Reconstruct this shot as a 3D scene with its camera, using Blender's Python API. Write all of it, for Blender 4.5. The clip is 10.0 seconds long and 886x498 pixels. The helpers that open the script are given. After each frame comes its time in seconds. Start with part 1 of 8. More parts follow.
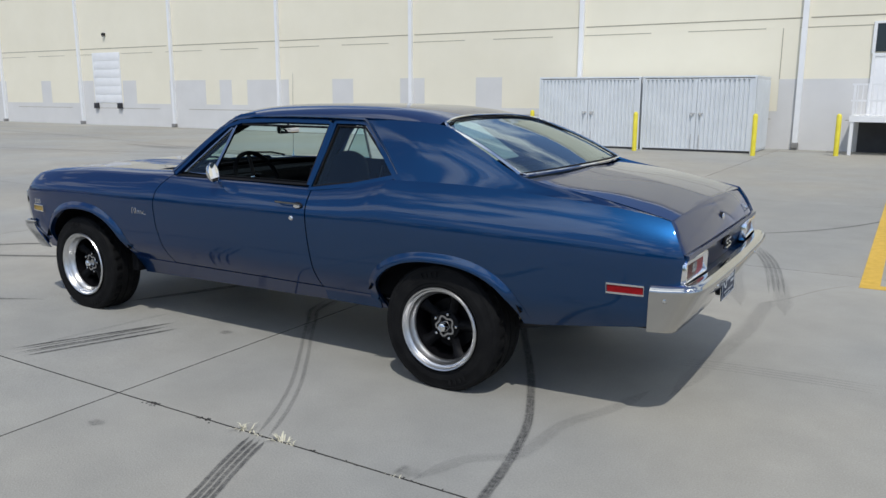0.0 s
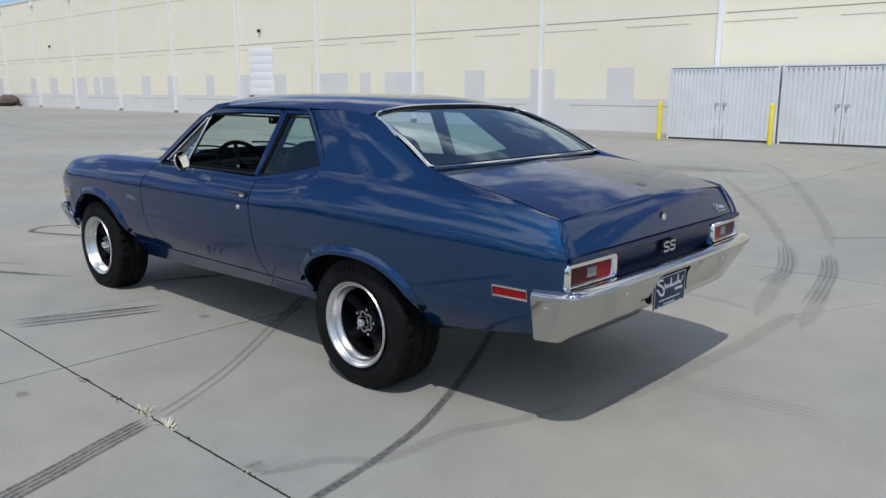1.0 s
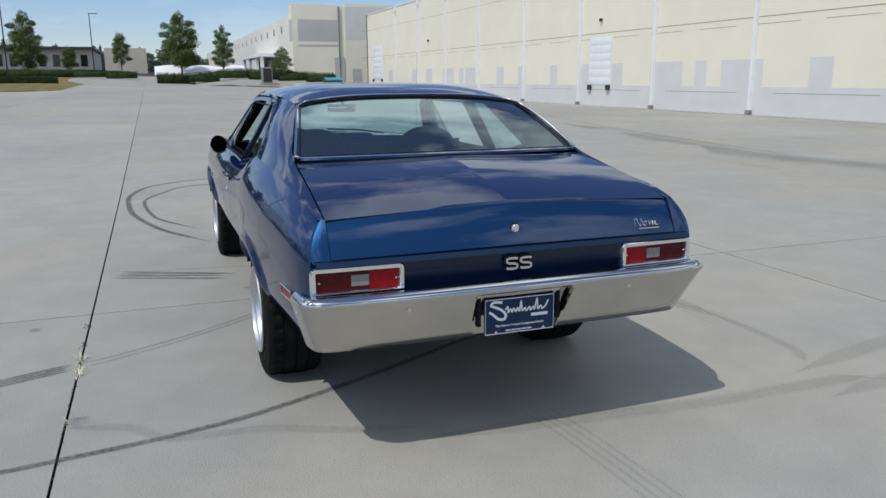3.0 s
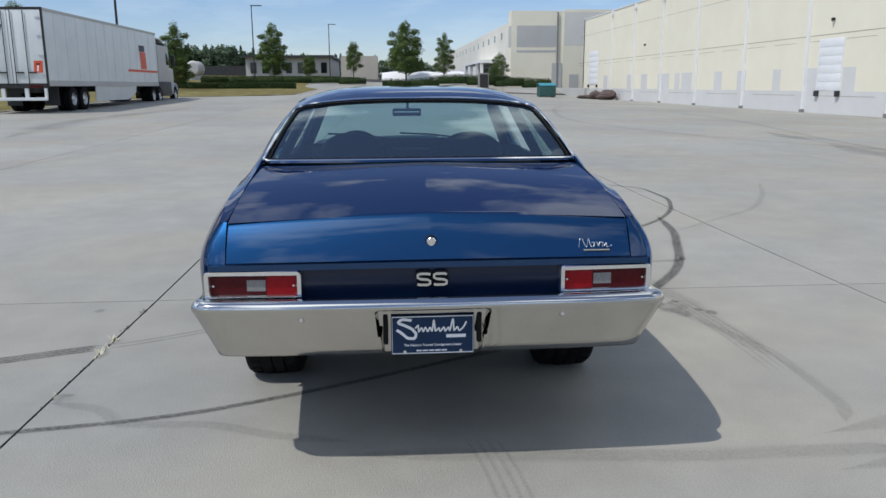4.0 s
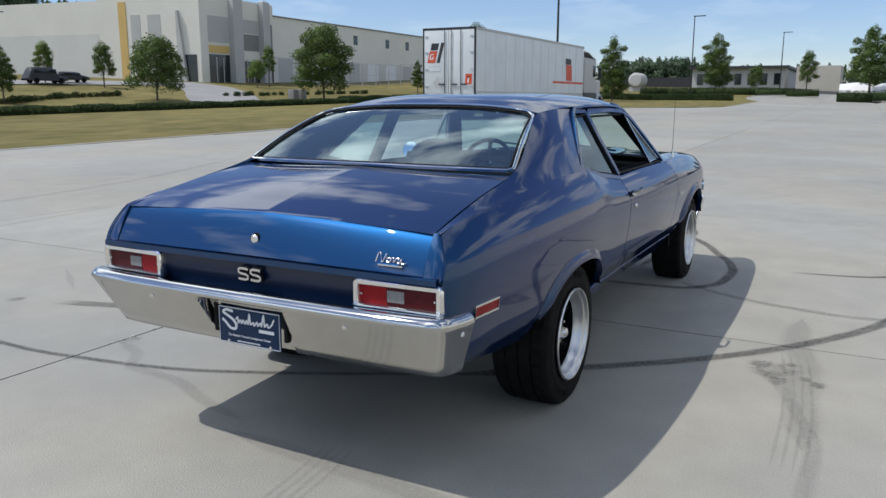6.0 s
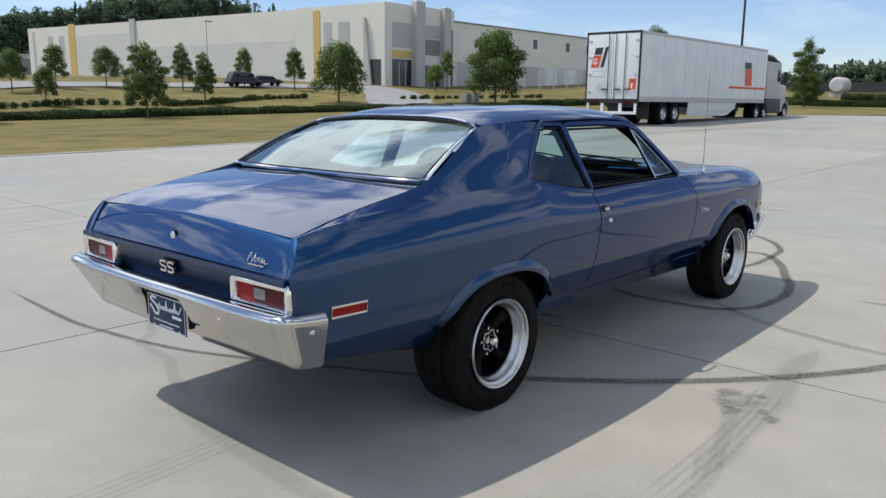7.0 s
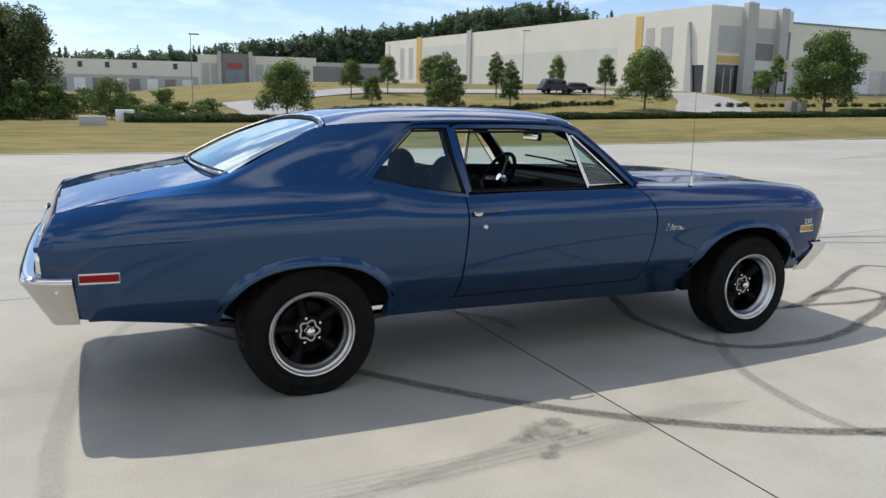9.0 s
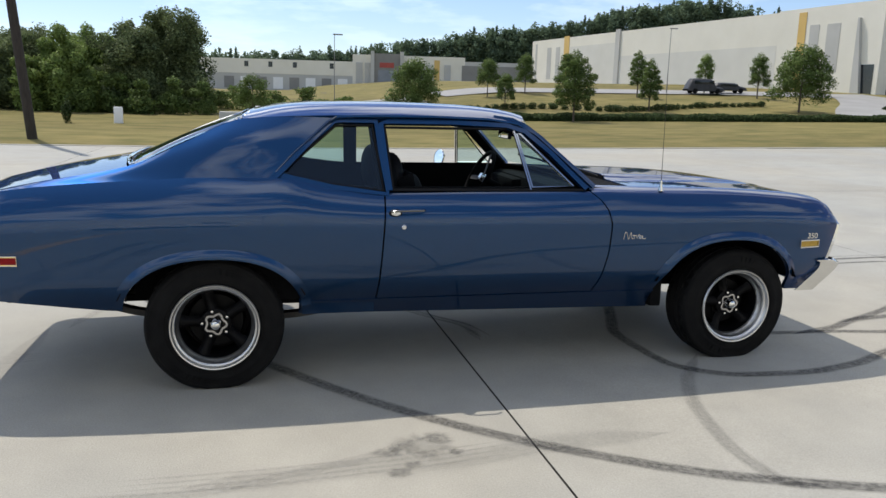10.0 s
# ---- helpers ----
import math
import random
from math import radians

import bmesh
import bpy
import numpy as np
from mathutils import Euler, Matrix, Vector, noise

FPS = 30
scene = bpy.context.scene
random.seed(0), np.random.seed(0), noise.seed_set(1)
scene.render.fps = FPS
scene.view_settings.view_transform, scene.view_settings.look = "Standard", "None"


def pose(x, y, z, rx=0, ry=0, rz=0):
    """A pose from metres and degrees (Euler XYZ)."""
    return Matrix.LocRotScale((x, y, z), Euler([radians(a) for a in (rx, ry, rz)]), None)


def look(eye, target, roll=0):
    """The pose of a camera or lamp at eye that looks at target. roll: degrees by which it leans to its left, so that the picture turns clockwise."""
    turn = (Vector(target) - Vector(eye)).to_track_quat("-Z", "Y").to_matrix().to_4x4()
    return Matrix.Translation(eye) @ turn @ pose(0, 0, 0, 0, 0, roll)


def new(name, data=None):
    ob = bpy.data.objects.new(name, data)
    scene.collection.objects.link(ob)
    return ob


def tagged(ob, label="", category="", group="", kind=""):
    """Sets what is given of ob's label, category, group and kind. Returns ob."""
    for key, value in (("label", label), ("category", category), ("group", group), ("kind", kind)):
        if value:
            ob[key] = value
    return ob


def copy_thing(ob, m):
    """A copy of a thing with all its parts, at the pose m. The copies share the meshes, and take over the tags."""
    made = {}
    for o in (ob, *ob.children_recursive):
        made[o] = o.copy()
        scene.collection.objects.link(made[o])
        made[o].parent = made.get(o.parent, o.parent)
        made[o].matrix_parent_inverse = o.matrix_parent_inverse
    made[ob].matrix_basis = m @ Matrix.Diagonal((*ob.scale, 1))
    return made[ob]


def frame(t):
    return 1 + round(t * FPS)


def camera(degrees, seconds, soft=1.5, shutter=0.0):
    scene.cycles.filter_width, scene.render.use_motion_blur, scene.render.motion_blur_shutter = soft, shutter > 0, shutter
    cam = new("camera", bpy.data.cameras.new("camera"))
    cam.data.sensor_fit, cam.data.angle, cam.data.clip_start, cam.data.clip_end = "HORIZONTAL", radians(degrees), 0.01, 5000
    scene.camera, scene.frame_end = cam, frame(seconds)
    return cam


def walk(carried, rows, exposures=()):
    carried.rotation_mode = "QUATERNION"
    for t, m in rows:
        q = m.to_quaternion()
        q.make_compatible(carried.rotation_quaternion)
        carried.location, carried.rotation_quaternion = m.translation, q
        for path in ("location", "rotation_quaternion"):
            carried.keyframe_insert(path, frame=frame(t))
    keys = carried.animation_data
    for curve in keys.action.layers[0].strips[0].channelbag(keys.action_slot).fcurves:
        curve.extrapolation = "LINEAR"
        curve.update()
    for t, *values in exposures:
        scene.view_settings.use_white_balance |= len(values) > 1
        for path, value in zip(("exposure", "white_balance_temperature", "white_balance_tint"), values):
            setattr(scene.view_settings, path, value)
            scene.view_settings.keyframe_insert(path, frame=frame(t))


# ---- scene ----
cam = camera(59.4, 10.0)
PATH = [
    (0, (-1.921, 3.999, 1.444), (-0.91, 2.317, 1.058), 0.2),
    (0.5, (-2.35, 3.606, 1.425), (-1.177, 2.035, 1.029), -0.0),
    (1, (-2.749, 3.201, 1.43), (-1.421, 1.762, 1.024), -0.1),
    (1.5, (-3.127, 2.774, 1.42), (-1.656, 1.484, 1.006), -0.1),
    (2, (-3.411, 2.289, 1.424), (-1.806, 1.171, 1.004), -0.1),
    (2.5, (-3.659, 1.795, 1.434), (-1.932, 0.879, 1.008), -0.1),
    (2.7, (-3.713, 1.587, 1.421), (-1.941, 0.764, 0.993), -0.2),
    (3.8, (-3.852, 0.371, 1.419), (-1.912, 0.122, 1.002), -0.3),
    (4, (-3.833, 0.15, 1.403), (-1.881, 0.011, 0.991), -0.3),
    (4.5, (-3.789, -0.392, 1.382), (-1.835, -0.247, 0.981), -0.1),
    (5, (-3.681, -0.921, 1.37), (-1.766, -0.498, 0.978), -0.0),
    (5.5, (-3.509, -1.433, 1.37), (-1.671, -0.746, 0.985), 0.0),
    (6.8, (-2.9, -2.73, 1.402), (-1.369, -1.499, 1.024), 0.5),
    (7, (-2.787, -2.932, 1.422), (-1.311, -1.636, 1.046), 0.6),
    (7.5, (-2.407, -3.371, 1.425), (-1.076, -1.926, 1.051), 0.8),
    (8, (-2.001, -3.808, 1.433), (-0.828, -2.232, 1.06), 0.9),
    (8.5, (-1.497, -4.121, 1.429), (-0.495, -2.431, 1.056), 1.0),
    (9, (-0.947, -4.39, 1.427), (-0.126, -2.604, 1.056), 1.1),
    (9.5, (-0.385, -4.543, 1.416), (0.253, -2.685, 1.042), 1.3),
    (10, (0.192, -4.596, 1.427), (0.661, -2.69, 1.047), 1.6),
]
walk(cam, [(t, look(eye, target, roll)) for t, eye, target, roll in PATH], [(0, -0.52, 6400, 10), (2.5, -0.50, 6400, 10), (4.5, -0.44, 6350, 10), (5.5, -0.38, 6400, 10), (7.5, -0.11, 6700, 10), (10, -0.03, 6900, 10)])

# ---- world and sun ----
SUN_FROM = Vector((-0.32, 0.53, 1.0)).normalized()
world = bpy.data.worlds.new("sky")
scene.world = world
world.use_nodes = True
wn, wl = world.node_tree.nodes, world.node_tree.links
wn.clear()
w_out = wn.new("ShaderNodeOutputWorld")
w_sky = wn.new("ShaderNodeTexSky")
w_sky.sky_type = "NISHITA"
w_sky.sun_disc = False
w_sky.sun_elevation = math.asin(SUN_FROM.z)
w_sky.sun_rotation = math.atan2(SUN_FROM.x, SUN_FROM.y)
w_sky.air_density, w_sky.dust_density, w_sky.ozone_density = 1.0, 0.12, 3.0
w_bg = wn.new("ShaderNodeBackground")
w_bg.inputs["Strength"].default_value = 0.138
w_tint = wn.new("ShaderNodeMix")
w_tint.data_type, w_tint.blend_type = "RGBA", "MULTIPLY"
w_tint.inputs[0].default_value = 1.0
w_tint.inputs[7].default_value = (0.90, 0.95, 1.13, 1)
wl.new(w_sky.outputs[0], w_tint.inputs[6])
wl.new(w_tint.outputs[2], w_bg.inputs["Color"])
w_cloud = wn.new("ShaderNodeBackground")
w_cloud.inputs["Color"].default_value = (0.90, 0.96, 1.0, 1)
# scattered cumulus over the whole dome: the view direction laid on a flat cloud deck
w_tc = wn.new("ShaderNodeTexCoord")
w_sep = wn.new("ShaderNodeSeparateXYZ")
wl.new(w_tc.outputs["Generated"], w_sep.inputs[0])
w_add = wn.new("ShaderNodeMath")
w_add.operation = "ADD"
w_add.inputs[1].default_value = 0.16
wl.new(w_sep.outputs["Z"], w_add.inputs[0])
w_max = wn.new("ShaderNodeMath")
w_max.operation = "MAXIMUM"
w_max.inputs[1].default_value = 0.05
wl.new(w_add.outputs[0], w_max.inputs[0])
w_dx, w_dy = wn.new("ShaderNodeMath"), wn.new("ShaderNodeMath")
for n_, axis in ((w_dx, "X"), (w_dy, "Y")):
    n_.operation = "DIVIDE"
    wl.new(w_sep.outputs[axis], n_.inputs[0])
    wl.new(w_max.outputs[0], n_.inputs[1])
w_com = wn.new("ShaderNodeCombineXYZ")
wl.new(w_dx.outputs[0], w_com.inputs["X"])
wl.new(w_dy.outputs[0], w_com.inputs["Y"])
w_noise = wn.new("ShaderNodeTexNoise")
w_noise.inputs["Scale"].default_value = 1.7
w_noise.inputs["Detail"].default_value = 7
w_noise.inputs["Roughness"].default_value = 0.55
w_map = wn.new("ShaderNodeMapping")
w_map.inputs["Location"].default_value = (-14.81, -21.52, 0)
wl.new(w_com.outputs[0], w_map.inputs[0])
wl.new(w_map.outputs[0], w_noise.inputs["Vector"])
w_ramp = wn.new("ShaderNodeValToRGB")
w_ramp.color_ramp.elements[0].position = 0.49
w_ramp.color_ramp.elements[1].position = 0.595
w_ramp.color_ramp.elements[0].color = (0.04, 0.04, 0.04, 1)
wl.new(w_noise.outputs[0], w_ramp.inputs[0])
w_mul = wn.new("ShaderNodeMath")
w_mul.operation = "MULTIPLY"
w_fade = wn.new("ShaderNodeMapRange")
w_fade.inputs[1].default_value, w_fade.inputs[2].default_value = 0.10, 0.30
w_fade.inputs[3].default_value, w_fade.inputs[4].default_value = 0.10, 1.0
wl.new(w_sep.outputs["Z"], w_fade.inputs[0])
wl.new(w_ramp.outputs[0], w_mul.inputs[0])
wl.new(w_fade.outputs[0], w_mul.inputs[1])
# cloud tops are bright, their thick cores grey
w_core = wn.new("ShaderNodeMapRange")
w_core.inputs[1].default_value, w_core.inputs[2].default_value = 0.58, 0.76
w_core.inputs[3].default_value, w_core.inputs[4].default_value = 1.9, 1.15
wl.new(w_noise.outputs[0], w_core.inputs[0])
# clouds towards the sun glow by forward scattering
w_dot = wn.new("ShaderNodeVectorMath")
w_dot.operation = "DOT_PRODUCT"
w_dot.inputs[1].default_value = SUN_FROM
wl.new(w_tc.outputs["Generated"], w_dot.inputs[0])
w_lit = wn.new("ShaderNodeMapRange")
w_lit.inputs[1].default_value, w_lit.inputs[2].default_value = 0.2, 0.9
w_lit.inputs[3].default_value, w_lit.inputs[4].default_value = 0.75, 1.5
wl.new(w_dot.outputs["Value"], w_lit.inputs[0])
w_glow = wn.new("ShaderNodeMath")
w_glow.operation = "MULTIPLY"
wl.new(w_core.outputs[0], w_glow.inputs[0])
wl.new(w_lit.outputs[0], w_glow.inputs[1])
wl.new(w_glow.outputs[0], w_cloud.inputs["Strength"])
w_mix = wn.new("ShaderNodeMixShader")
wl.new(w_mul.outputs[0], w_mix.inputs[0])
wl.new(w_bg.outputs[0], w_mix.inputs[1])
wl.new(w_cloud.outputs[0], w_mix.inputs[2])
wl.new(w_mix.outputs[0], w_out.inputs[0])

sun_data = bpy.data.lights.new("sun", "SUN")
sun_data.energy = 3.85
sun_data.angle = radians(0.6)
sun_data.color = (1.0, 0.965, 0.915)
sun = new("sun", sun_data)
sun.matrix_world = look(SUN_FROM * 60, (0, 0, 0))


# ---- materials ----
def material(name, dark, light=None, scale=6.0, rough=0.6, metal=0.0, bump=0.0, bump_scale=60.0, coat=0.0,
             large=0.0, island=0.0, rough_var=0.0, piece=0.0, spec=0.5, stretch=(1, 1, 1), leaf=False, edge=None, grain=0.0):
    """A surface with grain of two sizes: fine mottling between two colours, a broad drift, relief."""
    m = bpy.data.materials.new(name)
    m.use_nodes = True
    nt, ln = m.node_tree.nodes, m.node_tree.links
    b = nt["Principled BSDF"]
    b.inputs["Roughness"].default_value = rough
    b.inputs["Metallic"].default_value = metal
    b.inputs["Specular IOR Level"].default_value = spec
    if edge:
        b.inputs["Specular Tint"].default_value = (*edge, 1)
    if coat:
        b.inputs["Coat Weight"].default_value = coat
        b.inputs["Coat Roughness"].default_value = 0.012
        b.inputs["Coat IOR"].default_value = 1.50
    light = light or dark
    tc = nt.new("ShaderNodeTexCoord")
    mp = nt.new("ShaderNodeMapping")
    mp.inputs["Scale"].default_value = stretch
    ln.new(tc.outputs["Object"], mp.inputs[0])
    no = nt.new("ShaderNodeTexNoise")
    no.inputs["Scale"].default_value = scale
    no.inputs["Detail"].default_value = 6
    no.inputs["Roughness"].default_value = 0.6
    ln.new(mp.outputs[0], no.inputs["Vector"])
    mix = nt.new("ShaderNodeMix")
    mix.data_type = "RGBA"
    mix.inputs[6].default_value = (*dark, 1)
    mix.inputs[7].default_value = (*light, 1)
    ramp = nt.new("ShaderNodeValToRGB")
    ramp.color_ramp.elements[0].position, ramp.color_ramp.elements[1].position = 0.3, 0.7
    ln.new(no.outputs[0], ramp.inputs[0])
    ln.new(ramp.outputs[0], mix.inputs[0])
    col = mix.outputs[2]

    def darker(socket, amount, value):
        hs = nt.new("ShaderNodeHueSaturation")
        mr = nt.new("ShaderNodeMapRange")
        mr.inputs[3].default_value, mr.inputs[4].default_value = 1 - amount, 1 + amount
        ln.new(value, mr.inputs[0])
        ln.new(mr.outputs[0], hs.inputs["Value"])
        ln.new(socket, hs.inputs["Color"])
        return hs.outputs[0]
    if large:
        n2 = nt.new("ShaderNodeTexNoise")
        n2.inputs["Scale"].default_value = scale * 0.07
        n2.inputs["Detail"].default_value = 3
        ln.new(mp.outputs[0], n2.inputs["Vector"])
        col = darker(col, large, n2.outputs[0])
    if grain:
        n4 = nt.new("ShaderNodeTexNoise")
        n4.inputs["Scale"].default_value = 130
        n4.inputs["Detail"].default_value = 2
        ln.new(mp.outputs[0], n4.inputs["Vector"])
        col = darker(col, grain, n4.outputs[0])
        n5 = nt.new("ShaderNodeTexNoise")
        n5.inputs["Scale"].default_value = 0.55
        n5.inputs["Detail"].default_value = 5
        n5.inputs["Roughness"].default_value = 0.65
        ln.new(mp.outputs[0], n5.inputs["Vector"])
        col = darker(col, grain * 0.6, n5.outputs[0])
        # warm, dusty patches between cooler ones
        n6 = nt.new("ShaderNodeTexNoise")
        n6.inputs["Scale"].default_value = 0.33
        n6.inputs["Detail"].default_value = 3
        ln.new(tc.outputs["Object"], n6.inputs["Vector"])
        r6 = nt.new("ShaderNodeMapRange")
        r6.inputs[1].default_value, r6.inputs[2].default_value = 0.40, 0.62
        ln.new(n6.outputs[0], r6.inputs[0])
        m6 = nt.new("ShaderNodeMix")
        m6.data_type, m6.blend_type = "RGBA", "MULTIPLY"
        m6.inputs[7].default_value = (1.045, 1.0, 0.935, 1)
        ln.new(r6.outputs[0], m6.inputs[0])
        ln.new(col, m6.inputs[6])
        col = m6.outputs[2]
    if island:
        ge = nt.new("ShaderNodeNewGeometry")
        col = darker(col, island, ge.outputs["Random Per Island"])
    if piece:
        oi = nt.new("ShaderNodeObjectInfo")
        col = darker(col, piece, oi.outputs["Random"])
    ln.new(col, b.inputs["Base Color"])
    if rough_var:
        mr = nt.new("ShaderNodeMapRange")
        mr.inputs[3].default_value, mr.inputs[4].default_value = max(0.02, rough - rough_var), rough + rough_var
        ln.new(no.outputs[0], mr.inputs[0])
        ln.new(mr.outputs[0], b.inputs["Roughness"])
    if bump:
        n3 = nt.new("ShaderNodeTexNoise")
        n3.inputs["Scale"].default_value = bump_scale
        n3.inputs["Detail"].default_value = 4
        ln.new(mp.outputs[0], n3.inputs["Vector"])
        bp = nt.new("ShaderNodeBump")
        bp.inputs["Strength"].default_value = bump
        bp.inputs["Distance"].default_value = 0.01
        ln.new(n3.outputs[0], bp.inputs["Height"])
        ln.new(bp.outputs[0], b.inputs["Normal"])
    if leaf:
        # light that passes through thin leaves
        tl = nt.new("ShaderNodeBsdfTranslucent")
        ln.new(col, tl.inputs[0])
        ms = nt.new("ShaderNodeMixShader")
        ms.inputs[0].default_value = 0.35
        ln.new(b.outputs[0], ms.inputs[1])
        ln.new(tl.outputs[0], ms.inputs[2])
        ln.new(ms.outputs[0], nt["Material Output"].inputs[0])
    return m


def glass_material(name, tint, gloss=1.0, pale_share=0.0):
    """A thin tinted pane: clear tint with a mirror gloss by Fresnel."""
    m = bpy.data.materials.new(name)
    m.use_nodes = True
    nt, ln = m.node_tree.nodes, m.node_tree.links
    nt.clear()
    out = nt.new("ShaderNodeOutputMaterial")
    tr = nt.new("ShaderNodeBsdfTransparent")
    tr.inputs[0].default_value = (*tint, 1)
    gl = nt.new("ShaderNodeBsdfGlossy")
    gl.inputs["Roughness"].default_value = 0.01
    gl.inputs["Color"].default_value = (0.86, 0.98, 1.0, 1)
    lw = nt.new("ShaderNodeLayerWeight")
    lw.inputs["Blend"].default_value = 0.5
    pw = nt.new("ShaderNodeMath")
    pw.operation = "POWER"
    pw.inputs[1].default_value = 5.0
    ln.new(lw.outputs["Facing"], pw.inputs[0])
    mu = nt.new("ShaderNodeMath")
    mu.operation = "MULTIPLY_ADD"
    mu.inputs[1].default_value = 0.92
    mu.inputs[2].default_value = 0.05 * gloss
    mu.use_clamp = True
    ln.new(pw.outputs[0], mu.inputs[0])
    mx = nt.new("ShaderNodeMixShader")
    ln.new(mu.outputs[0], mx.inputs[0])
    ln.new(tr.outputs[0], mx.inputs[1])
    ln.new(gl.outputs[0], mx.inputs[2])
    # a small share of pale teal diffuse laid over the whole pane
    df = nt.new("ShaderNodeBsdfDiffuse")
    df.inputs[0].default_value = (0.42, 0.50, 0.50, 1)
    md = nt.new("ShaderNodeMixShader")
    md.inputs[0].default_value = pale_share
    ln.new(mx.outputs[0], md.inputs[1])
    ln.new(df.outputs[0], md.inputs[2])
    ln.new(md.outputs[0], out.inputs[0])
    return m


def mark_material(name, colour, cover, scale, stretch, planar=False, soft=0.28):
    """Rubber or dirt on concrete: a broken film, clear where it is worn away."""
    m = bpy.data.materials.new(name)
    m.use_nodes = True
    nt, ln = m.node_tree.nodes, m.node_tree.links
    b = nt["Principled BSDF"]
    b.inputs["Base Color"].default_value = (*colour, 1)
    b.inputs["Roughness"].default_value = 0.85
    b.inputs["Specular IOR Level"].default_value = 0.2
    uv = nt.new("ShaderNodeUVMap")
    sp = nt.new("ShaderNodeSeparateXYZ")
    ln.new(uv.outputs[0], sp.inputs[0])
    mp = nt.new("ShaderNodeMapping")
    mp.inputs["Scale"].default_value = stretch
    tc = nt.new("ShaderNodeTexCoord")
    ln.new(tc.outputs["Object"] if planar else uv.outputs[0], mp.inputs[0])
    no = nt.new("ShaderNodeTexNoise")
    no.inputs["Scale"].default_value = scale
    no.inputs["Detail"].default_value = 5
    ln.new(mp.outputs[0], no.inputs["Vector"])
    n2 = nt.new("ShaderNodeTexNoise")
    n2.inputs["Scale"].default_value = 45
    n2.inputs["Detail"].default_value = 4
    ln.new(tc.outputs["Object"], n2.inputs["Vector"])
    # soft towards both edges: v runs 0..1 across the mark
    ed = nt.new("ShaderNodeMath")
    ed.operation = "PINGPONG"
    ed.inputs[1].default_value = 0.5
    ln.new(sp.outputs["Y"], ed.inputs[0])
    mr = nt.new("ShaderNodeMapRange")
    mr.interpolation_type = "SMOOTHSTEP"
    mr.inputs[1].default_value, mr.inputs[2].default_value = 0.0, soft
    ln.new(ed.outputs[0], mr.inputs[0])
    a1 = nt.new("ShaderNodeMapRange")
    a1.inputs[1].default_value, a1.inputs[2].default_value = 0.25, 0.60
    ln.new(no.outputs[0], a1.inputs[0])
    a2 = nt.new("ShaderNodeMapRange")
    a2.inputs[1].default_value, a2.inputs[2].default_value = 0.3, 0.62
    a2.inputs[3].default_value = 0.45
    ln.new(n2.outputs[0], a2.inputs[0])
    p1, p2, p3 = (nt.new("ShaderNodeMath") for _ in range(3))
    for p in (p1, p2, p3):
        p.operation = "MULTIPLY"
    ln.new(a1.outputs[0], p1.inputs[0])
    ln.new(mr.outputs[0], p1.inputs[1])
    ln.new(p1.outputs[0], p2.inputs[0])
    ln.new(a2.outputs[0], p2.inputs[1])
    ln.new(p2.outputs[0], p3.inputs[0])
    p3.inputs[1].default_value = cover
    ln.new(p3.outputs[0], b.inputs["Alpha"])
    return m


BLUE = material("blue_metallic_paint", (0.0048, 0.0385, 0.114), (0.0060, 0.0460, 0.129), scale=900, rough=0.42, metal=0.86, edge=(0.01, 0.17, 0.46), coat=1.0, rough_var=0.03, large=0.03)
INNER = material("black_trim", (0.003, 0.0032, 0.004), (0.006, 0.0063, 0.007), scale=30, rough=0.8, spec=0.06, bump=0.15, bump_scale=300)
VINYL = material("black_vinyl", (0.006, 0.007, 0.009), (0.011, 0.012, 0.015), scale=20, rough=0.65, spec=0.10, bump=0.1, bump_scale=120)
CHROME = material("chrome", (0.66, 0.665, 0.665), (0.74, 0.745, 0.74), scale=5, rough=0.06, metal=1.0, rough_var=0.03)
ALLOY = material("polished_alloy", (0.58, 0.58, 0.58), (0.68, 0.68, 0.67), scale=14, rough=0.33, metal=1.0, rough_var=0.06, bump=0.03)
BLACKWHEEL = material("black_wheel_paint", (0.0025, 0.0025, 0.003), (0.005, 0.005, 0.006), scale=40, rough=0.5, spec=0.12)
RUBBER = material("tyre_rubber", (0.0045, 0.0045, 0.005), (0.010, 0.010, 0.010), scale=14, rough=0.75, spec=0.12, bump=0.2, bump_scale=160, large=0.2)
GASKET = material("black_rubber_seal", (0.007, 0.007, 0.008), (0.011, 0.011, 0.012), scale=30, rough=0.6, spec=0.12)
GLASS = glass_material("tinted_glass", (0.66, 0.82, 0.80), 1.3, 0.004)
REARGLASS = glass_material("rear_tinted_glass", (0.66, 0.86, 0.87), 3.8, 0.006)
LAMPCHROME = material("lamp_bezel_chrome", (0.80, 0.80, 0.80), (0.88, 0.88, 0.87), scale=20, rough=0.12, metal=1.0, rough_var=0.03)
DULLCHROME = material("dull_chrome", (0.16, 0.165, 0.17), (0.22, 0.225, 0.23), scale=20, rough=0.16, metal=1.0)
DARKCHROME = material("shaded_chrome", (0.34, 0.34, 0.35), (0.42, 0.42, 0.43), scale=20, rough=0.2, metal=1.0)
BUMPER = material("bumper_chrome", (0.50, 0.495, 0.475), (0.58, 0.575, 0.555), scale=3, rough=0.09, metal=1.0, rough_var=0.04, large=0.05)
MIRROR = material("mirror_silver", (0.9, 0.9, 0.9), rough=0.02, metal=1.0)
DARKBLUE = material("dark_tail_panel_paint", (0.0016, 0.008, 0.030), (0.0022, 0.011, 0.038), scale=60, rough=0.35, spec=0.35, coat=0.25)
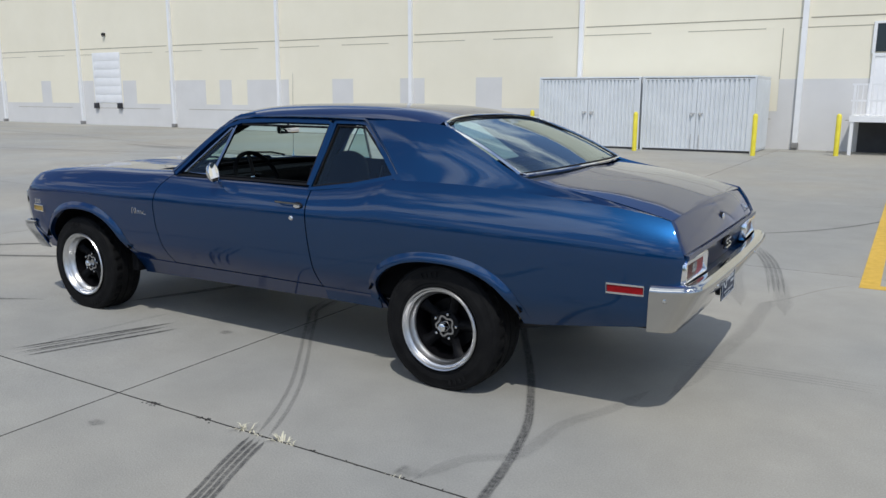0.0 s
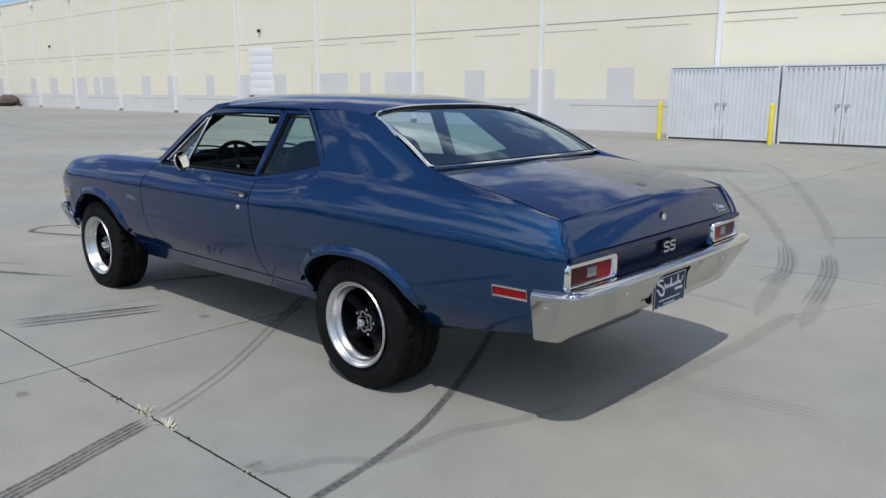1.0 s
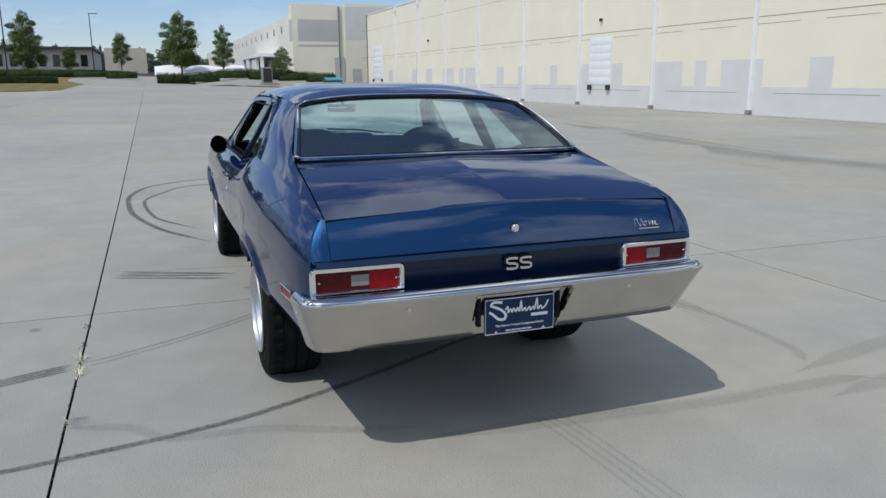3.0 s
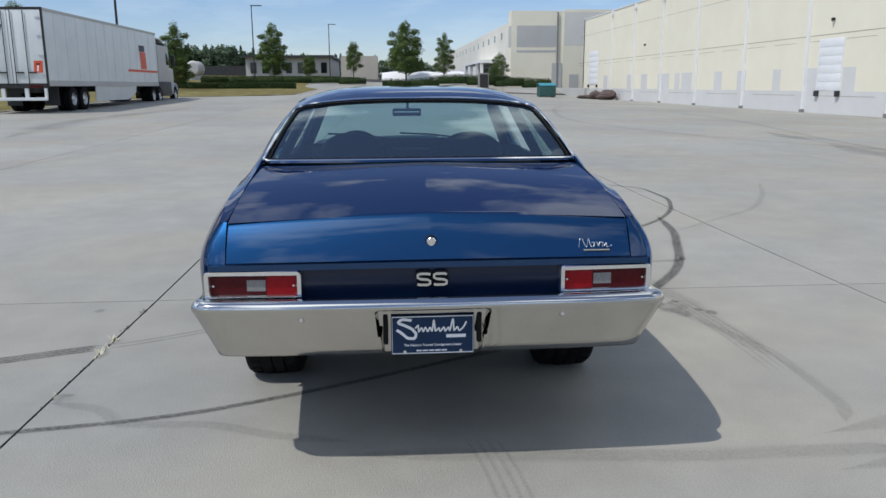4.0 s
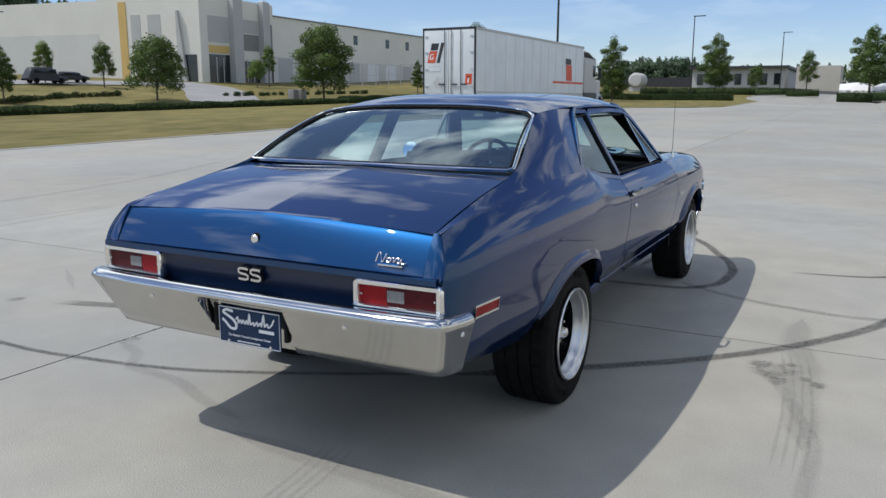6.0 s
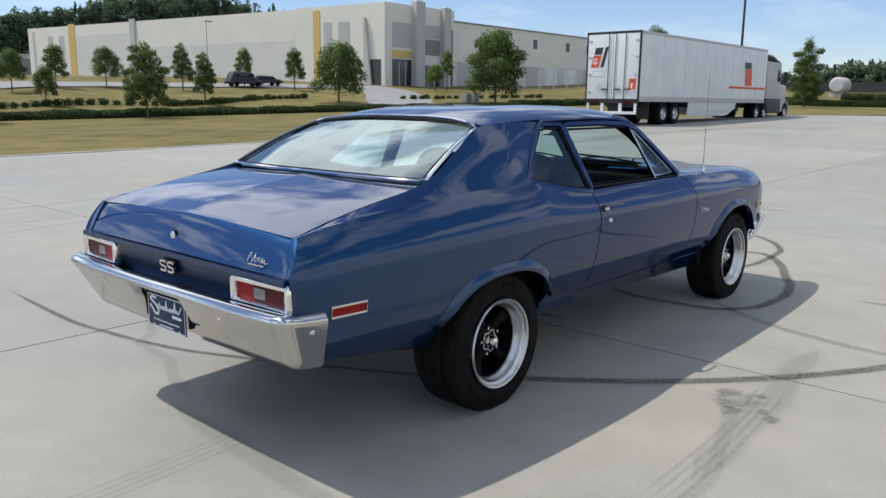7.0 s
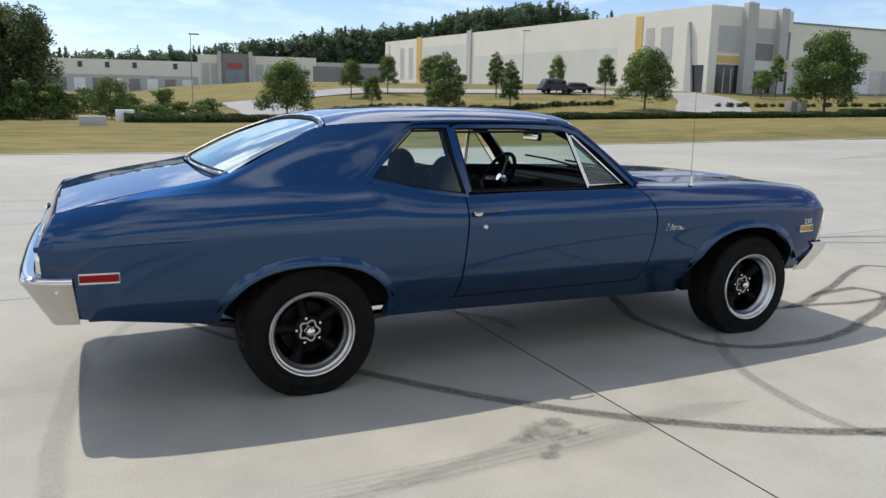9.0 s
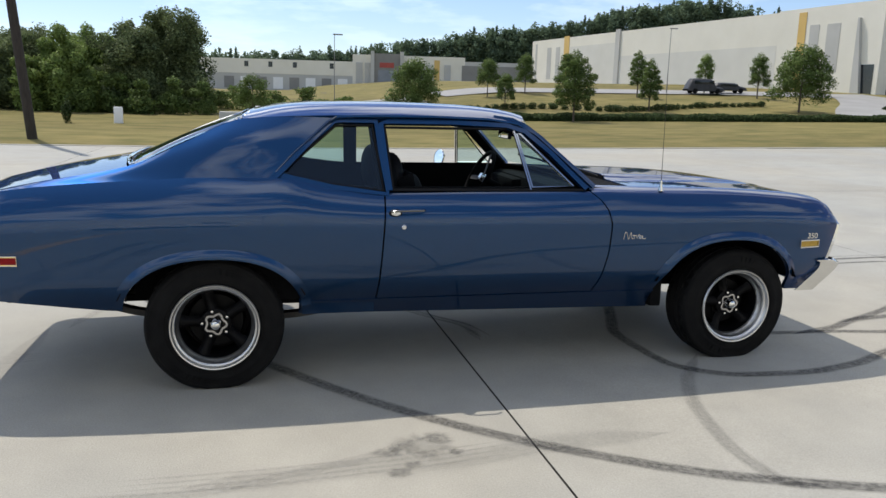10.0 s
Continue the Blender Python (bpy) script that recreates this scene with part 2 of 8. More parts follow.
REDBRIGHT = material("bright_red_lens", (0.21, 0.003, 0.006), (0.28, 0.005, 0.009), scale=60, rough=0.3, spec=0.2, bump=0.12, bump_scale=260)
REDLENS = material("red_lens", (0.050, 0.0012, 0.0028), (0.085, 0.002, 0.004), scale=60, rough=0.35, spec=0.2, coat=0.06, bump=0.12, bump_scale=260)
CLEARLENS = material("clear_lens", (0.15, 0.145, 0.145), (0.24, 0.235, 0.23), scale=140, rough=0.25, coat=0.2, bump=0.2, bump_scale=260)
GOLD = material("gold_badge", (0.42, 0.27, 0.05), (0.52, 0.34, 0.08), scale=80, rough=0.35, metal=0.6)
PLATEBLUE = material("plate_blue", (0.007, 0.026, 0.068), (0.010, 0.033, 0.085), scale=20, rough=0.4, spec=0.25)
WHITEPRINT = material("white_print", (0.8, 0.8, 0.8), (0.86, 0.86, 0.86), scale=40, rough=0.45)
STEELDARK = material("dark_steel", (0.03, 0.03, 0.032), (0.06, 0.058, 0.055), scale=18, rough=0.6, metal=0.6, bump=0.15)

CONCRETE = material("concrete_slab", (0.280, 0.275, 0.246), (0.330, 0.325, 0.293), scale=2.6, rough=0.72, bump=0.28, bump_scale=140, large=0.22, piece=0.05, rough_var=0.1, spec=0.4, grain=0.24)
JOINT = material("dark_joint_filler", (0.020, 0.019, 0.017), (0.045, 0.043, 0.038), scale=30, rough=0.95)
RUBBERMARK = mark_material("tyre_rubber_mark", (0.04, 0.04, 0.042), 0.74, 6.0, (0.8, 7.0, 1))
MIDMARK = mark_material("worn_rubber_mark", (0.055, 0.055, 0.056), 0.33, 5.0, (0.9, 8.0, 1))
DARKSCUFF = mark_material("fresh_rubber_scuff", (0.022, 0.022, 0.024), 1.0, 5.0, (0.8, 7.0, 1))
STREAKS = mark_material("streaked_scuff", (0.09, 0.09, 0.09), 0.19, 5.0, (0.35, 16.0, 1))
FAINTMARK = mark_material("faint_tyre_scuff", (0.08, 0.08, 0.08), 0.17, 5.0, (1.0, 9.0, 1))
STAIN = mark_material("oil_stain", (0.07, 0.069, 0.068), 0.40, 5.0, (2.0, 2.0, 1), True)
DAMP = mark_material("damp_patch", (0.10, 0.10, 0.10), 0.27, 0.9, (0.6, 1.0, 1), True, 0.5)
YELLOWPAINT = material("yellow_road_paint", (0.55, 0.33, 0.03), (0.68, 0.43, 0.06), scale=14, rough=0.7, bump=0.2, large=0.15)
YELLOW = material("yellow_post_paint", (0.72, 0.60, 0.03), (0.82, 0.70, 0.06), scale=6, rough=0.45, large=0.08)
GRASS = material("dry_lawn", (0.100, 0.098, 0.033), (0.232, 0.186, 0.074), scale=1.3, rough=0.95, bump=0.8, bump_scale=25, large=0.5, spec=0.1, stretch=(0.45, 1.0, 1))
HEDGE = material("hedge_leaves", (0.024, 0.046, 0.016), (0.065, 0.095, 0.032), scale=4, rough=0.8, island=0.4, spec=0.2, leaf=True)
LEAF = material("oak_leaves", (0.072, 0.118, 0.030), (0.142, 0.200, 0.055), scale=1.2, rough=0.7, island=0.4, spec=0.25, leaf=True)
LEAFMID = material("green_leaves", (0.075, 0.124, 0.032), (0.140, 0.196, 0.055), scale=1.2, rough=0.7, island=0.4, spec=0.25, leaf=True)
LEAFLIGHT = material("young_leaves", (0.13, 0.20, 0.05), (0.21, 0.28, 0.075), scale=1.2, rough=0.7, island=0.35, spec=0.25, leaf=True)
LEAFDARK = material("wood_leaves", (0.060, 0.088, 0.040), (0.165, 0.205, 0.085), scale=0.35, rough=0.8, island=0.45, spec=0.2, leaf=True)
PINE = material("far_forest", (0.085, 0.130, 0.085), (0.150, 0.205, 0.120), scale=0.12, rough=0.9, island=0.35, spec=0.1, leaf=True)
STONEGREY = material("pale_grey_precast", (0.60, 0.585, 0.53), (0.66, 0.645, 0.59), scale=0.3, rough=0.85, large=0.06)
BARK = material("bark", (0.07, 0.055, 0.042), (0.13, 0.105, 0.08), scale=9, rough=0.9, bump=0.6, bump_scale=30, stretch=(4, 4, 1))
POLEWOOD = material("creosote_pole", (0.022, 0.017, 0.013), (0.05, 0.04, 0.03), scale=6, rough=0.9, bump=0.4, bump_scale=40, stretch=(6, 6, 0.6))
CREAM = material("cream_wall_paint", (0.76, 0.71, 0.56), (0.80, 0.75, 0.60), scale=0.6, rough=0.8, bump=0.12, bump_scale=30, large=0.06)
GREYPAINT = material("grey_wall_paint", (0.60, 0.59, 0.565), (0.65, 0.64, 0.615), scale=0.8, rough=0.8, bump=0.1, bump_scale=30, large=0.08)
WHITEPAINT = material("white_metal_paint", (0.76, 0.76, 0.75), (0.82, 0.82, 0.81), scale=2, rough=0.45, large=0.06)
BEIGE = material("beige_precast", (0.70, 0.67, 0.58), (0.76, 0.73, 0.64), scale=0.3, rough=0.85, large=0.06)
MIDGREY = material("grey_precast", (0.44, 0.435, 0.41), (0.50, 0.495, 0.47), scale=0.3, rough=0.85, large=0.06)
TAN = material("tan_block", (0.46, 0.42, 0.34), (0.53, 0.485, 0.40), scale=0.3, rough=0.85, large=0.06)
DARKGREY = material("dark_grey_precast", (0.21, 0.205, 0.195), (0.26, 0.255, 0.24), scale=0.3, rough=0.85, large=0.06)
OCHRE = material("ochre_stripe", (0.60, 0.40, 0.13), (0.66, 0.45, 0.16), scale=0.4, rough=0.8)
DARKGLASS = material("dark_window", (0.012, 0.016, 0.02), (0.02, 0.026, 0.03), scale=0.5, rough=0.08, spec=0.6)
SHEETGREY = material("galvanised_grey_sheet", (0.64, 0.665, 0.67), (0.71, 0.735, 0.74), scale=2, rough=0.45, metal=0.05, large=0.06)
DUMPGREEN = material("green_bin", (0.018, 0.07, 0.065), (0.03, 0.095, 0.085), scale=3, rough=0.5, large=0.2)
TEALLID = material("teal_lid", (0.03, 0.22, 0.28), (0.05, 0.28, 0.33), scale=3, rough=0.45)
TRUCKWHITE = material("truck_white", (0.62, 0.645, 0.635), (0.71, 0.735, 0.725), scale=0.9, rough=0.4, large=0.1, metal=0.05)
TRUCKRED = material("truck_red", (0.58, 0.075, 0.025), (0.66, 0.10, 0.04), scale=2, rough=0.5)
CHARCOAL = material("charcoal_paint", (0.02, 0.02, 0.022), (0.04, 0.04, 0.042), scale=2, rough=0.5)
ROADGREY = material("far_asphalt", (0.24, 0.235, 0.225), (0.30, 0.295, 0.28), scale=0.4, rough=0.9, large=0.1)
BROWN = material("weathered_brown", (0.07, 0.05, 0.045), (0.13, 0.09, 0.08), scale=2, rough=0.9, bump=0.4)


# ---- building helpers ----
def finish(bm, mesh_name, mats, sharp=38):
    me = bpy.data.meshes.new(mesh_name)
    bm.to_mesh(me)
    bm.free()
    for m in (mats if isinstance(mats, (list, tuple)) else [mats]):
        me.materials.append(m)
    me.polygons.foreach_set("use_smooth", [True] * len(me.polygons))
    if sharp:
        me.set_sharp_from_angle(angle=radians(sharp))
    return me


def part(name, bm, mats, parent=None, label="", sharp=38):
    ob = new(name, finish(bm, name, mats, sharp))
    if parent:
        ob.parent = parent
    if label:
        ob["label"] = label
    return ob


def thing(name, label, category, group="", kind="", at=(0, 0, 0)):
    ob = new(name)
    ob.empty_display_size = 0.1
    ob.location = at
    return tagged(ob, label, category, group, kind)


def solo(name, bm, mats, label, category, group="", kind="", sharp=38):
    return tagged(part(name, bm, mats, None, "", sharp), label, category, group, kind)


def box(bm, x0, x1, y0, y1, z0, z1, slot=0, m=None, bevel=0.0):
    r = bmesh.ops.create_cube(bm, size=1.0)
    vs = r["verts"]
    for v in vs:
        v.co = Vector((x0 + (v.co.x + 0.5) * (x1 - x0), y0 + (v.co.y + 0.5) * (y1 - y0), z0 + (v.co.z + 0.5) * (z1 - z0)))
    fs = {f for v in vs for f in v.link_faces}
    for f in fs:
        f.material_index = slot
    if bevel:
        es = {e for v in vs for e in v.link_edges}
        rb = bmesh.ops.bevel(bm, geom=list(es), offset=bevel, segments=2, profile=0.6, affect="EDGES")
        vs = list({v for f in rb["faces"] for v in f.verts} | {v for v in vs if v.is_valid})
    if m is not None:
        bmesh.ops.transform(bm, matrix=m, verts=vs)
    return vs


def boxes(*items, bevel=0.0):
    bm = bmesh.new()
    for it in items:
        box(bm, *it, bevel=bevel)
    return bm


def rod(bm, a, b, r0, r1=None, seg=10, slot=0, caps=True):
    a, b = Vector(a), Vector(b)
    r1 = r0 if r1 is None else r1
    q = (b - a).to_track_quat("Z", "Y").to_matrix()
    rings = []
    for p, r in ((a, r0), (b, r1)):
        rings.append([bm.verts.new(p + q @ Vector((r * math.cos(k * 2 * math.pi / seg), r * math.sin(k * 2 * math.pi / seg), 0))) for k in range(seg)])
    for k in range(seg):
        f = bm.faces.new((rings[0][k], rings[0][(k + 1) % seg], rings[1][(k + 1) % seg], rings[1][k]))
        f.material_index = slot
    if caps:
        bm.faces.new(rings[0][::-1]).material_index = slot
        bm.faces.new(rings[1]).material_index = slot


def rods(*items, seg=10):
    bm = bmesh.new()
    for it in items:
        rod(bm, *it, seg=seg)
    return bm


def lathe(bm, profile, centre, axis="Y", seg=48, slot=0, closed=False, wave=None):
    """Turns a profile of (radius, along) round an axis."""
    rings = []
    for k in range(seg):
        a = 2 * math.pi * k / seg
        ring = []
        for i, (r, s) in enumerate(profile):
            if wave:
                r = r + wave(i, k)
            c, d = r * math.cos(a), r * math.sin(a)
            p = {"Y": (c, s, d), "X": (s, c, d), "Z": (c, d, s)}[axis]
            ring.append(bm.verts.new(Vector(p) + Vector(centre)))
        rings.append(ring)
    n = len(profile)
    for k in range(seg):
        r0, r1 = rings[k], rings[(k + 1) % seg]
        for i in range(n if closed else n - 1):
            j = (i + 1) % n
            try:
                f = bm.faces.new((r0[i], r0[j], r1[j], r1[i]))
                f.material_index = slot
            except ValueError:
                pass
    return rings


def tidy(bm):
    bmesh.ops.remove_doubles(bm, verts=bm.verts, dist=1e-5)
    bmesh.ops.recalc_face_normals(bm, faces=bm.faces)
    return bm


def curve(*pts):
    """A smooth function through (t, value) pairs (cubic Hermite)."""
    xs = [p[0] for p in pts]
    ys = [p[1] for p in pts]
    n = len(xs)
    ms = []
    for i in range(n):
        if i == 0:
            ms.append((ys[1] - ys[0]) / (xs[1] - xs[0]))
        elif i == n - 1:
            ms.append((ys[-1] - ys[-2]) / (xs[-1] - xs[-2]))
        else:
            d0 = (ys[i] - ys[i - 1]) / (xs[i] - xs[i - 1])
            d1 = (ys[i + 1] - ys[i]) / (xs[i + 1] - xs[i])
            ms.append(0.0 if d0 * d1 <= 0 else 2 * d0 * d1 / (d0 + d1))

    def f(t):
        if t <= xs[0]:
            return ys[0] + ms[0] * (t - xs[0])
        if t >= xs[-1]:
            return ys[-1] + ms[-1] * (t - xs[-1])
        i = max(k for k in range(n - 1) if xs[k] <= t)
        h = xs[i + 1] - xs[i]
        s = (t - xs[i]) / h
        return ((2 * s ** 3 - 3 * s ** 2 + 1) * ys[i] + (s ** 3 - 2 * s ** 2 + s) * h * ms[i]
                + (-2 * s ** 3 + 3 * s ** 2) * ys[i + 1] + (s ** 3 - s ** 2) * h * ms[i + 1])
    return f


def lerp(a, b, t):
    return a + (b - a) * t


def clamp(v, a=0.0, b=1.0):
    return max(a, min(b, v))


def smooth(a, b, v):
    t = clamp((v - a) / (b - a))
    return t * t * (3 - 2 * t)


def spread(a, b, n):
    return [lerp(a, b, k / n) for k in range(n + 1)]


def surf(f, us, vs, out, thick=0.0, inner_slot=0, keep=None):
    """A sheet f(u, v) over two lists, its front towards out, with its thickness laid behind it."""
    bm = bmesh.new()
    g = [[bm.verts.new(Vector(f(u, v))) for v in vs] for u in us]
    for i in range(len(us) - 1):
        for j in range(len(vs) - 1):
            if keep and not keep((us[i] + us[i + 1]) / 2, (vs[j] + vs[j + 1]) / 2):
                continue
            bm.faces.new((g[i][j], g[i + 1][j], g[i + 1][j + 1], g[i][j + 1]))
    loose = [v for v in bm.verts if not v.link_faces]
    bmesh.ops.delete(bm, geom=loose, context="VERTS")
    bm.normal_update()
    total = Vector()
    for fc in bm.faces:
        total += fc.normal * fc.calc_area()
    if total.dot(Vector(out)) < 0:
        bmesh.ops.reverse_faces(bm, faces=bm.faces)
        bm.normal_update()
    if thick:
        back = {v: bm.verts.new(v.co - v.normal * thick) for v in list(bm.verts)}
        rim = [e for e in bm.edges if len(e.link_faces) == 1]
        fronts = list(bm.faces)
        for e in rim:
            lp = e.link_loops[0]
            a, b = lp.vert, lp.link_loop_next.vert
            bm.faces.new((b, a, back[a], back[b]))
        for fc in fronts:
            nf = bm.faces.new([back[v] for v in reversed(fc.verts)])
            nf.material_index = inner_slot
    return bm


def sweep(bm, pts, prof, up=(0, 0, 1), slot=0, caps=True, closed=False):
    """Carries a closed profile of (side, up) pairs along a line of points."""
    pts = [Vector(p) for p in pts]
    n = len(pts)
    rings = []
    for i, p in enumerate(pts):
        a = pts[(i - 1) % n] if (closed or i > 0) else p
        b = pts[(i + 1) % n] if (closed or i < n - 1) else p
        d = (b - a).normalized()
        s = d.cross(Vector(up)).normalized()
        u = s.cross(d).normalized()
        rings.append([bm.verts.new(p + s * q[0] + u * q[1]) for q in prof])
    m = len(prof)
    for i in range(n if closed else n - 1):
        r0, r1 = rings[i], rings[(i + 1) % n]
        for k in range(m):
            bm.faces.new((r0[k], r0[(k + 1) % m], r1[(k + 1) % m], r1[k])).material_index = slot
    if caps and not closed:
        bm.faces.new(rings[0][::-1]).material_index = slot
        bm.faces.new(rings[-1]).material_index = slot
    return bm


def oblong(w, h):
    return [(-w / 2, -h / 2), (w / 2, -h / 2), (w / 2, h / 2), (-w / 2, h / 2)]


def ring_profile(r, n=8):
    return [(r * math.cos(2 * math.pi * k / n), r * math.sin(2 * math.pi * k / n)) for k in range(n)]


def swept(pts, prof, up=(0, 0, 1), closed=False):
    bm = bmesh.new()
    sweep(bm, pts, prof, up, closed=closed)
    bmesh.ops.recalc_face_normals(bm, faces=bm.faces)
    return bm


# ---- ground ----
def height(x, y):
    """The lie of the land: nearly level lot, rising gently ahead, a lawn and a bank beyond the kerb."""
    a = 0.0155 * clamp(x - 4, 0, 90) * clamp((y + 22) / 30, 0.1, 1) + 0.03 * clamp(x - 80, 0, 60) * clamp((y + 16) / 12)
    c = float(np.interp(y, [17.5, 31, 40, 55, 85, 400], [0, 0.25, 0.42, 1.9, 3.2, 4.5]))
    low = float(np.interp(y, [17.5, 31, 40, 55, 85, 185, 400], [0, 0.25, 0.4, 0.75, 1.5, 2.2, 3.5]))
    a += 0.85 * smooth(75, 84, x) * smooth(-2, -8, y)
    return a + lerp(low, c, smooth(6, 20, x))


def kerb_y(x):
    """Where the lot ends and the lawn begins."""
    return float(np.interp(x, [-60, 14, 22, 30, 46, 50, 53, 56, 78, 84, 120], [16.8, 16.8, 16.5, 16.3, 16.1, 14.5, 8.5, 6.8, 6.8, 9.0, 9.0]))


def build_ground():
    xs = sorted(set([-400, -250, -150, -90, -60] + list(range(-40, 131, 5)) + [150, 180, 220, 300, 400, 600]))
    ys = sorted(set([-400, -200, -100, -60, -40, -20] + list(range(-16, 21, 4)) + [17, 18] + list(range(20, 101, 5)) + [120, 150, 200, 260, 330, 400, 600]))
    bm = bmesh.new()
    g = [[bm.verts.new((x, y, height(x, y) - 0.06)) for y in ys] for x in xs]
    for i in range(len(xs) - 1):
        for j in range(len(ys) - 1):
            bm.faces.new((g[i][j], g[i + 1][j], g[i + 1][j + 1], g[i][j + 1]))
    solo("ground", bm, JOINT, "dark earth bed under the concrete lot and lawns", "ground", kind="structure")

    # lawn beyond the kerb: a sheet that follows the bank
    us = sorted(set([-400, -250, -150, -90, -60] + list(range(-40, 131, 3)) + [150, 180, 220, 300, 400]))
    vs = [0, 0.004, 0.01, 0.02, 0.03, 0.045, 0.06, 0.08, 0.1, 0.13, 0.16, 0.2, 0.25, 0.3, 0.4, 0.6, 1.0]

    def lawn(u, v):
        y = kerb_y(u) + 0.16 + v * 390
        return (u, y, height(u, y) + lerp(0.018, 0.10, smooth(0, 3.0, y - kerb_y(u))) + 0.03 * clamp((y - kerb_y(u)) / 3) * noise.noise((u * 0.11, y * 0.11, 0)))
    solo("lawn", surf(lawn, us, vs, (0, 0, 1)), GRASS, "dry mown grass strip with yellowed patches behind the kerb", "lawn", kind="structure", sharp=0)
    kerb = bmesh.new()
    kx = [-120, -60] + list(range(-40, 14, 6)) + list(range(14, 120, 4))
    sweep(kerb, [(x, kerb_y(x) + 0.08, height(x, kerb_y(x)) + 0.05) for x in kx], [(-0.08, -0.1), (0.08, -0.1), (0.08, -0.036), (0.05, -0.030), (-0.08, -0.030)])
    bmesh.ops.recalc_face_normals(kerb, faces=kerb.faces)
    solo("kerb", kerb, CONCRETE, "low pale concrete kerb between lot and lawn", "kerb", kind="structure")


SLAB = 4.79
JX, JY = 1.325, 1.71


def build_slabs(parent):
    """Square-cast concrete slabs with sawn joints, each a piece of its own."""
    gap = 0.0050

    def slab(x0, x1, y0, y1):
        bm = bmesh.new()
        top, low = [], []
        for (x, y, dx, dy) in ((x0, y0, 1, 1), (x1, y0, -1, 1), (x1, y1, -1, -1), (x0, y1, 1, -1)):
            z = height(x, y)
            top.append(bm.verts.new((x + dx * (gap + 0.0012), y + dy * (gap + 0.0012), z)))
            low.append(bm.verts.new((x + dx * gap, y + dy * gap, z - 0.0016)))
        bot = [bm.verts.new((v.co.x, v.co.y, v.co.z - 0.06)) for v in low]
        bm.faces.new(top)
        for k in range(4):
            j = (k + 1) % 4
            bm.faces.new((low[k], low[j], top[j], top[k]))
            bm.faces.new((bot[k], bot[j], low[j], low[k])).material_index = 1
        return bm
    for i in range(-9, 22):
        for j in range(-5, 4):
            x0, y0 = JX + i * SLAB, JY + j * SLAB
            y1 = y0 + SLAB
            if j == 3:
                y1 = min(kerb_y(x0), kerb_y(x0 + SLAB))
                if y1 - y0 < 0.3:
                    continue
            if j == 2:
                y1 = min(y1, max(kerb_y(x0), kerb_y(x0 + SLAB)))
                if y1 - y0 < 0.3:
                    continue
            if j == -5:
                y0 = -20.0
            part("slab", slab(x0, x0 + SLAB, y0, y1), [CONCRETE, JOINT], parent, sharp=20)


def slab_z(x, y):
    """The height of the slab under a point, between its four corners."""
    fx, fy = (x - JX) / SLAB, (y - JY) / SLAB
    i, j = math.floor(fx), math.floor(fy)
    fx, fy = fx - i, fy - j
    h = [[height(JX + (i + a) * SLAB, JY + (j + b) * SLAB) for b in (0, 1)] for a in (0, 1)]
    return lerp(lerp(h[0][0], h[0][1], fy), lerp(h[1][0], h[1][1], fy), fx)


def ribbon(pts, width, mat, label, lift=0.003, n=10):
    """A strip of rubber on the ground along a smooth line."""
    ts = list(range(len(pts)))
    fx, fy = curve(*[(t, p[0]) for t, p in zip(ts, pts)]), curve(*[(t, p[1]) for t, p in zip(ts, pts)])
    bm = bmesh.new()
    uvl = bm.loops.layers.uv.new("UVMap")
    line = [Vector((fx(t), fy(t), 0)) for t in spread(0, len(pts) - 1, n * (len(pts) - 1))]
    run, prev = 0.0, None
    rows = []
    for i, p in enumerate(line):
        d = (line[min(i + 1, len(line) - 1)] - line[max(i - 1, 0)]).normalized()
        s = Vector((-d.y, d.x, 0))
        if prev is not None:
            run += (p - prev).length
        prev = p
        half = width / 2 * smooth(-0.5, 6, min(i, len(line) - 1 - i))
        rows.append((bm.verts.new((p.x - s.x * half, p.y - s.y * half, slab_z(p.x, p.y) + lift)),
                     bm.verts.new((p.x + s.x * half, p.y + s.y * half, slab_z(p.x, p.y) + lift)), run))
    for a, b in zip(rows, rows[1:]):
        f = bm.faces.new((a[0], b[0], b[1], a[1]))
        for lp, uv in zip(f.loops, ((a[2], 0), (b[2], 0), (b[2], 1), (a[2], 1))):
            lp[uvl].uv = uv
    bm.normal_update()
    if sum(f.normal.z for f in bm.faces) < 0:
        bmesh.ops.reverse_faces(bm, faces=bm.faces)
    return solo("tyre_mark", bm, mat, label, "tyre mark", "tyre marks on the lot", kind="stuff", sharp=0)


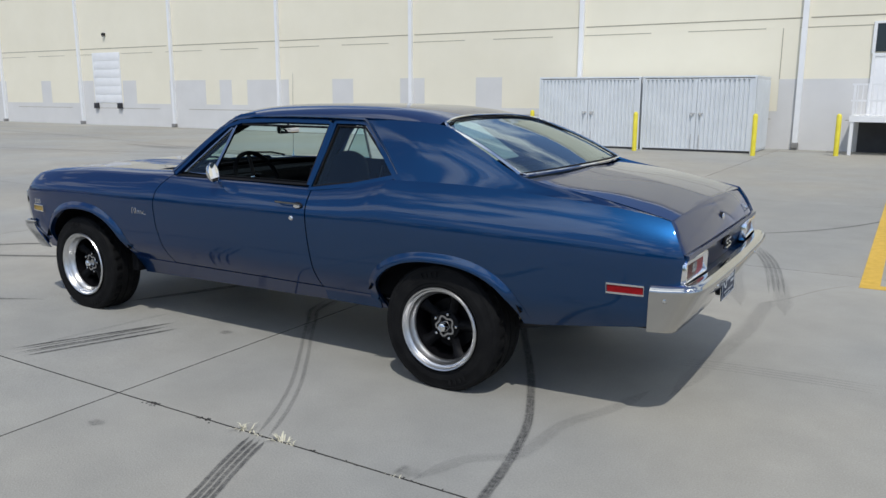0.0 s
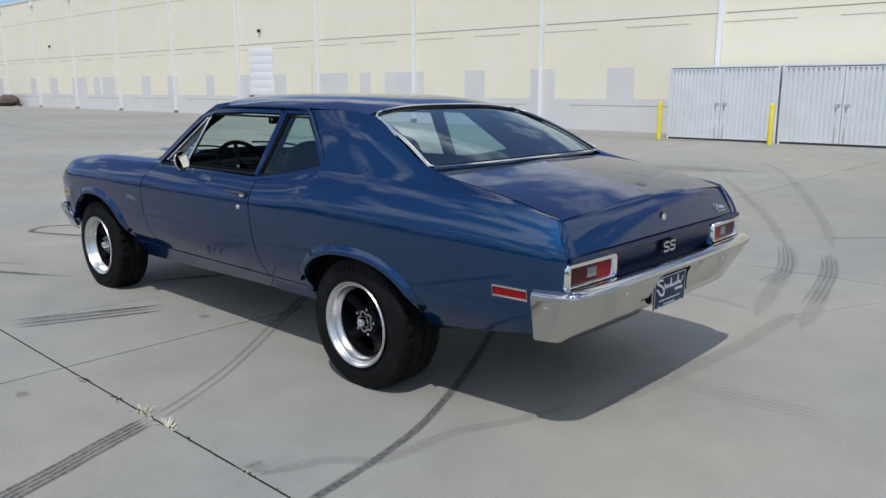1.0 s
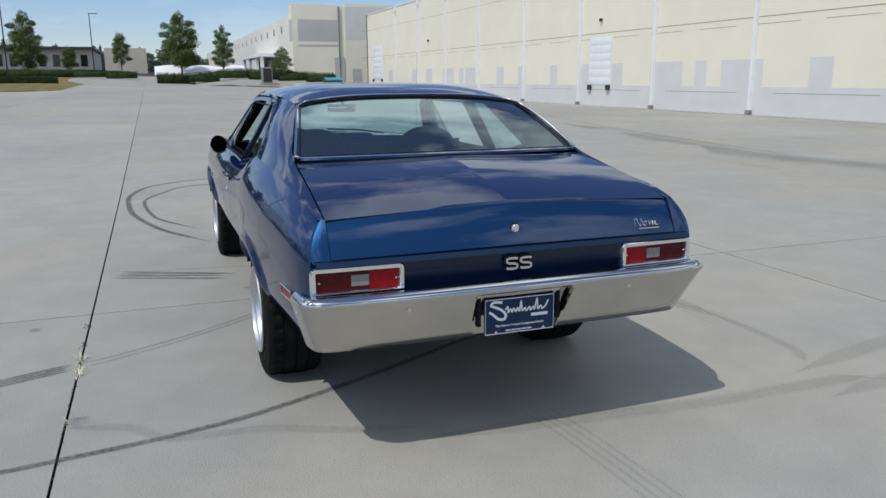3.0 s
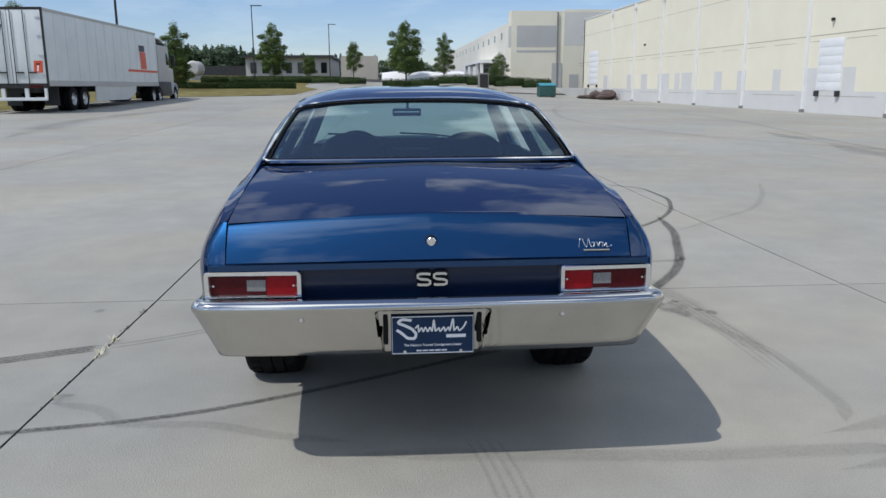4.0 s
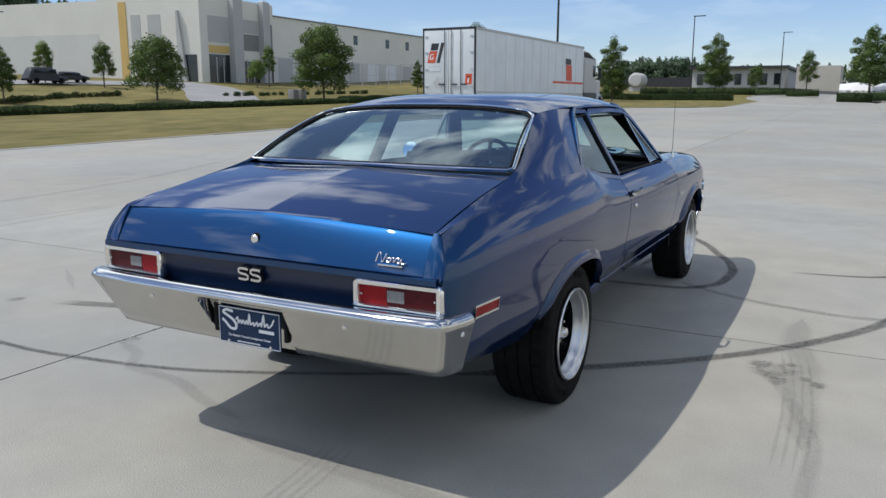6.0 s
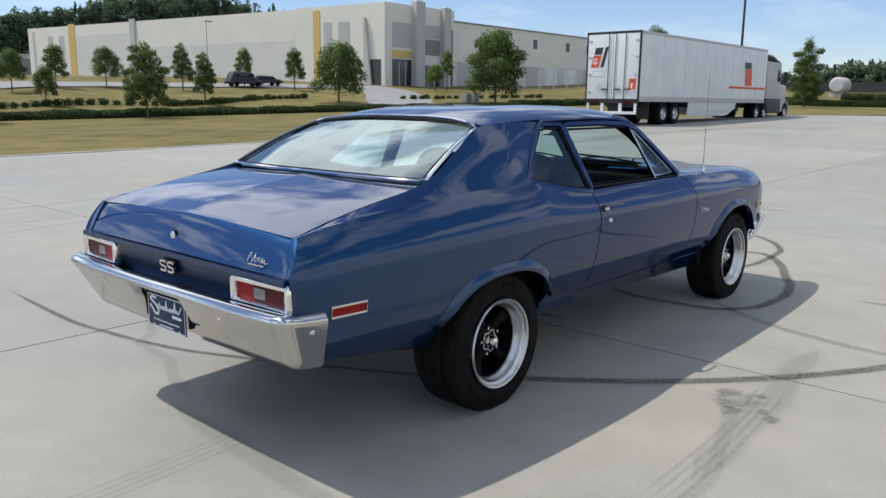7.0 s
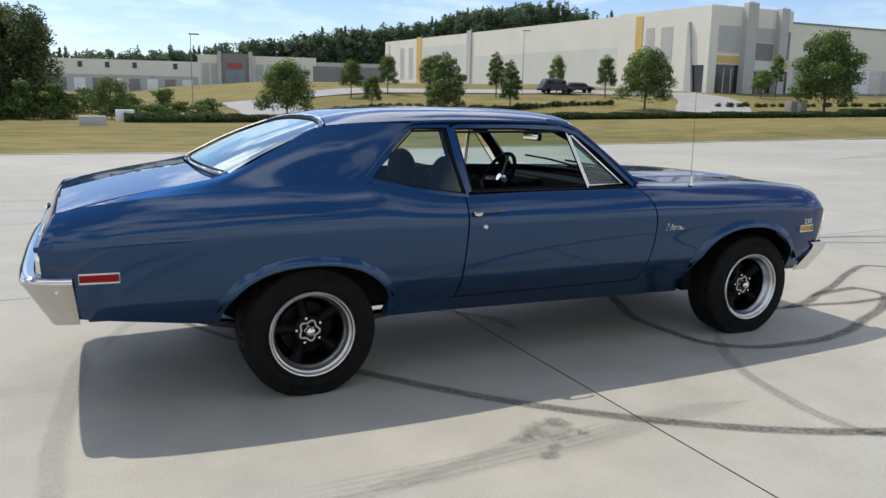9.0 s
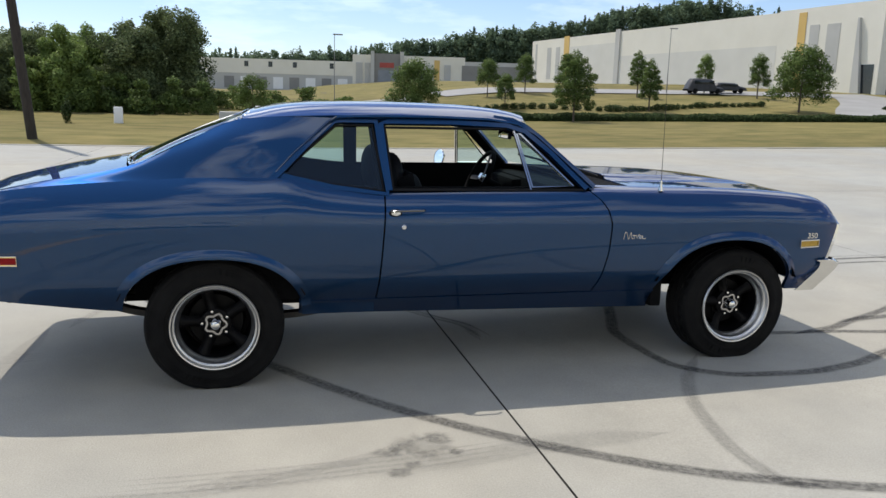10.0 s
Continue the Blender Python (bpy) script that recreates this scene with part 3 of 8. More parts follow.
def build_marks():
    dark = "dark curved tyre mark on pale concrete"
    pale = "faint grey tyre scuff on pale concrete"
    ribbon([(0.3, -0.55), (0.15, -0.45), (0.0, -0.17), (-0.38, 0.56), (-0.6, 1.12), (-0.69, 1.6), (-0.74, 2.1), (-0.7, 3.2)], 0.055, RUBBERMARK, dark)
    ribbon([(0.05, -0.25), (0.33, -0.63), (0.58, -0.96), (0.9, -1.32), (1.23, -1.62), (1.55, -1.86), (1.88, -2.07), (2.3, -2.25), (2.75, -2.4), (3.4, -2.6), (4.3, -2.75)], 0.105, RUBBERMARK, dark)
    ribbon([(2.75, 0.6), (2.52, 0.06), (2.38, -0.35), (2.42, -0.85), (2.72, -1.1), (3.1, -1.13), (3.48, -1.06), (3.86, -0.9), (4.25, -0.74), (4.68, -0.42), (4.62, -0.22), (4.2, -0.26), (3.9, -0.40), (3.5, -0.5)], 0.10, RUBBERMARK, dark)
    ribbon([(3.0, -0.42), (3.42, -0.45), (3.85, -0.49), (4.25, -0.55), (4.8, -0.53), (5.35, -0.3), (5.69, 0.13), (5.5, 0.36), (5.1, 0.2), (4.5, -0.12), (4.0, -0.33)], 0.085, RUBBERMARK, dark)
    ribbon([(3.26, 0.85), (4.14, 1.3), (5.3, 1.57), (6.17, 1.61), (7.06, 1.43), (7.6, 0.85), (7.8, 0.2)], 0.08, RUBBERMARK, dark)
    ribbon([(3.9, 0.9), (4.82, 1.33), (5.85, 1.43), (6.6, 1.2), (7.05, 0.9), (7.2, 0.3)], 0.06, RUBBERMARK, dark)
    ribbon([(3.34, -1.51), (3.43, -2.04), (4.0, -2.66), (4.9, -3.13), (5.6, -3.3), (6.26, -3.3), (6.78, -2.92), (7.14, -2.0)], 0.07, RUBBERMARK, dark)
    ribbon([(3.3, -2.55), (3.97, -3.26), (4.58, -3.93), (5.62, -4.58), (7.0, -5.2)], 0.09, FAINTMARK, pale)
    for line, w in (([(2.42, 1.62), (2.29, 1.32), (2.14, 0.98), (2.04, 0.75)], 0.030), ([(2.33, 1.65), (2.21, 1.35), (2.09, 1.06), (2.00, 0.82)], 0.026), ([(2.24, 1.66), (2.13, 1.37), (2.0, 1.04), (1.92, 0.82)], 0.032),
                    ([(2.38, 1.64), (2.25, 1.33), (2.13, 1.03), (2.06, 0.84)], 0.016), ([(2.30, 1.66), (2.19, 1.37), (2.08, 1.1)], 0.014)):
        ribbon(line, w, DARKSCUFF, pale)
    ribbon([(2.36, 1.5), (2.33, 1.2), (2.28, 0.86), (2.24, 0.60)], 0.05, FAINTMARK, pale)
    for k in range(4):
        o = 0.030 * (k - 1.5)
        ribbon([(0.36 + o, 1.74), (0.32 + o, 1.86), (0.26 + o, 2.02), (0.19 + o, 2.19), (0.10 + o, 2.45), (0.0 + o, 2.8)], 0.028, RUBBERMARK, pale)
    for o in (-0.030, 0.030):
        ribbon([(0.36 + o, 1.71), (0.46 + o, 1.5), (0.62 + o, 1.22), (0.86 + o, 0.88), (1.15 + o, 0.50), (1.33 + o, 0.25), (1.50 + o, 0.0), (1.56 + o, -0.25)], 0.030, MIDMARK, pale)
    ribbon([(1.15, 0.50), (1.33, 0.25), (1.50, 0.0), (1.50, -0.3)], 0.10, MIDMARK, pale)
    ribbon([(-0.22, -4.3), (-0.6, -3.4), (-0.83, -2.3), (-1.0, -1.6)], 0.16, STREAKS, pale)
    ribbon([(-0.7, -4.1), (-0.95, -3.2), (-1.19, -2.15), (-1.3, -1.5)], 0.16, STREAKS, pale)
    ribbon([(0.93, -1.54), (0.57, -1.72), (0.27, -1.8), (-0.07, -1.88), (-0.45, -1.87), (-0.71, -1.85), (-0.91, -1.76)], 0.09, STREAKS, pale)
    ribbon([(-0.1, -1.84), (0.35, -1.81), (0.63, -1.79), (0.96, -1.79), (1.45, -1.71), (1.97, -1.71)], 0.20, STREAKS, pale)
    ribbon([(2.69, -0.73), (2.39, -1.13), (2.25, -1.43), (2.18, -1.69), (2.14, -1.96), (2.16, -2.19), (2.32, -2.29)], 0.10, MIDMARK, pale)
    ribbon([(-1.02, 0.35), (-1.07, -0.19), (-1.11, -0.63), (-1.14, -1.1), (-1.14, -1.59), (-1.15, -1.9)], 0.14, STREAKS, pale)
    ribbon([(-0.4, 1.73), (-0.5, 1.45), (-0.67, 1.28), (-0.70, 0.95), (-0.83, 0.63), (-0.92, 0.3)], 0.09, STREAKS, pale)
    ribbon([(0.72, 3.69), (0.26, 2.97)], 0.09, FAINTMARK, pale)
    ribbon([(0.88, 3.27), (0.55, 2.79)], 0.09, FAINTMARK, pale)
    # twin tracks that swing past the tail towards the bays
    ribbon([(2.6, -9.4), (1.52, -7.55), (0.16, -5.1), (-0.35, -4.0)], 0.15, FAINTMARK, pale)
    ribbon([(3.0, -12.3), (1.82, -10.17), (-0.24, -5.46), (-0.7, -4.2)], 0.15, FAINTMARK, pale)
    for o in (-0.055, -0.018, 0.018, 0.055):
        ribbon([(-0.30 + o, -4.1), (-0.60 + o, -3.27), (-0.70 + o, -2.85), (-0.71 + o, -2.5)], 0.030, MIDMARK, pale)
        ribbon([(-0.72 + o, -3.95), (-0.93 + o, -3.3), (-1.05 + o, -2.75), (-1.17 + o, -2.05)], 0.030, MIDMARK, pale)
    ribbon([(-0.5, -4.75), (-0.67, -4.92), (-1.12, -5.42), (-1.63, -6.35), (-1.85, -7.0)], 0.045, RUBBERMARK, dark)
    ribbon([(-1.1, -1.75), (-1.24, -1.99), (-1.42, -2.4), (-1.65, -2.75)], 0.018, MIDMARK, dark)
    for o in (-0.06, -0.02, 0.02, 0.06):
        ribbon([(-1.95, -0.30 + o), (-1.56, -0.28 + o), (-1.18, -0.25 + o), (-0.9, -0.2 + o)], 0.022, STREAKS, pale)
        ribbon([(-0.35, -1.80 + o), (0.10, -1.80 + o), (0.42, -1.79 + o), (0.85, -1.76 + o), (1.23, -1.71 + o)], 0.022, STREAKS, pale)
    ribbon([(9, -12), (16, -8), (24, -6.5), (34, -8), (44, -11)], 0.3, FAINTMARK, pale)
    ribbon([(6, -9.5), (14, -10.5), (24, -12.5), (36, -13.5)], 0.3, FAINTMARK, pale)
    ribbon([(-7, 9), (-2, 7.5), (4, 8.2), (11, 10.5)], 0.22, FAINTMARK, pale)
    ribbon([(-6, 5), (-2, 5.3), (2, 6.2), (8, 6.6), (14, 5.4)], 0.12, FAINTMARK, pale)
    rs = random.Random(8)
    for x, y, w in ((0.84, -1.65, 0.30), (0.93, -1.58, 0.16), (0.70, -1.68, 0.14), (0.78, -1.80, 0.09), (0.98, -1.72, 0.08), (-0.1, 3.1, 0.16), (0.72, -1.86, 0.10), (1.09, 2.0, 0.09), (1.61, 0.73, 0.10), (-0.36, 1.66, 0.12), (3.1, -1.55, 0.06)):
        bm = bmesh.new()
        uvl = bm.loops.layers.uv.new("UVMap")
        mid = bm.verts.new((x, y, 0.0045))
        rim = []
        for k in range(24):
            a = 2 * math.pi * k / 24
            r = w * rs.uniform(0.75, 1.2) * 0.5
            rim.append(bm.verts.new((x + r * math.cos(a) * 1.1, y + r * math.sin(a) * 0.9, 0.0045)))
        for k in range(24):
            f = bm.faces.new((mid, rim[k], rim[(k + 1) % 24]))
            for lp, uv in zip(f.loops, ((k / 8, 0.5), (k / 8, 0.0), ((k + 1) / 8, 0.0))):
                lp[uvl].uv = uv
        solo("oil_stain", bm, STAIN, "dark dried oil stain on concrete", "stain", "stains on the lot", kind="stuff", sharp=0)
    for line, w in (([(12.0, -19.2), (15.0, -19.3), (18.5, -19.4), (21, -19.5)], 0.9), ([(19, -19.5), (24, -19.4), (29, -19.5)], 0.8), ([(5, -17.2), (8, -17.0), (11, -17.6)], 1.0),
                    ([(2, -10.4), (5, -9.7), (8, -9.0), (12, -9.6), (18, -10.5)], 1.7), ([(1.9, -18.9), (1.0, -18.9), (0.2, -19.3), (-0.5, -19.5)], 0.9), ([(1.5, -19.6), (0.9, -19.7), (0.3, -19.75)], 0.5), ([(16, 9.5), (24, 10.5), (34, 9)], 2.0)):
        ribbon(line, w, DAMP, "broad soft dark patch on the concrete", lift=0.002)
    # yellow bay lines towards the building
    bm = boxes((-1.81, -1.67, -10.8, -2.80, 0.0, 0.004), (-5.2, -1.67, -2.80, -2.67, 0.0, 0.004))
    solo("yellow_line", bm, YELLOWPAINT, "worn yellow painted bay line on concrete", "road marking", kind="structure")
    # weeds in the sawn joint
    rng = random.Random(5)
    for wx, wy, n, s in ((0.47, JY, 16, 0.075), (0.25, JY, 14, 0.065), (0.20, JY, 6, 0.04), (-0.33, JY, 7, 0.03), (0.40, JY, 6, 0.03)):
        bm = bmesh.new()
        for _ in range(n):
            a = rng.uniform(0, 6.28)
            l = rng.uniform(0.6, 1.3) * s
            p = Vector((wx + rng.uniform(-0.03, 0.03), wy + rng.uniform(-0.008, 0.008), -0.01))
            d = Vector((math.cos(a), math.sin(a), rng.uniform(0.5, 1.6))).normalized()
            sd = d.cross(Vector((0, 0, 1))).normalized() * 0.0034
            m_ = p + d * l * 0.6
            e_ = p + d * l + Vector((0, 0, -0.3 * l))
            v = [bm.verts.new(q) for q in (p - sd, p + sd, m_ + sd * 0.8, m_ - sd * 0.8, e_)]
            bm.faces.new((v[0], v[1], v[2], v[3]))
            bm.faces.new((v[3], v[2], v[4]))
        solo("weed", bm, WEED, "small dry straw-coloured weed growing in a joint", "weed", "weeds in the joint", sharp=0)
    bm = bmesh.new()
    for k in range(80):
        x = rng.uniform(-0.9, 2.4) if k < 40 else rng.gauss(1.055, 0.03) if k < 68 else rng.gauss(0.72, 0.035)
        s = rng.uniform(0.002, 0.005)
        y = JY + (rng.uniform(-0.009, 0.009) if k < 40 else rng.gauss(0.004, 0.012))
        box(bm, x - s, x + s, y - s * 0.7, y + s * 0.7, -0.008, s * 0.5)
    solo("joint_debris", bm, JOINT, "dark crumbs of soil and moss along the joint", "debris", kind="stuff")


WEED = material("dry_weed", (0.46, 0.43, 0.30), (0.66, 0.62, 0.48), scale=30, rough=0.9)
build_ground()
build_marks()


# ---- the car: x forward from the rear axle, y to its left ----
car = thing("car", "dark blue metallic two-door muscle coupe parked on concrete", "car")

z_low = curve((-1.15, 0.490), (-1.0, 0.465), (-0.77, 0.434), (-0.4, 0.392), (0.4, 0.415), (2.0, 0.405), (2.35, 0.385), (2.8, 0.38), (3.2, 0.388), (3.52, 0.384))
z_top = curve((-1.16, 0.905), (-1.08, 0.935), (-0.8, 0.98), (-0.4, 1.012), (0.0, 1.03), (0.3, 1.03), (0.55, 0.984), (0.83, 0.957), (1.3, 0.962), (1.95, 0.963), (2.3, 0.955), (2.8, 0.945), (3.2, 0.922), (3.35, 0.906), (3.44, 0.885), (3.49, 0.850), (3.52, 0.790))
y_top = curve((-1.16, 0.735), (-0.8, 0.765), (-0.4, 0.775), (0.0, 0.778), (0.3, 0.782), (0.83, 0.803), (1.95, 0.803), (2.4, 0.785), (2.9, 0.765), (3.3, 0.742), (3.47, 0.720), (3.52, 0.705))
y_max = curve((-1.17, 0.785), (-1.12, 0.812), (-1.0, 0.838), (-0.8, 0.856), (-0.4, 0.880), (0.1, 0.890), (0.5, 0.884), (0.9, 0.884), (1.5, 0.890), (2.1, 0.884), (2.5, 0.876), (2.9, 0.860), (3.2, 0.840), (3.4, 0.808), (3.48, 0.783), (3.53, 0.760))
y_low = curve((-1.17, 0.765), (-1.0, 0.800), (-0.8, 0.810), (-0.4, 0.822), (0.4, 0.818), (2.0, 0.814), (2.5, 0.808), (2.9, 0.800), (3.2, 0.812), (3.47, 0.762))
z_mid = curve((-1.16, 0.77), (-0.5, 0.79), (0.2, 0.80), (0.9, 0.805), (2.0, 0.80), (3.0, 0.79), (3.47, 0.76))


def side_y(x, z):
    zm, zt, zl = z_mid(x), z_top(x), z_low(x)
    if z >= zm:
        t = clamp((z - zm) / (zt - zm), 0, 1.05)
        return y_max(x) - (y_max(x) - y_top(x)) * t * t
    t = clamp((zm - z) / (zm - zl), 0, 1.3)
    return y_max(x) - (y_max(x) - y_low(x)) * t * t - 0.050 * clamp((0.545 - z) / 0.145) ** 1.5


ARCH_R = (-0.008, 0.424, 0.335, 0.324)
ARCH_F = (2.765, 0.432, 0.335, 0.370)


def arch(a, x, grow=0.0):
    c, w, zc, h = a
    w, h = w + grow, h + grow
    t = abs(x - c) / w
    return zc + h * max(0.0, 1 - t ** 2.3) ** (1 / 2.3) if t < 1 else -1.0


def door_front(z):
    return float(np.interp(z, [0.36, 0.42, 0.5, 0.65, 0.8, 0.88, 0.93, 0.97], [1.955, 1.97, 1.99, 2.015, 2.02, 2.0, 1.965, 1.915]))


def door_back(z):
    return 0.785 + 0.035 * clamp((z - 0.42) / 0.55)


def arch_stops(a, n=28):
    c, w = a[0], a[1]
    return [c - w * math.cos(math.pi * k / n) for k in range(n + 1)]


def side_panel(s, xs, xa, xb, bottom, rows, tail=None):
    """A body side between two upright edges, its lower edge following an opening, its upper edge the belt."""
    x0, x1 = xs[0], xs[-1]

    def f(x, v):
        u = (x - x0) / (x1 - x0)
        zb, zt = bottom(x), z_top(x)
        zt = z_top(x + (xa(zt) - x0) * clamp(1 - u / 0.2) + (xb(zt) - x1) * clamp(1 - (1 - u) / 0.2))
        if v <= 1.0:
            z = lerp(zb, zt, v)
            px = x + (xa(z) - x0) * clamp(1 - u / 0.2) + (xb(z) - x1) * clamp(1 - (1 - u) / 0.2)
            return (px, s * side_y(px, z), z)
        px = x + (xa(zt) - x0) * clamp(1 - u / 0.2) + (xb(zt) - x1) * clamp(1 - (1 - u) / 0.2)
        return tail(s, px, v - 1)
    return surf(f, xs, rows, (0, s, 0), 0.012, 1)


def flat_edge(s, x, w):
    return (x, s * (y_top(x) - 0.035 * w), z_top(x) + 0.004 * math.sin(w * math.pi))


hood_edge_y = curve((1.95, 0.69), (2.1, 0.685), (2.8, 0.66), (3.3, 0.63), (3.47, 0.61))


def fender_top(s, x, w):
    return (x, s * lerp(y_top(x), hood_edge_y(x), w), z_top(x) + 0.024 * math.sin(w * math.pi / 2))


def flare(s, a, span):
    """The rolled lip round a wheel opening."""
    c, w, zc, h = a
    ths = spread(span[0], span[1], 40)

    def f(th, v):
        g = lerp(0.046, 0.0, min(v, 1))
        ct, st = math.cos(th), math.sin(th)
        e = 2 / 2.3
        x = c - (w + g) * (abs(ct) ** e) * (1 if ct > 0 else -1)
        z = zc + (h + g) * abs(st) ** e
        y = side_y(x, max(z, z_low(x)))
        fade = smooth(span[0], span[0] + 0.45, th) * smooth(span[1], span[1] - 0.45, th)
        if v <= 1:
            y += 0.001 + 0.021 * fade * math.sin(v * math.pi / 2) ** 1.2
        else:
            y += 0.001 + 0.021 * fade - 0.05 * (v - 1)
        return (x, s * y, z)
    return surf(f, ths, [0, 0.15, 0.35, 0.55, 0.75, 0.9, 1.0, 1.2, 1.5], (0, s, 0.3), 0.006, 1)


V_ROWS = [0, 0.03] + [0.03 + 0.94 * k / 22 for k in range(1, 23)] + [1.0]


def roll_out(f):
    """How far the rolled rear edge has come out after the share f of its drop: a soft arc blended into a chamfer."""
    ct = 0.970 - 0.728 * f
    return 0.3 * (math.sqrt(1 - ct * ct) - 0.242) / 0.728 + 0.7 * f


def tail_rake(z):
    """How far the rear edge leans forward above the tail panel."""
    f = clamp((0.934 - z) / 0.150)
    return 0.005 + 0.082 * (1 - roll_out(f))


def nose_x(z):
    """The front edge of the fender, raked back towards the ground."""
    return float(np.interp(z, [0.38, 0.57, 0.79], [3.300, 3.435, 3.515]))


def build_side(s):
    # quarter panel
    xs = sorted(set([-1.165, -1.15, -1.12, -1.08, -1.0, -0.9, -0.8, -0.65, -0.5] + arch_stops(ARCH_R) + [0.45, 0.52, 0.6, 0.7, 0.775]))
    quarter = part("quarter_panel", side_panel(s, xs, lambda z: xs[0] + 0.03 * clamp((0.66 - z) / 0.16) + tail_rake(z), lambda z: door_back(z) - 0.004,
                   lambda x: max(z_low(x) - (0.08 if x > 0.3 else 0), arch(ARCH_R, x)), V_ROWS), [BLUE, INNER], car)
    part("wheel_arch_lip", flare(s, ARCH_R, (0.21, math.pi - 0.13)), [BLUE, INNER], quarter)
    # door skin
    xs = spread(0.79, 2.02, 18)
    door = part("door", side_panel(s, xs, lambda z: door_back(z) + 0.004, lambda z: door_front(z) - 0.004, lambda x: 0.418, V_ROWS + [1.5, 2.0], flat_edge), [BLUE, INNER], car,
                "blue door with its window wound down")
    # front fender
    xs = sorted(set([2.022, 2.08, 2.15, 2.25] + arch_stops(ARCH_F) + [3.24, 3.29, 3.34, 3.39, 3.43, 3.46, 3.485, 3.505, 3.515]))
    fender = part("front_fender", side_panel(s, xs, lambda z: door_front(z) + 0.004, nose_x,
                  lambda x: max(z_low(x), arch(ARCH_F, x)), V_ROWS + [1.2, 1.4, 1.6, 1.8, 2.0], fender_top), [BLUE, INNER], car)
    part("wheel_arch_lip", flare(s, ARCH_F, (0.15, math.pi - 0.11)), [BLUE, INNER], fender)

    # rocker below the door
    def rk(x, v):
        z = lerp(0.412, 0.330 - 0.016 * (x - 0.4), v)
        return (x, s * (side_y(x, 0.425) - 0.006 - 0.075 * v), z)
    part("rocker_panel", surf(rk, spread(0.40, 2.345, 12), spread(0, 1, 5), (0, s, 0), 0.02, 1), [BLUE, INNER], car)

    # black block added to hide the sunlit gap behind the front wheel
    part("splash_shield", boxes((2.335, 2.40, min(s * 0.55, s * 0.775), max(s * 0.55, s * 0.775), 0.315, 0.60), bevel=0.01), INNER, car)

    # sail panel: from the shoulder crease up to trunk edge, rear glass and roof rail
    ks = [0, 0.18, 0.36, 0.55, 0.74, 0.88, 1.0]
    tx = curve(*zip(ks, (-1.074, -0.76, -0.375, -0.12, 0.14, 0.38, 0.605)))
    ty = curve(*zip(ks, (0.722, 0.714, 0.703, 0.655, 0.602, 0.604, 0.607)))
    tz = curve(*zip(ks, (0.932, 1.002, 1.078, 1.195, 1.303, 1.320, 1.316)))
    bx = curve(*zip(ks, (-1.084, -0.80, -0.50, -0.24, 0.0, 0.16, 0.302)))

    def sail(u, v):
        b = Vector((bx(u), s * y_top(bx(u)), z_top(bx(u))))
        t = Vector((tx(u), s * ty(u), tz(u)))
        p = b.lerp(t, v)
        wide = (t - b).length
        p += Vector((0, s * 0.8, 0.6)) * (0.050 * smooth(0.45, 0.75, u) + 0.03 * (1 - v) - 0.060 * (1 - v) ** 2) * wide * math.sin(v * math.pi) * (1 - 0.85 * smooth(0.82, 1.0, u))
        return p
    part("sail_panel", surf(sail, spread(0, 1, 40), spread(0, 1, 10), (0, s, 0.5), 0.012, 1), [BLUE, INNER], car)

    # rear corner beside the trunk lid
    def corner(u, v):
        z = lerp(0.60, 0.934, v)
        y = lerp(0.719, y_max(-1.165) if z < 0.77 else side_y(-1.165 + tail_rake(z), z), u)
        x = -1.164 + tail_rake(z) + 0.012 * u ** 4 - 0.006 * (1 - u) + 0.022 * (1 - smooth(0.755, 0.785, z))
        return (x, s * y, z)
    part("quarter_corner", surf(corner, spread(0, 1, 6), spread(0, 1, 14), (-1, 0, 0), 0.01, 1), [BLUE, INNER], car)

    # side glazing
    def W(x, z, o=0.0):
        return Vector((x, s * (0.797 - 0.565 * (z - 0.96) + o), z))
    frame_p = oblong(0.030, 0.022)
    up = (0, s * 0.87, 0.49)
    part("door_window_frame", swept([W(0.847, 0.968), W(0.835, 1.12), W(0.825, 1.288), W(0.86, 1.300), W(1.2, 1.302), W(1.50, 1.291), W(1.60, 1.262), W(1.72, 1.163), W(1.90, 0.975)], oblong(0.026, 0.022), up), BLUE, door)
    part("window_seal", swept([W(0.866, 0.975), W(0.845, 1.274), W(1.5, 1.276)], oblong(0.009, 0.012), up), GASKET, door)
    part("window_seal", swept([W(0.85, 0.972, -0.006), W(1.90, 0.970, -0.006)], oblong(0.013, 0.013), up), GASKET, door)
    part("vent_window_bar", swept([W(1.590, 0.972), W(1.537, 1.272)], oblong(0.008, 0.014), up), CHROME, door)
    part("vent_window_trim", swept([W(1.60, 0.985), W(1.552, 1.252), W(1.57, 1.252), W(1.83, 0.99)], oblong(0.009, 0.012), up, closed=True), CHROME, door)
    vg = bmesh.new()
    vg.faces.new([vg.verts.new(W(*p, -0.004)) for p in ((1.60, 0.982), (1.83, 0.988), (1.565, 1.255), (1.552, 1.255))])
    part("vent_glass", vg, GLASS, door, "tinted vent window glass")
    part("quarter_window_frame", swept([W(0.318, 1.037), W(0.30, 1.05), W(0.40, 1.14), W(0.583, 1.294), W(0.62, 1.302), W(0.80, 1.300), W(0.815, 1.15), W(0.835, 0.950), W(0.56, 0.984)], oblong(0.026, 0.02), up, closed=True), BLUE, quarter)
    part("quarter_window_seal", swept([W(0.336, 1.043), W(0.33, 1.058), W(0.595, 1.278), W(0.78, 1.282), W(0.797, 1.15), W(0.816, 0.968), W(0.56, 1.000)], oblong(0.009, 0.012), up, closed=True), GASKET, quarter)
    qg = bmesh.new()
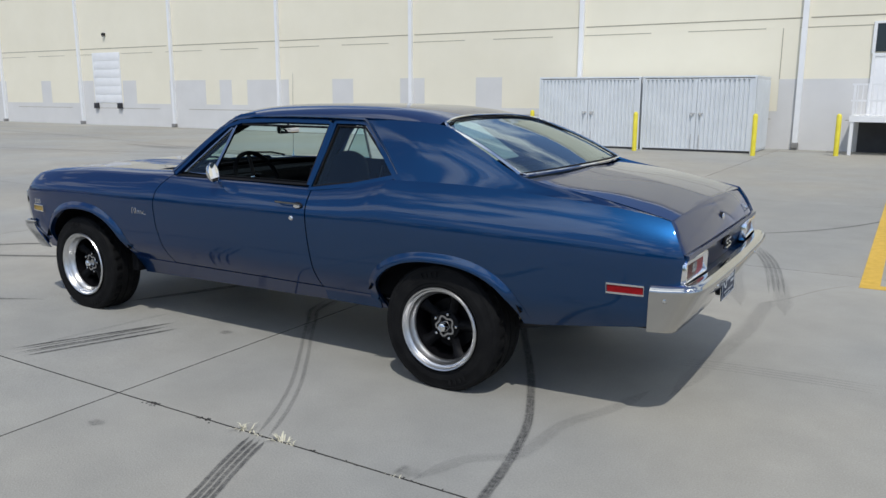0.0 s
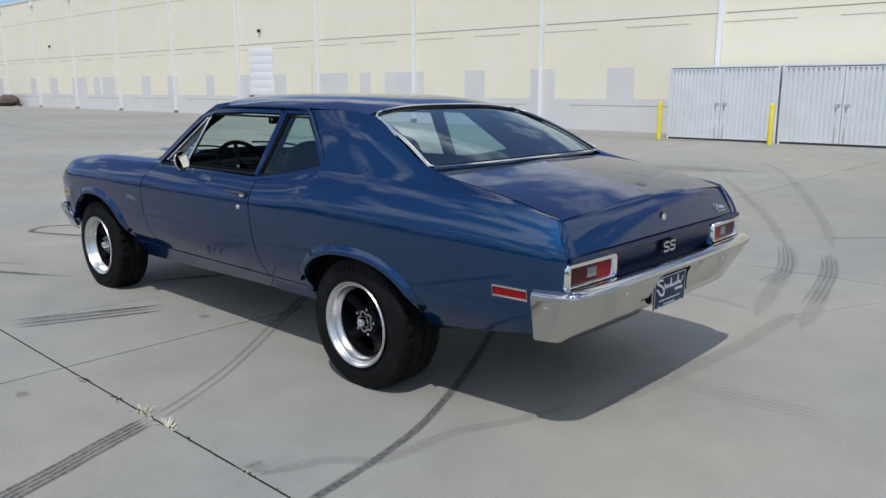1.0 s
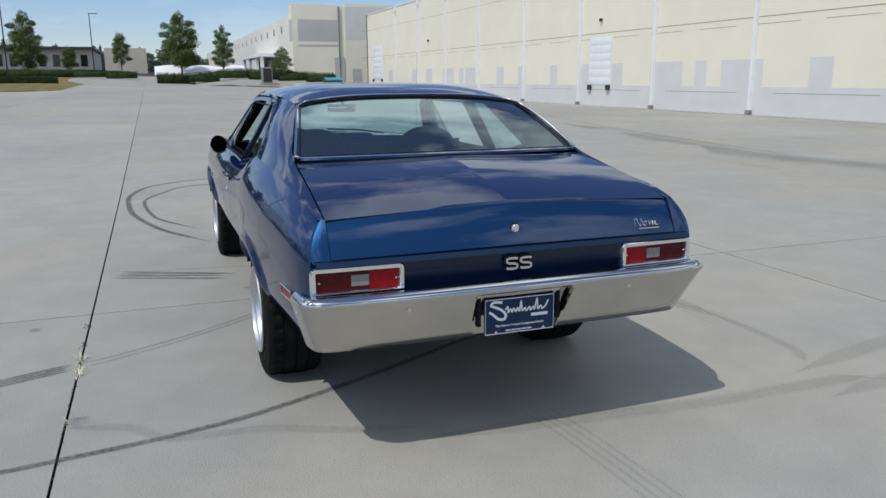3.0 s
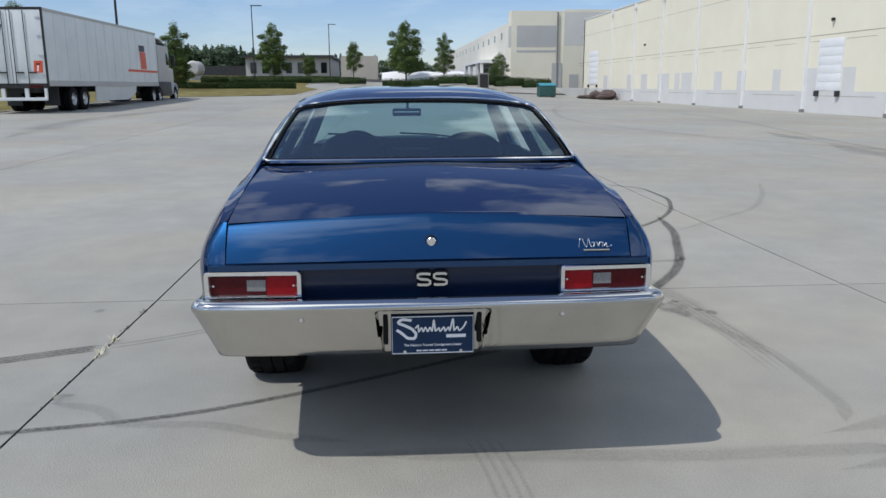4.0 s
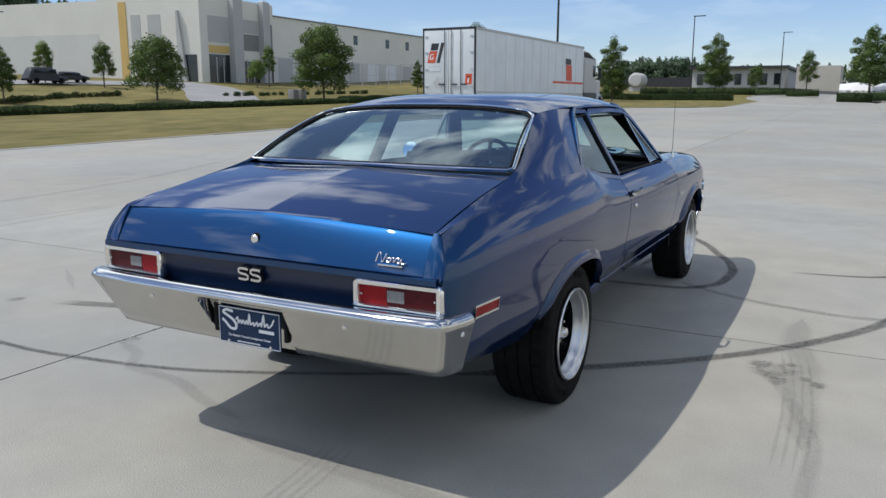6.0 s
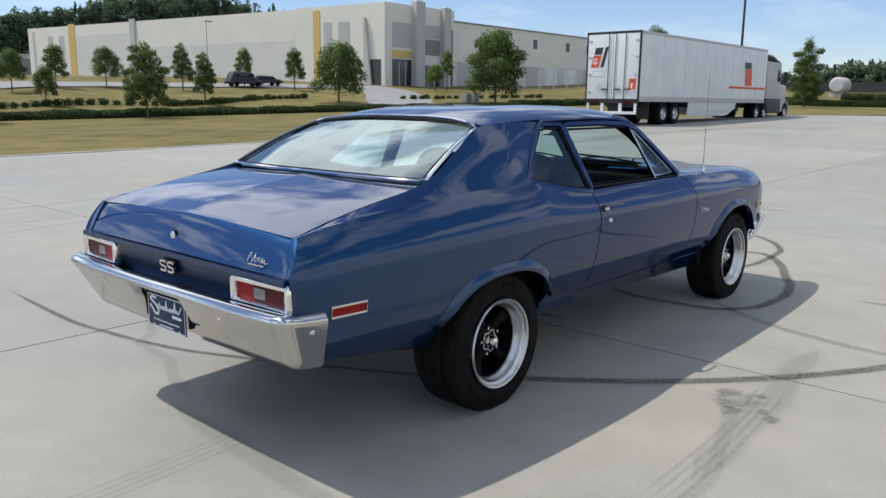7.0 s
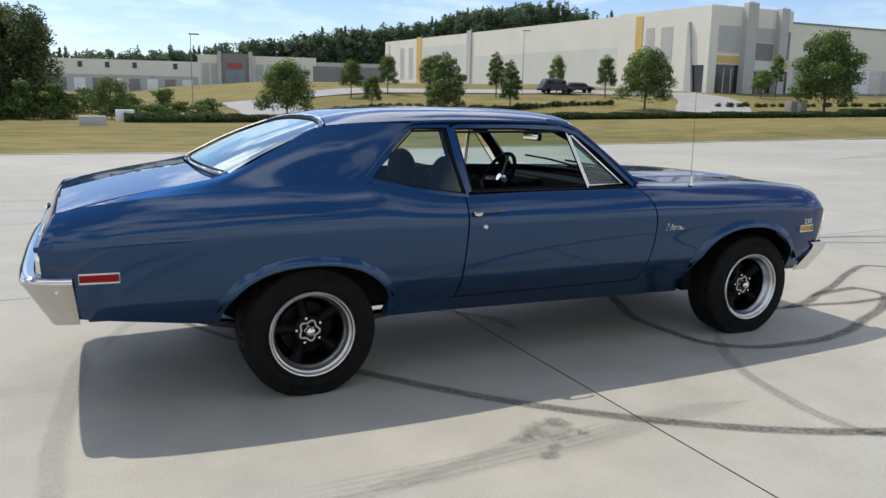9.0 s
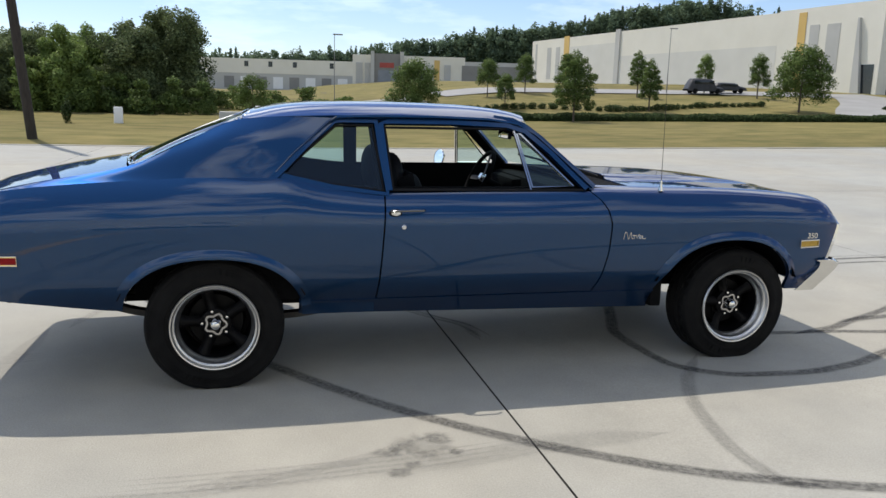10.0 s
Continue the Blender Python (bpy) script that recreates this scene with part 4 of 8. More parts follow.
    qg.faces.new([qg.verts.new(W(*p, -0.004)) for p in ((0.332, 1.045), (0.56, 0.998), (0.818, 0.967), (0.785, 1.284), (0.60, 1.284))])
    part("quarter_glass", qg, GLASS, quarter, "closed tinted rear quarter glass")
    # drip rail and windscreen pillar
    rail = [(0.292, s * 0.752, 1.056), (0.385, s * 0.708, 1.150), (0.49, s * 0.658, 1.240), (0.560, s * 0.622, 1.300), (0.60, s * 0.613, 1.322), (0.8, s * 0.613, 1.330), (1.1, s * 0.612, 1.332), (1.4, s * 0.606, 1.325), (1.56, s * 0.606, 1.305), (1.66, s * 0.632, 1.252), (1.80, s * 0.70, 1.125), (1.945, s * 0.772, 0.985)]
    part("drip_rail", swept(rail, oblong(0.011, 0.014), (0, s, 0.3)), BLUE, car)
    part("drip_rail_trim", swept([(p[0], p[1] + s * 0.013, p[2] + 0.002) for p in rail[:5]], oblong(0.0025, 0.004), (0, s, 0.3)), DULLCHROME, car)
    part("windscreen_pillar", swept([(1.44, s * 0.560, 1.318), (1.54, s * 0.575, 1.306), (1.61, s * 0.592, 1.272), (1.68, s * 0.620, 1.220), (1.80, s * 0.682, 1.108), (1.95, s * 0.752, 0.972)], oblong(0.050, 0.038), (0.6, s, 0.2)), [BLUE], car)
    part("inner_pillar", swept([(1.50, s * 0.565, 1.300), (1.63, s * 0.585, 1.235), (1.78, s * 0.655, 1.10), (1.92, s * 0.72, 0.975)], oblong(0.055, 0.04), (0.6, s, 0.2)), INNER, car)
    part("door_pillar", swept([W(0.835, 0.95, -0.03), W(0.808, 1.30, -0.028)], oblong(0.085, 0.03), up), INNER, car)

    # door handle and lock
    hy = side_y(0.95, 0.853)
    hb = bmesh.new()
    sweep(hb, [(0.842, s * (hy + 0.006), 0.874), (0.86, s * (hy + 0.018), 0.881), (0.90, s * (hy + 0.026), 0.883), (0.97, s * (hy + 0.027), 0.884), (1.000, s * (hy + 0.022), 0.884), (1.008, s * (hy + 0.006), 0.883)], [(-0.004, -0.004), (-0.001, -0.0062), (0.003, -0.0055), (0.0055, -0.002), (0.0055, 0.002), (0.003, 0.0045), (-0.001, 0.0052), (-0.004, 0.004)], (0, 0, 1))
    tidy(hb)
    handle = part("door_handle", hb, DULLCHROME, door, "chrome door handle with a push button")
    for nm, k, o, mt in (("push_button", 1.0, 0.014, CHROME), ("handle_gasket", 1.35, 0.004, GASKET)):
        hb = bmesh.new()
        lathe(hb, [(0.0, s * o), (0.012 * k, s * o), (0.016 * k, s * (o - 0.004)), (0.017 * k, s * -0.004)], (0, 0, 0), "Y", 18)
        for v in hb.verts:
            v.co = Vector((0.864 + v.co.x * 1.45, s * hy + v.co.y, 0.868 + v.co.z * 0.85))
        part(nm, tidy(hb), mt, handle)
    lb = bmesh.new()
    lathe(lb, [(0.0, s * 0.008), (0.010, s * 0.008), (0.014, s * 0.004), (0.015, 0.0)], (0.905, s * (side_y(0.905, 0.80) + 0.0005), 0.80), "Y", 16)
    part("door_lock", tidy(lb), CHROME, door)

    # side marker lamp in the rear quarter
    def mk(x, z, o):
        z -= 0.022 * (s > 0)
        return (x, s * (side_y(x, z) + o), z)
    mf = bmesh.new()
    sweep(mf, [mk(-1.008, 0.680, 0.003), mk(-0.848, 0.680, 0.003), mk(-0.848, 0.640, 0.003), mk(-1.008, 0.640, 0.003)], oblong(0.008, 0.010), (0, s, 0), closed=True)
    bmesh.ops.recalc_face_normals(mf, faces=mf.faces)
    marker = part("side_marker", mf, CHROME, quarter, "red side marker lamp in a chrome bezel")
    part("lens", surf(lambda u, v: mk(lerp(-1.004, -0.852, u), lerp(0.644, 0.676, v), 0.004), spread(0, 1, 6), [0, 1], (0, s, 0), 0.004), REDBRIGHT, marker)

    # script and displacement badges on the front fender
    script(fender, lambda a, b: (2.155 - s * (a - 0.5) * 0.13, s * (side_y(2.155, 0.720 + b * 0.04) + 0.003), 0.720 + b * 0.04), 0.0017)
    bg = bmesh.new()
    yb = side_y(3.28, 0.68)
    slope = (side_y(3.35, 0.68) - side_y(3.21, 0.68)) / 0.14

    def bp(x, z, o=0.0):
        return (x, s * (yb + slope * (x - 3.28) + o), z)
    sweep(bg, [bp(3.213, 0.649, 0.005), bp(3.347, 0.649, 0.005), bp(3.347, 0.688, 0.005), bp(3.213, 0.688, 0.005)], oblong(0.007, 0.014), (0, s, 0), closed=True)
    bmesh.ops.recalc_face_normals(bg, faces=bg.faces)
    gb = part("fender_badge", bg, CHROME, fender, "gold badge in a bright frame")
    part("badge_face", surf(lambda u, v: bp(lerp(3.216, 3.344, u), lerp(0.652, 0.685, v), 0.005), [0, 1], [0, 1], (0, s, 0), 0.003), GOLD, gb)
    text_on("350", fender, Vector(bp(3.298, 0.699, 0.005)), 0.044, Vector((-s, 0, 0)) if s > 0 else Vector((1, 0, 0)), Vector((0, s, 0)), CHROME)


def text_on(words, parent, centre, size, right, normal, mat, extrude=0.002, name="lettering"):
    """Raised letters in the built-in font, as a mesh."""
    cu = bpy.data.curves.new(name, "FONT")
    cu.body, cu.size, cu.align_x, cu.extrude, cu.offset = words, size, "CENTER", extrude, min(0.0012, size * 0.02)
    tmp = bpy.data.objects.new(name, cu)
    me = bpy.data.meshes.new_from_object(tmp)
    bpy.data.objects.remove(tmp)
    up = normal.cross(right).normalized()
    m = Matrix((right, up, normal)).transposed().to_4x4()
    m.translation = centre
    me.transform(m)
    me.materials.clear()
    me.materials.append(mat)
    ob = new(name, me)
    ob.parent = parent
    return ob


def script(parent, place, r):
    """A flowing chrome badge drawn as one bent wire, with an underline."""
    pts = ((0.0, 0.0), (0.05, 0.95), (0.10, 1.0), (0.16, 0.5), (0.22, 0.02), (0.26, 0.35), (0.30, 1.0), (0.33, 0.55), (0.37, 0.12), (0.43, 0.08), (0.48, 0.35), (0.44, 0.6),
           (0.38, 0.5), (0.48, 0.48), (0.55, 0.6), (0.59, 0.1), (0.66, 0.6), (0.74, 0.5), (0.70, 0.12), (0.76, 0.1), (0.83, 0.55), (0.84, 0.12), (0.92, 0.05), (1.0, 0.2))
    fx, fy = curve(*[(k, p[0]) for k, p in enumerate(pts)]), curve(*[(k, p[1]) for k, p in enumerate(pts)])
    line = [Vector(place(fx(t), fy(t))) for t in spread(0, len(pts) - 1, 70)]
    bm = bmesh.new()
    d = (Vector(place(1, 0)) - Vector(place(0, 0))).cross(Vector(place(0, 1)) - Vector(place(0, 0)))
    sweep(bm, line, ring_profile(r, 5), d)
    bmesh.ops.recalc_face_normals(bm, faces=bm.faces)
    part("script_badge", bm, CHROME, parent, "chrome script badge")


for side in (1, -1):
    build_side(side)

# roof
roof_z = curve((0.10, 1.318), (0.2, 1.345), (0.33, 1.372), (0.55, 1.393), (0.95, 1.402), (1.3, 1.397), (1.55, 1.378), (1.72, 1.338))
roof_e = curve((0.10, 1.300), (0.2, 1.310), (0.38, 1.322), (0.7, 1.332), (1.1, 1.336), (1.4, 1.328), (1.55, 1.312), (1.72, 1.262))
roof_y = curve((0.10, 0.600), (0.3, 0.604), (0.8, 0.609), (1.4, 0.604), (1.6, 0.598), (1.72, 0.590))


def roof_at(u, v):
    x0, x1 = 0.205 - 0.065 * abs(v) ** 2.2, 1.700 - 0.10 * abs(v) ** 2
    x = lerp(x0, x1, u)
    z = roof_z(x) - (roof_z(x) - roof_e(x)) * abs(v) ** 4.6
    return (x, v * roof_y(x), z)


V_ROOF = [-1, -0.985, -0.96, -0.92, -0.86, -0.78, -0.66, -0.5, -0.3, -0.1, 0.1, 0.3, 0.5, 0.66, 0.78, 0.86, 0.92, 0.96, 0.985, 1]
roof = part("roof", surf(roof_at, spread(0, 1, 24), V_ROOF, (0, 0, 1), 0.03, 1), [BLUE, INNER], car)


# rear glass with its bright surround
def rear_glass(u, v, o=0.0):
    """u across from right to left, v from the deck up to the roof."""
    low = Vector((-0.440 + 0.075 * abs(u) ** 2.4, 0.695 * u, 1.083 - 0.006 * abs(u) ** 2))
    high = Vector((0.200 - 0.068 * abs(u) ** 2.2, 0.590 * u, roof_z(0.2) - 0.008 - 0.036 * abs(u) ** 3))
    p = low.lerp(high, v)
    p += Vector((-0.5, 0, 0.86)) * (0.016 * math.sin(v * math.pi) + o)
    return p


part("rear_glass", surf(lambda u, v: rear_glass(u, v, -0.006), spread(-1, 1, 20), spread(0, 1, 8), (-1, 0, 1)), REARGLASS, car, "wide tinted rear glass")
loop = [rear_glass(u, 0, 0.009) for u in spread(-0.965, 0.965, 16)] + [rear_glass(1, v, 0.009) for v in spread(0.03, 0.93, 8)] \
    + [rear_glass(u, 1, 0.009) for u in spread(0.93, -0.93, 16)] + [rear_glass(-1, v, 0.009) for v in spread(0.93, 0.03, 8)]
part("rear_glass_trim", swept(loop, [(-0.007, -0.010), (0.007, -0.010), (0.006, 0.000), (0.002, 0.003), (-0.005, 0.001)], (-0.5, 0, 0.86), closed=True), CHROME, car, "bright metal trim round the rear glass")
seal = [rear_glass(u, 0.035, 0.0) for u in spread(-0.95, 0.95, 16)] + [rear_glass(0.972, v, 0.0) for v in spread(0.05, 0.92, 8)] \
    + [rear_glass(u, 0.965, 0.0) for u in spread(0.92, -0.92, 16)] + [rear_glass(-0.972, v, 0.0) for v in spread(0.92, 0.05, 8)]
part("rear_glass_seal", swept(seal, oblong(0.007, 0.006), (-0.5, 0, 0.86), closed=True), GASKET, car)


# windscreen
def screen(u, v):
    low = Vector((2.100 - 0.165 * u * u, 0.735 * u, 1.000))
    high = Vector((1.700 - 0.098 * u * u, 0.578 * u, 1.338 - 0.030 * u * u))
    return low.lerp(high, v) + Vector((0.6, 0, 0.8)) * 0.012 * math.sin(v * math.pi)


part("windscreen", surf(screen, spread(-1, 1, 16), spread(0, 1, 6), (1, 0, 1)), GLASS, car, "tinted windscreen")
part("windscreen_trim", swept([screen(u, 1) for u in spread(-1, 1, 12)], oblong(0.02, 0.02), (0.6, 0, 0.8)), CHROME, car)
part("cowl_panel", surf(lambda u, v: (lerp(2.07 - 0.165 * u * u, 2.20, v), 0.745 * u, lerp(0.985, 0.972, v) + 0.012 * (1 - u * u)), spread(-1, 1, 14), spread(0, 1, 3), (0, 0, 1), 0.01), INNER, car, "black cowl vent")
for y0, y1 in ((-0.42, 0.05), (0.12, 0.58)):
    part("wiper", swept([(2.13, y0, 1.01), (2.05, lerp(y0, y1, 0.5), 1.045), (1.99, y1, 1.06)], oblong(0.012, 0.012)), GASKET, car)


# trunk lid: crowned top with a faint centre ridge, rolled down over its rear face
deck_c = curve((-1.10, 0.950), (-0.9, 1.000), (-0.7, 1.040), (-0.45, 1.077))
lid_y = curve((-1.17, 0.716), (-1.1, 0.716), (-0.75, 0.709), (-0.39, 0.692))


def lid(t, v):
    """t runs from the glass (0) over the rear edge (1) down the rear face (2)."""
    if t <= 1:
        x = lerp(-0.452 + 0.072 * abs(v) ** 2.4, -1.082, t)
        z = deck_c(x) - 0.017 * abs(v) - 0.008 * abs(v) ** 2.2
    else:
        q = t - 1
        th = radians(lerp(14, 76, q))
        x = -1.082 - 0.085 * roll_out(clamp((0.970 - math.cos(th)) / 0.728))
        z = deck_c(-1.082) - 0.150 * (0.970 - math.cos(th)) / 0.728 - 0.017 * abs(v) * (1 - 0.85 * q) - 0.008 * abs(v) ** 2.2 * (1 - 0.8 * q)
        x += 0.012 * abs(v) ** 3
    return (x, v * lid_y(x), z)


def lid_face(z):
    """Where the lid's rear face stands at a height."""
    return -1.082 - 0.085 * roll_out(clamp((deck_c(-1.082) - 0.004 - z) / 0.150))


V_LID = [-1, -0.99, -0.96, -0.9, -0.8, -0.65, -0.5, -0.35, -0.2, -0.1, -0.04, -0.008, 0, 0.008, 0.04, 0.1, 0.2, 0.35, 0.5, 0.65, 0.8, 0.9, 0.96, 0.99, 1]
trunk = part("trunk_lid", surf(lid, spread(0, 0.92, 14) + [0.96, 1.0, 1.03, 1.06, 1.1, 1.15, 1.2, 1.27, 1.35, 1.45, 1.6, 1.8, 1.95, 2.0], V_LID, (-0.5, 0, 1), 0.012, 1), [BLUE, INNER], car)
lb = bmesh.new()
lathe(lb, [(0.0, -0.014), (0.013, -0.014), (0.017, -0.010)], (lid_face(0.862) + 0.004, 0, 0.862), "X", 20)
part("trunk_lock", tidy(lb), LAMPCHROME, trunk)
lb = bmesh.new()
lathe(lb, [(0.017, -0.010), (0.019, -0.010), (0.022, -0.004), (0.023, 0.02)], (lid_face(0.862) + 0.004, 0, 0.862), "X", 20)
part("lock_ring", tidy(lb), GASKET, trunk)
script(trunk, lambda a, b: (lid_face(0.834 + b * 0.030) + 0.003, -0.530 - a * 0.120, 0.832 + b * 0.030), 0.0019)
part("badge_bar", boxes((lid_face(0.825) - 0.002, lid_face(0.825) + 0.012, -0.640, -0.545, 0.8225, 0.8275)), CHROME, trunk)

# tail panel with the lamps
tail = part("tail_panel", surf(lambda u, v: (-1.160 + 0.045 * v - 0.010 * (1 - abs(u)), 0.775 * u, lerp(0.798, 0.585, v)), spread(-1, 1, 16), spread(0, 1, 8), (-1, 0, 0), 0.02, 1), [DARKBLUE, INNER], car)
part("tail_edge", swept([(-1.166, y, 0.7865) for y in spread(-0.775, 0.775, 10)], oblong(0.016, 0.021)), BLUE, tail)


def badge_curl(parent, y0):
    w, hgt = 0.046, 0.040
    ang = [(1.0, 0.86), (0.6, 1.0), (-0.55, 1.0), (-0.95, 0.82), (-0.95, 0.30), (-0.55, 0.06), (0.55, -0.06), (0.95, -0.30), (0.95, -0.82), (0.55, -1.0), (-0.6, -1.0), (-1.0, -0.86)]
    bm = bmesh.new()
    sweep(bm, [(-1.176, y0 - a * w / 2, 0.735 + b * hgt / 2) for a, b in ang], oblong(0.009, 0.009), (-1, 0, 0))
    bmesh.ops.recalc_face_normals(bm, faces=bm.faces)
    part("badge_stroke", bm, CHROME, parent, "bright badge shape")
    bm = bmesh.new()
    sweep(bm, [(-1.170, y0 - a * w / 2, 0.735 + b * hgt / 2) for a, b in ang], oblong(0.017, 0.009), (-1, 0, 0))
    bmesh.ops.recalc_face_normals(bm, faces=bm.faces)
    part("badge_backing", bm, GASKET, parent)


back = part("tail_badge", boxes((-1.170, -1.150, -0.050, 0.050, 0.728, 0.742), bevel=0.003), GASKET, tail, "black-backed chrome badge")
badge_curl(back, 0.029)
badge_curl(back, -0.029)


def tail_lamp(s):
    ya, yb = 0.466, 0.782
    za, zb = 0.677, 0.765
    x = -1.168
    bm = bmesh.new()
    k = 0.007
    c = [(x + 0.012 * u, s * (lerp(ya, yb, u) + dy), z) for u, dy, z in ((0, 0, za + k), (0, 0, zb - k), (0, 0.3 * k, zb - 0.3 * k), (0, k, zb), (1, -k, zb), (1, -0.3 * k, zb - 0.3 * k), (1, 0, zb - k),
                                                                         (1, 0, za + k), (1, -0.3 * k, za + 0.3 * k), (1, -k, za), (0, k, za), (0, 0.3 * k, za + 0.3 * k))]
    sweep(bm, c, [(-0.012, -0.022), (0.013, -0.022), (0.013, 0.004), (0.008, 0.013), (-0.005, 0.014), (-0.012, 0.004)], (-1, 0, 0), closed=True)
    bmesh.ops.recalc_face_normals(bm, faces=bm.faces)
    lamp = part("tail_lamp", bm, LAMPCHROME, car, "chrome-framed red tail lamp with a clear reversing lens")

    def lens(u0, u1, mat, nm, o, lab=""):
        part(nm, surf(lambda u, v: (x + 0.012 * u + o - 0.004 * math.sin(v * math.pi), s * lerp(ya, yb, u), lerp(za + 0.005, zb - 0.005, v)), spread(u0, u1, 4), spread(0, 1, 5), (-1, 0, 0), 0.008), mat, lamp, lab)
    lens(0.02, 0.36, REDBRIGHT, "red_lens", 0.006)
    lens(0.365, 0.585, REDLENS, "red_lens", 0.006)
    lens(0.585, 0.98, REDLENS, "red_lens", 0.006)
    part("reversing_lens", surf(lambda u, v: (x + 0.012 * u + 0.001, s * lerp(ya, yb, u), lerp(za + 0.024, zb - 0.024, v)), spread(0.37, 0.575, 3), spread(0, 1, 2), (-1, 0, 0), 0.006), CLEARLENS, lamp, "clear reversing lens")
    part("lamp_backing", boxes((x + 0.02, x + 0.03, min(s * ya, s * yb), max(s * ya, s * yb), za, zb)), CHARCOAL, lamp)
    for u, w in ((0.06, 0.5), (0.94, 0.5)):
        sb = bmesh.new()
        lathe(sb, [(0, -0.004), (0.004, -0.003), (0.0045, 0.004)], (x + 0.012 * u, s * lerp(ya, yb, u), lerp(za, zb, w)), "X", 8)
        part("screw", tidy(sb), CHROME, lamp)


tail_lamp(1)
tail_lamp(-1)


# rear bumper: one chrome pressing, its face raked in to a lower edge, wrapped round the corners, notched for the plate
BQ = (0.0, 0.45, 0.70, 0.76, 0.80, 0.84, 0.88, 1.0)
bt_y = curve(*zip(BQ, (0.0, 0.50, 0.765, 0.815, 0.838, 0.847, 0.850, 0.853)))
bt_x = curve(*zip(BQ, (-1.268, -1.262, -1.246, -1.232, -1.212, -1.180, -1.145, -1.035)))
bl_y = curve(*zip(BQ, (0.0, 0.46, 0.705, 0.745, 0.762, 0.771, 0.777, 0.790)))
bl_x = curve(*zip(BQ, (-1.140, -1.136, -1.126, -1.118, -1.108, -1.094, -1.078, -1.015)))


def bumper(s, v):
    """s: -1..1 along the bar, v: 0 at the inner top lip, 1 at the lower edge."""
    q = abs(s)
    sg = 1 if s >= 0 else -1
    yt, xt, yl, xl = bt_y(q), bt_x(q), bl_y(q), bl_x(q)
    turn = smooth(0.70, 0.88, q)
    inn = Vector((1 - turn, -turn)).normalized()
    rows = ((0.0, 0.0, 0.070, 0.678), (0.10, 0.0, 0.040, 0.684), (0.18, 0.0, 0.026, 0.680), (0.24, 0.0, 0.012, 0.669), (0.32, 0.02, 0.003, 0.653), (0.40, 0.15, 0.0, 0.634), (0.92, 0.97, 0.0, 0.452), (0.96, 1.0, 0.004, 0.445), (1.0, 1.0, 0.03, 0.443))
    k, o, z = rows[-1][1:]
    for r0, r1 in zip(rows, rows[1:]):
        if v <= r1[0]:
            t = (v - r0[0]) / (r1[0] - r0[0])
            k, o, z = (lerp(r0[i], r1[i], t) for i in (1, 2, 3))
            break
    x, y = lerp(xt, xl, k) + inn.x * o, lerp(yt, yl, k) + inn.y * o
    z -= 0.012 * smooth(0.80, 1.0, q) * (1 - k)
    if y < lerp(0.205, 0.170, k) and v > 0.36:
        x += 0.055 * smooth(0.36, 0.42, v) * (1 - 0.6 * k)
    return (x, sg * y, z)


s_list = sorted(set([round(k, 4) for k in spread(-1, 1, 40)] + [-0.195, -0.184, -0.175, -0.165, -0.155, 0.155, 0.165, 0.175, 0.184, 0.195, -0.72, 0.72, -0.76, 0.76, -0.8, 0.8, -0.84, 0.84, -0.88, 0.88]))
rear_bumper = part("rear_bumper", surf(bumper, s_list, [0, 0.06, 0.12, 0.17, 0.22, 0.26, 0.30, 0.34, 0.38, 0.42, 0.5, 0.6, 0.7, 0.8, 0.92, 1.0], (-1, 0, 0.2), 0.006, 0), BUMPER, car, "chrome wrap-round rear bumper", sharp=50)
for y in (-0.465, 0.465, -0.79, 0.79):
    bb = bmesh.new()
    p = bumper(y / 0.80 * 0.72 if abs(y) < 0.76 else (0.92 if y > 0 else -0.92), 0.46)
    if abs(y) < 0.76:
        lathe(bb, [(0, -0.006), (0.008, -0.005), (0.012, 0.003)], p, "X", 14)
    else:
        lathe(bb, [(0, 0.006 * (1 if y > 0 else -1)), (0.008, 0.004 * (1 if y > 0 else -1)), (0.012, -0.004 * (1 if y > 0 else -1))], p, "Y", 14)
    part("bumper_bolt", tidy(bb), CHROME, rear_bumper)
for s in (1, -1):
    part("plate_bracket", boxes((-1.190, -1.165, min(s * 0.158, s * 0.176), max(s * 0.158, s * 0.176), 0.50, 0.615), bevel=0.006), GASKET, rear_bumper)
for y in (-0.55, 0.5):
    part("bumper_bracket", boxes((-1.16, -1.08, y, y + 0.05, 0.54, 0.60)), STEELDARK, car)

# unseen sheet and filler strip added to keep sun from leaking past the tail
part("rear_valance", boxes((-1.135, -1.115, -0.76, 0.76, 0.50, 0.80)), INNER, car)
part("bumper_filler", boxes((-1.215, -1.13, -0.78, 0.78, 0.640, 0.652)), BLUE, car)

# dealer plate: dark blue with white shapes
plate = part("dealer_plate", boxes((-1.193, -1.188, -0.148, 0.148, 0.464, 0.607), bevel=0.002), PLATEBLUE, car, "dark blue dealer plate with white lettering shapes")
part("plate_border", swept([(-1.1945, -0.144, 0.468), (-1.1945, 0.144, 0.468), (-1.1945, 0.144, 0.603), (-1.1945, -0.144, 0.603)], oblong(0.003, 0.002), (-1, 0, 0), closed=True), WHITEPRINT, plate)
def flowing(line):
    """A smooth pen stroke through a few turning points on the plate."""
    fy, fz = curve(*[(k, p[0]) for k, p in enumerate(line)]), curve(*[(k, p[1]) for k, p in enumerate(line)])
    return [(-1.1952, fy(t), fz(t)) for t in spread(0, len(line) - 1, 5 * (len(line) - 1))]


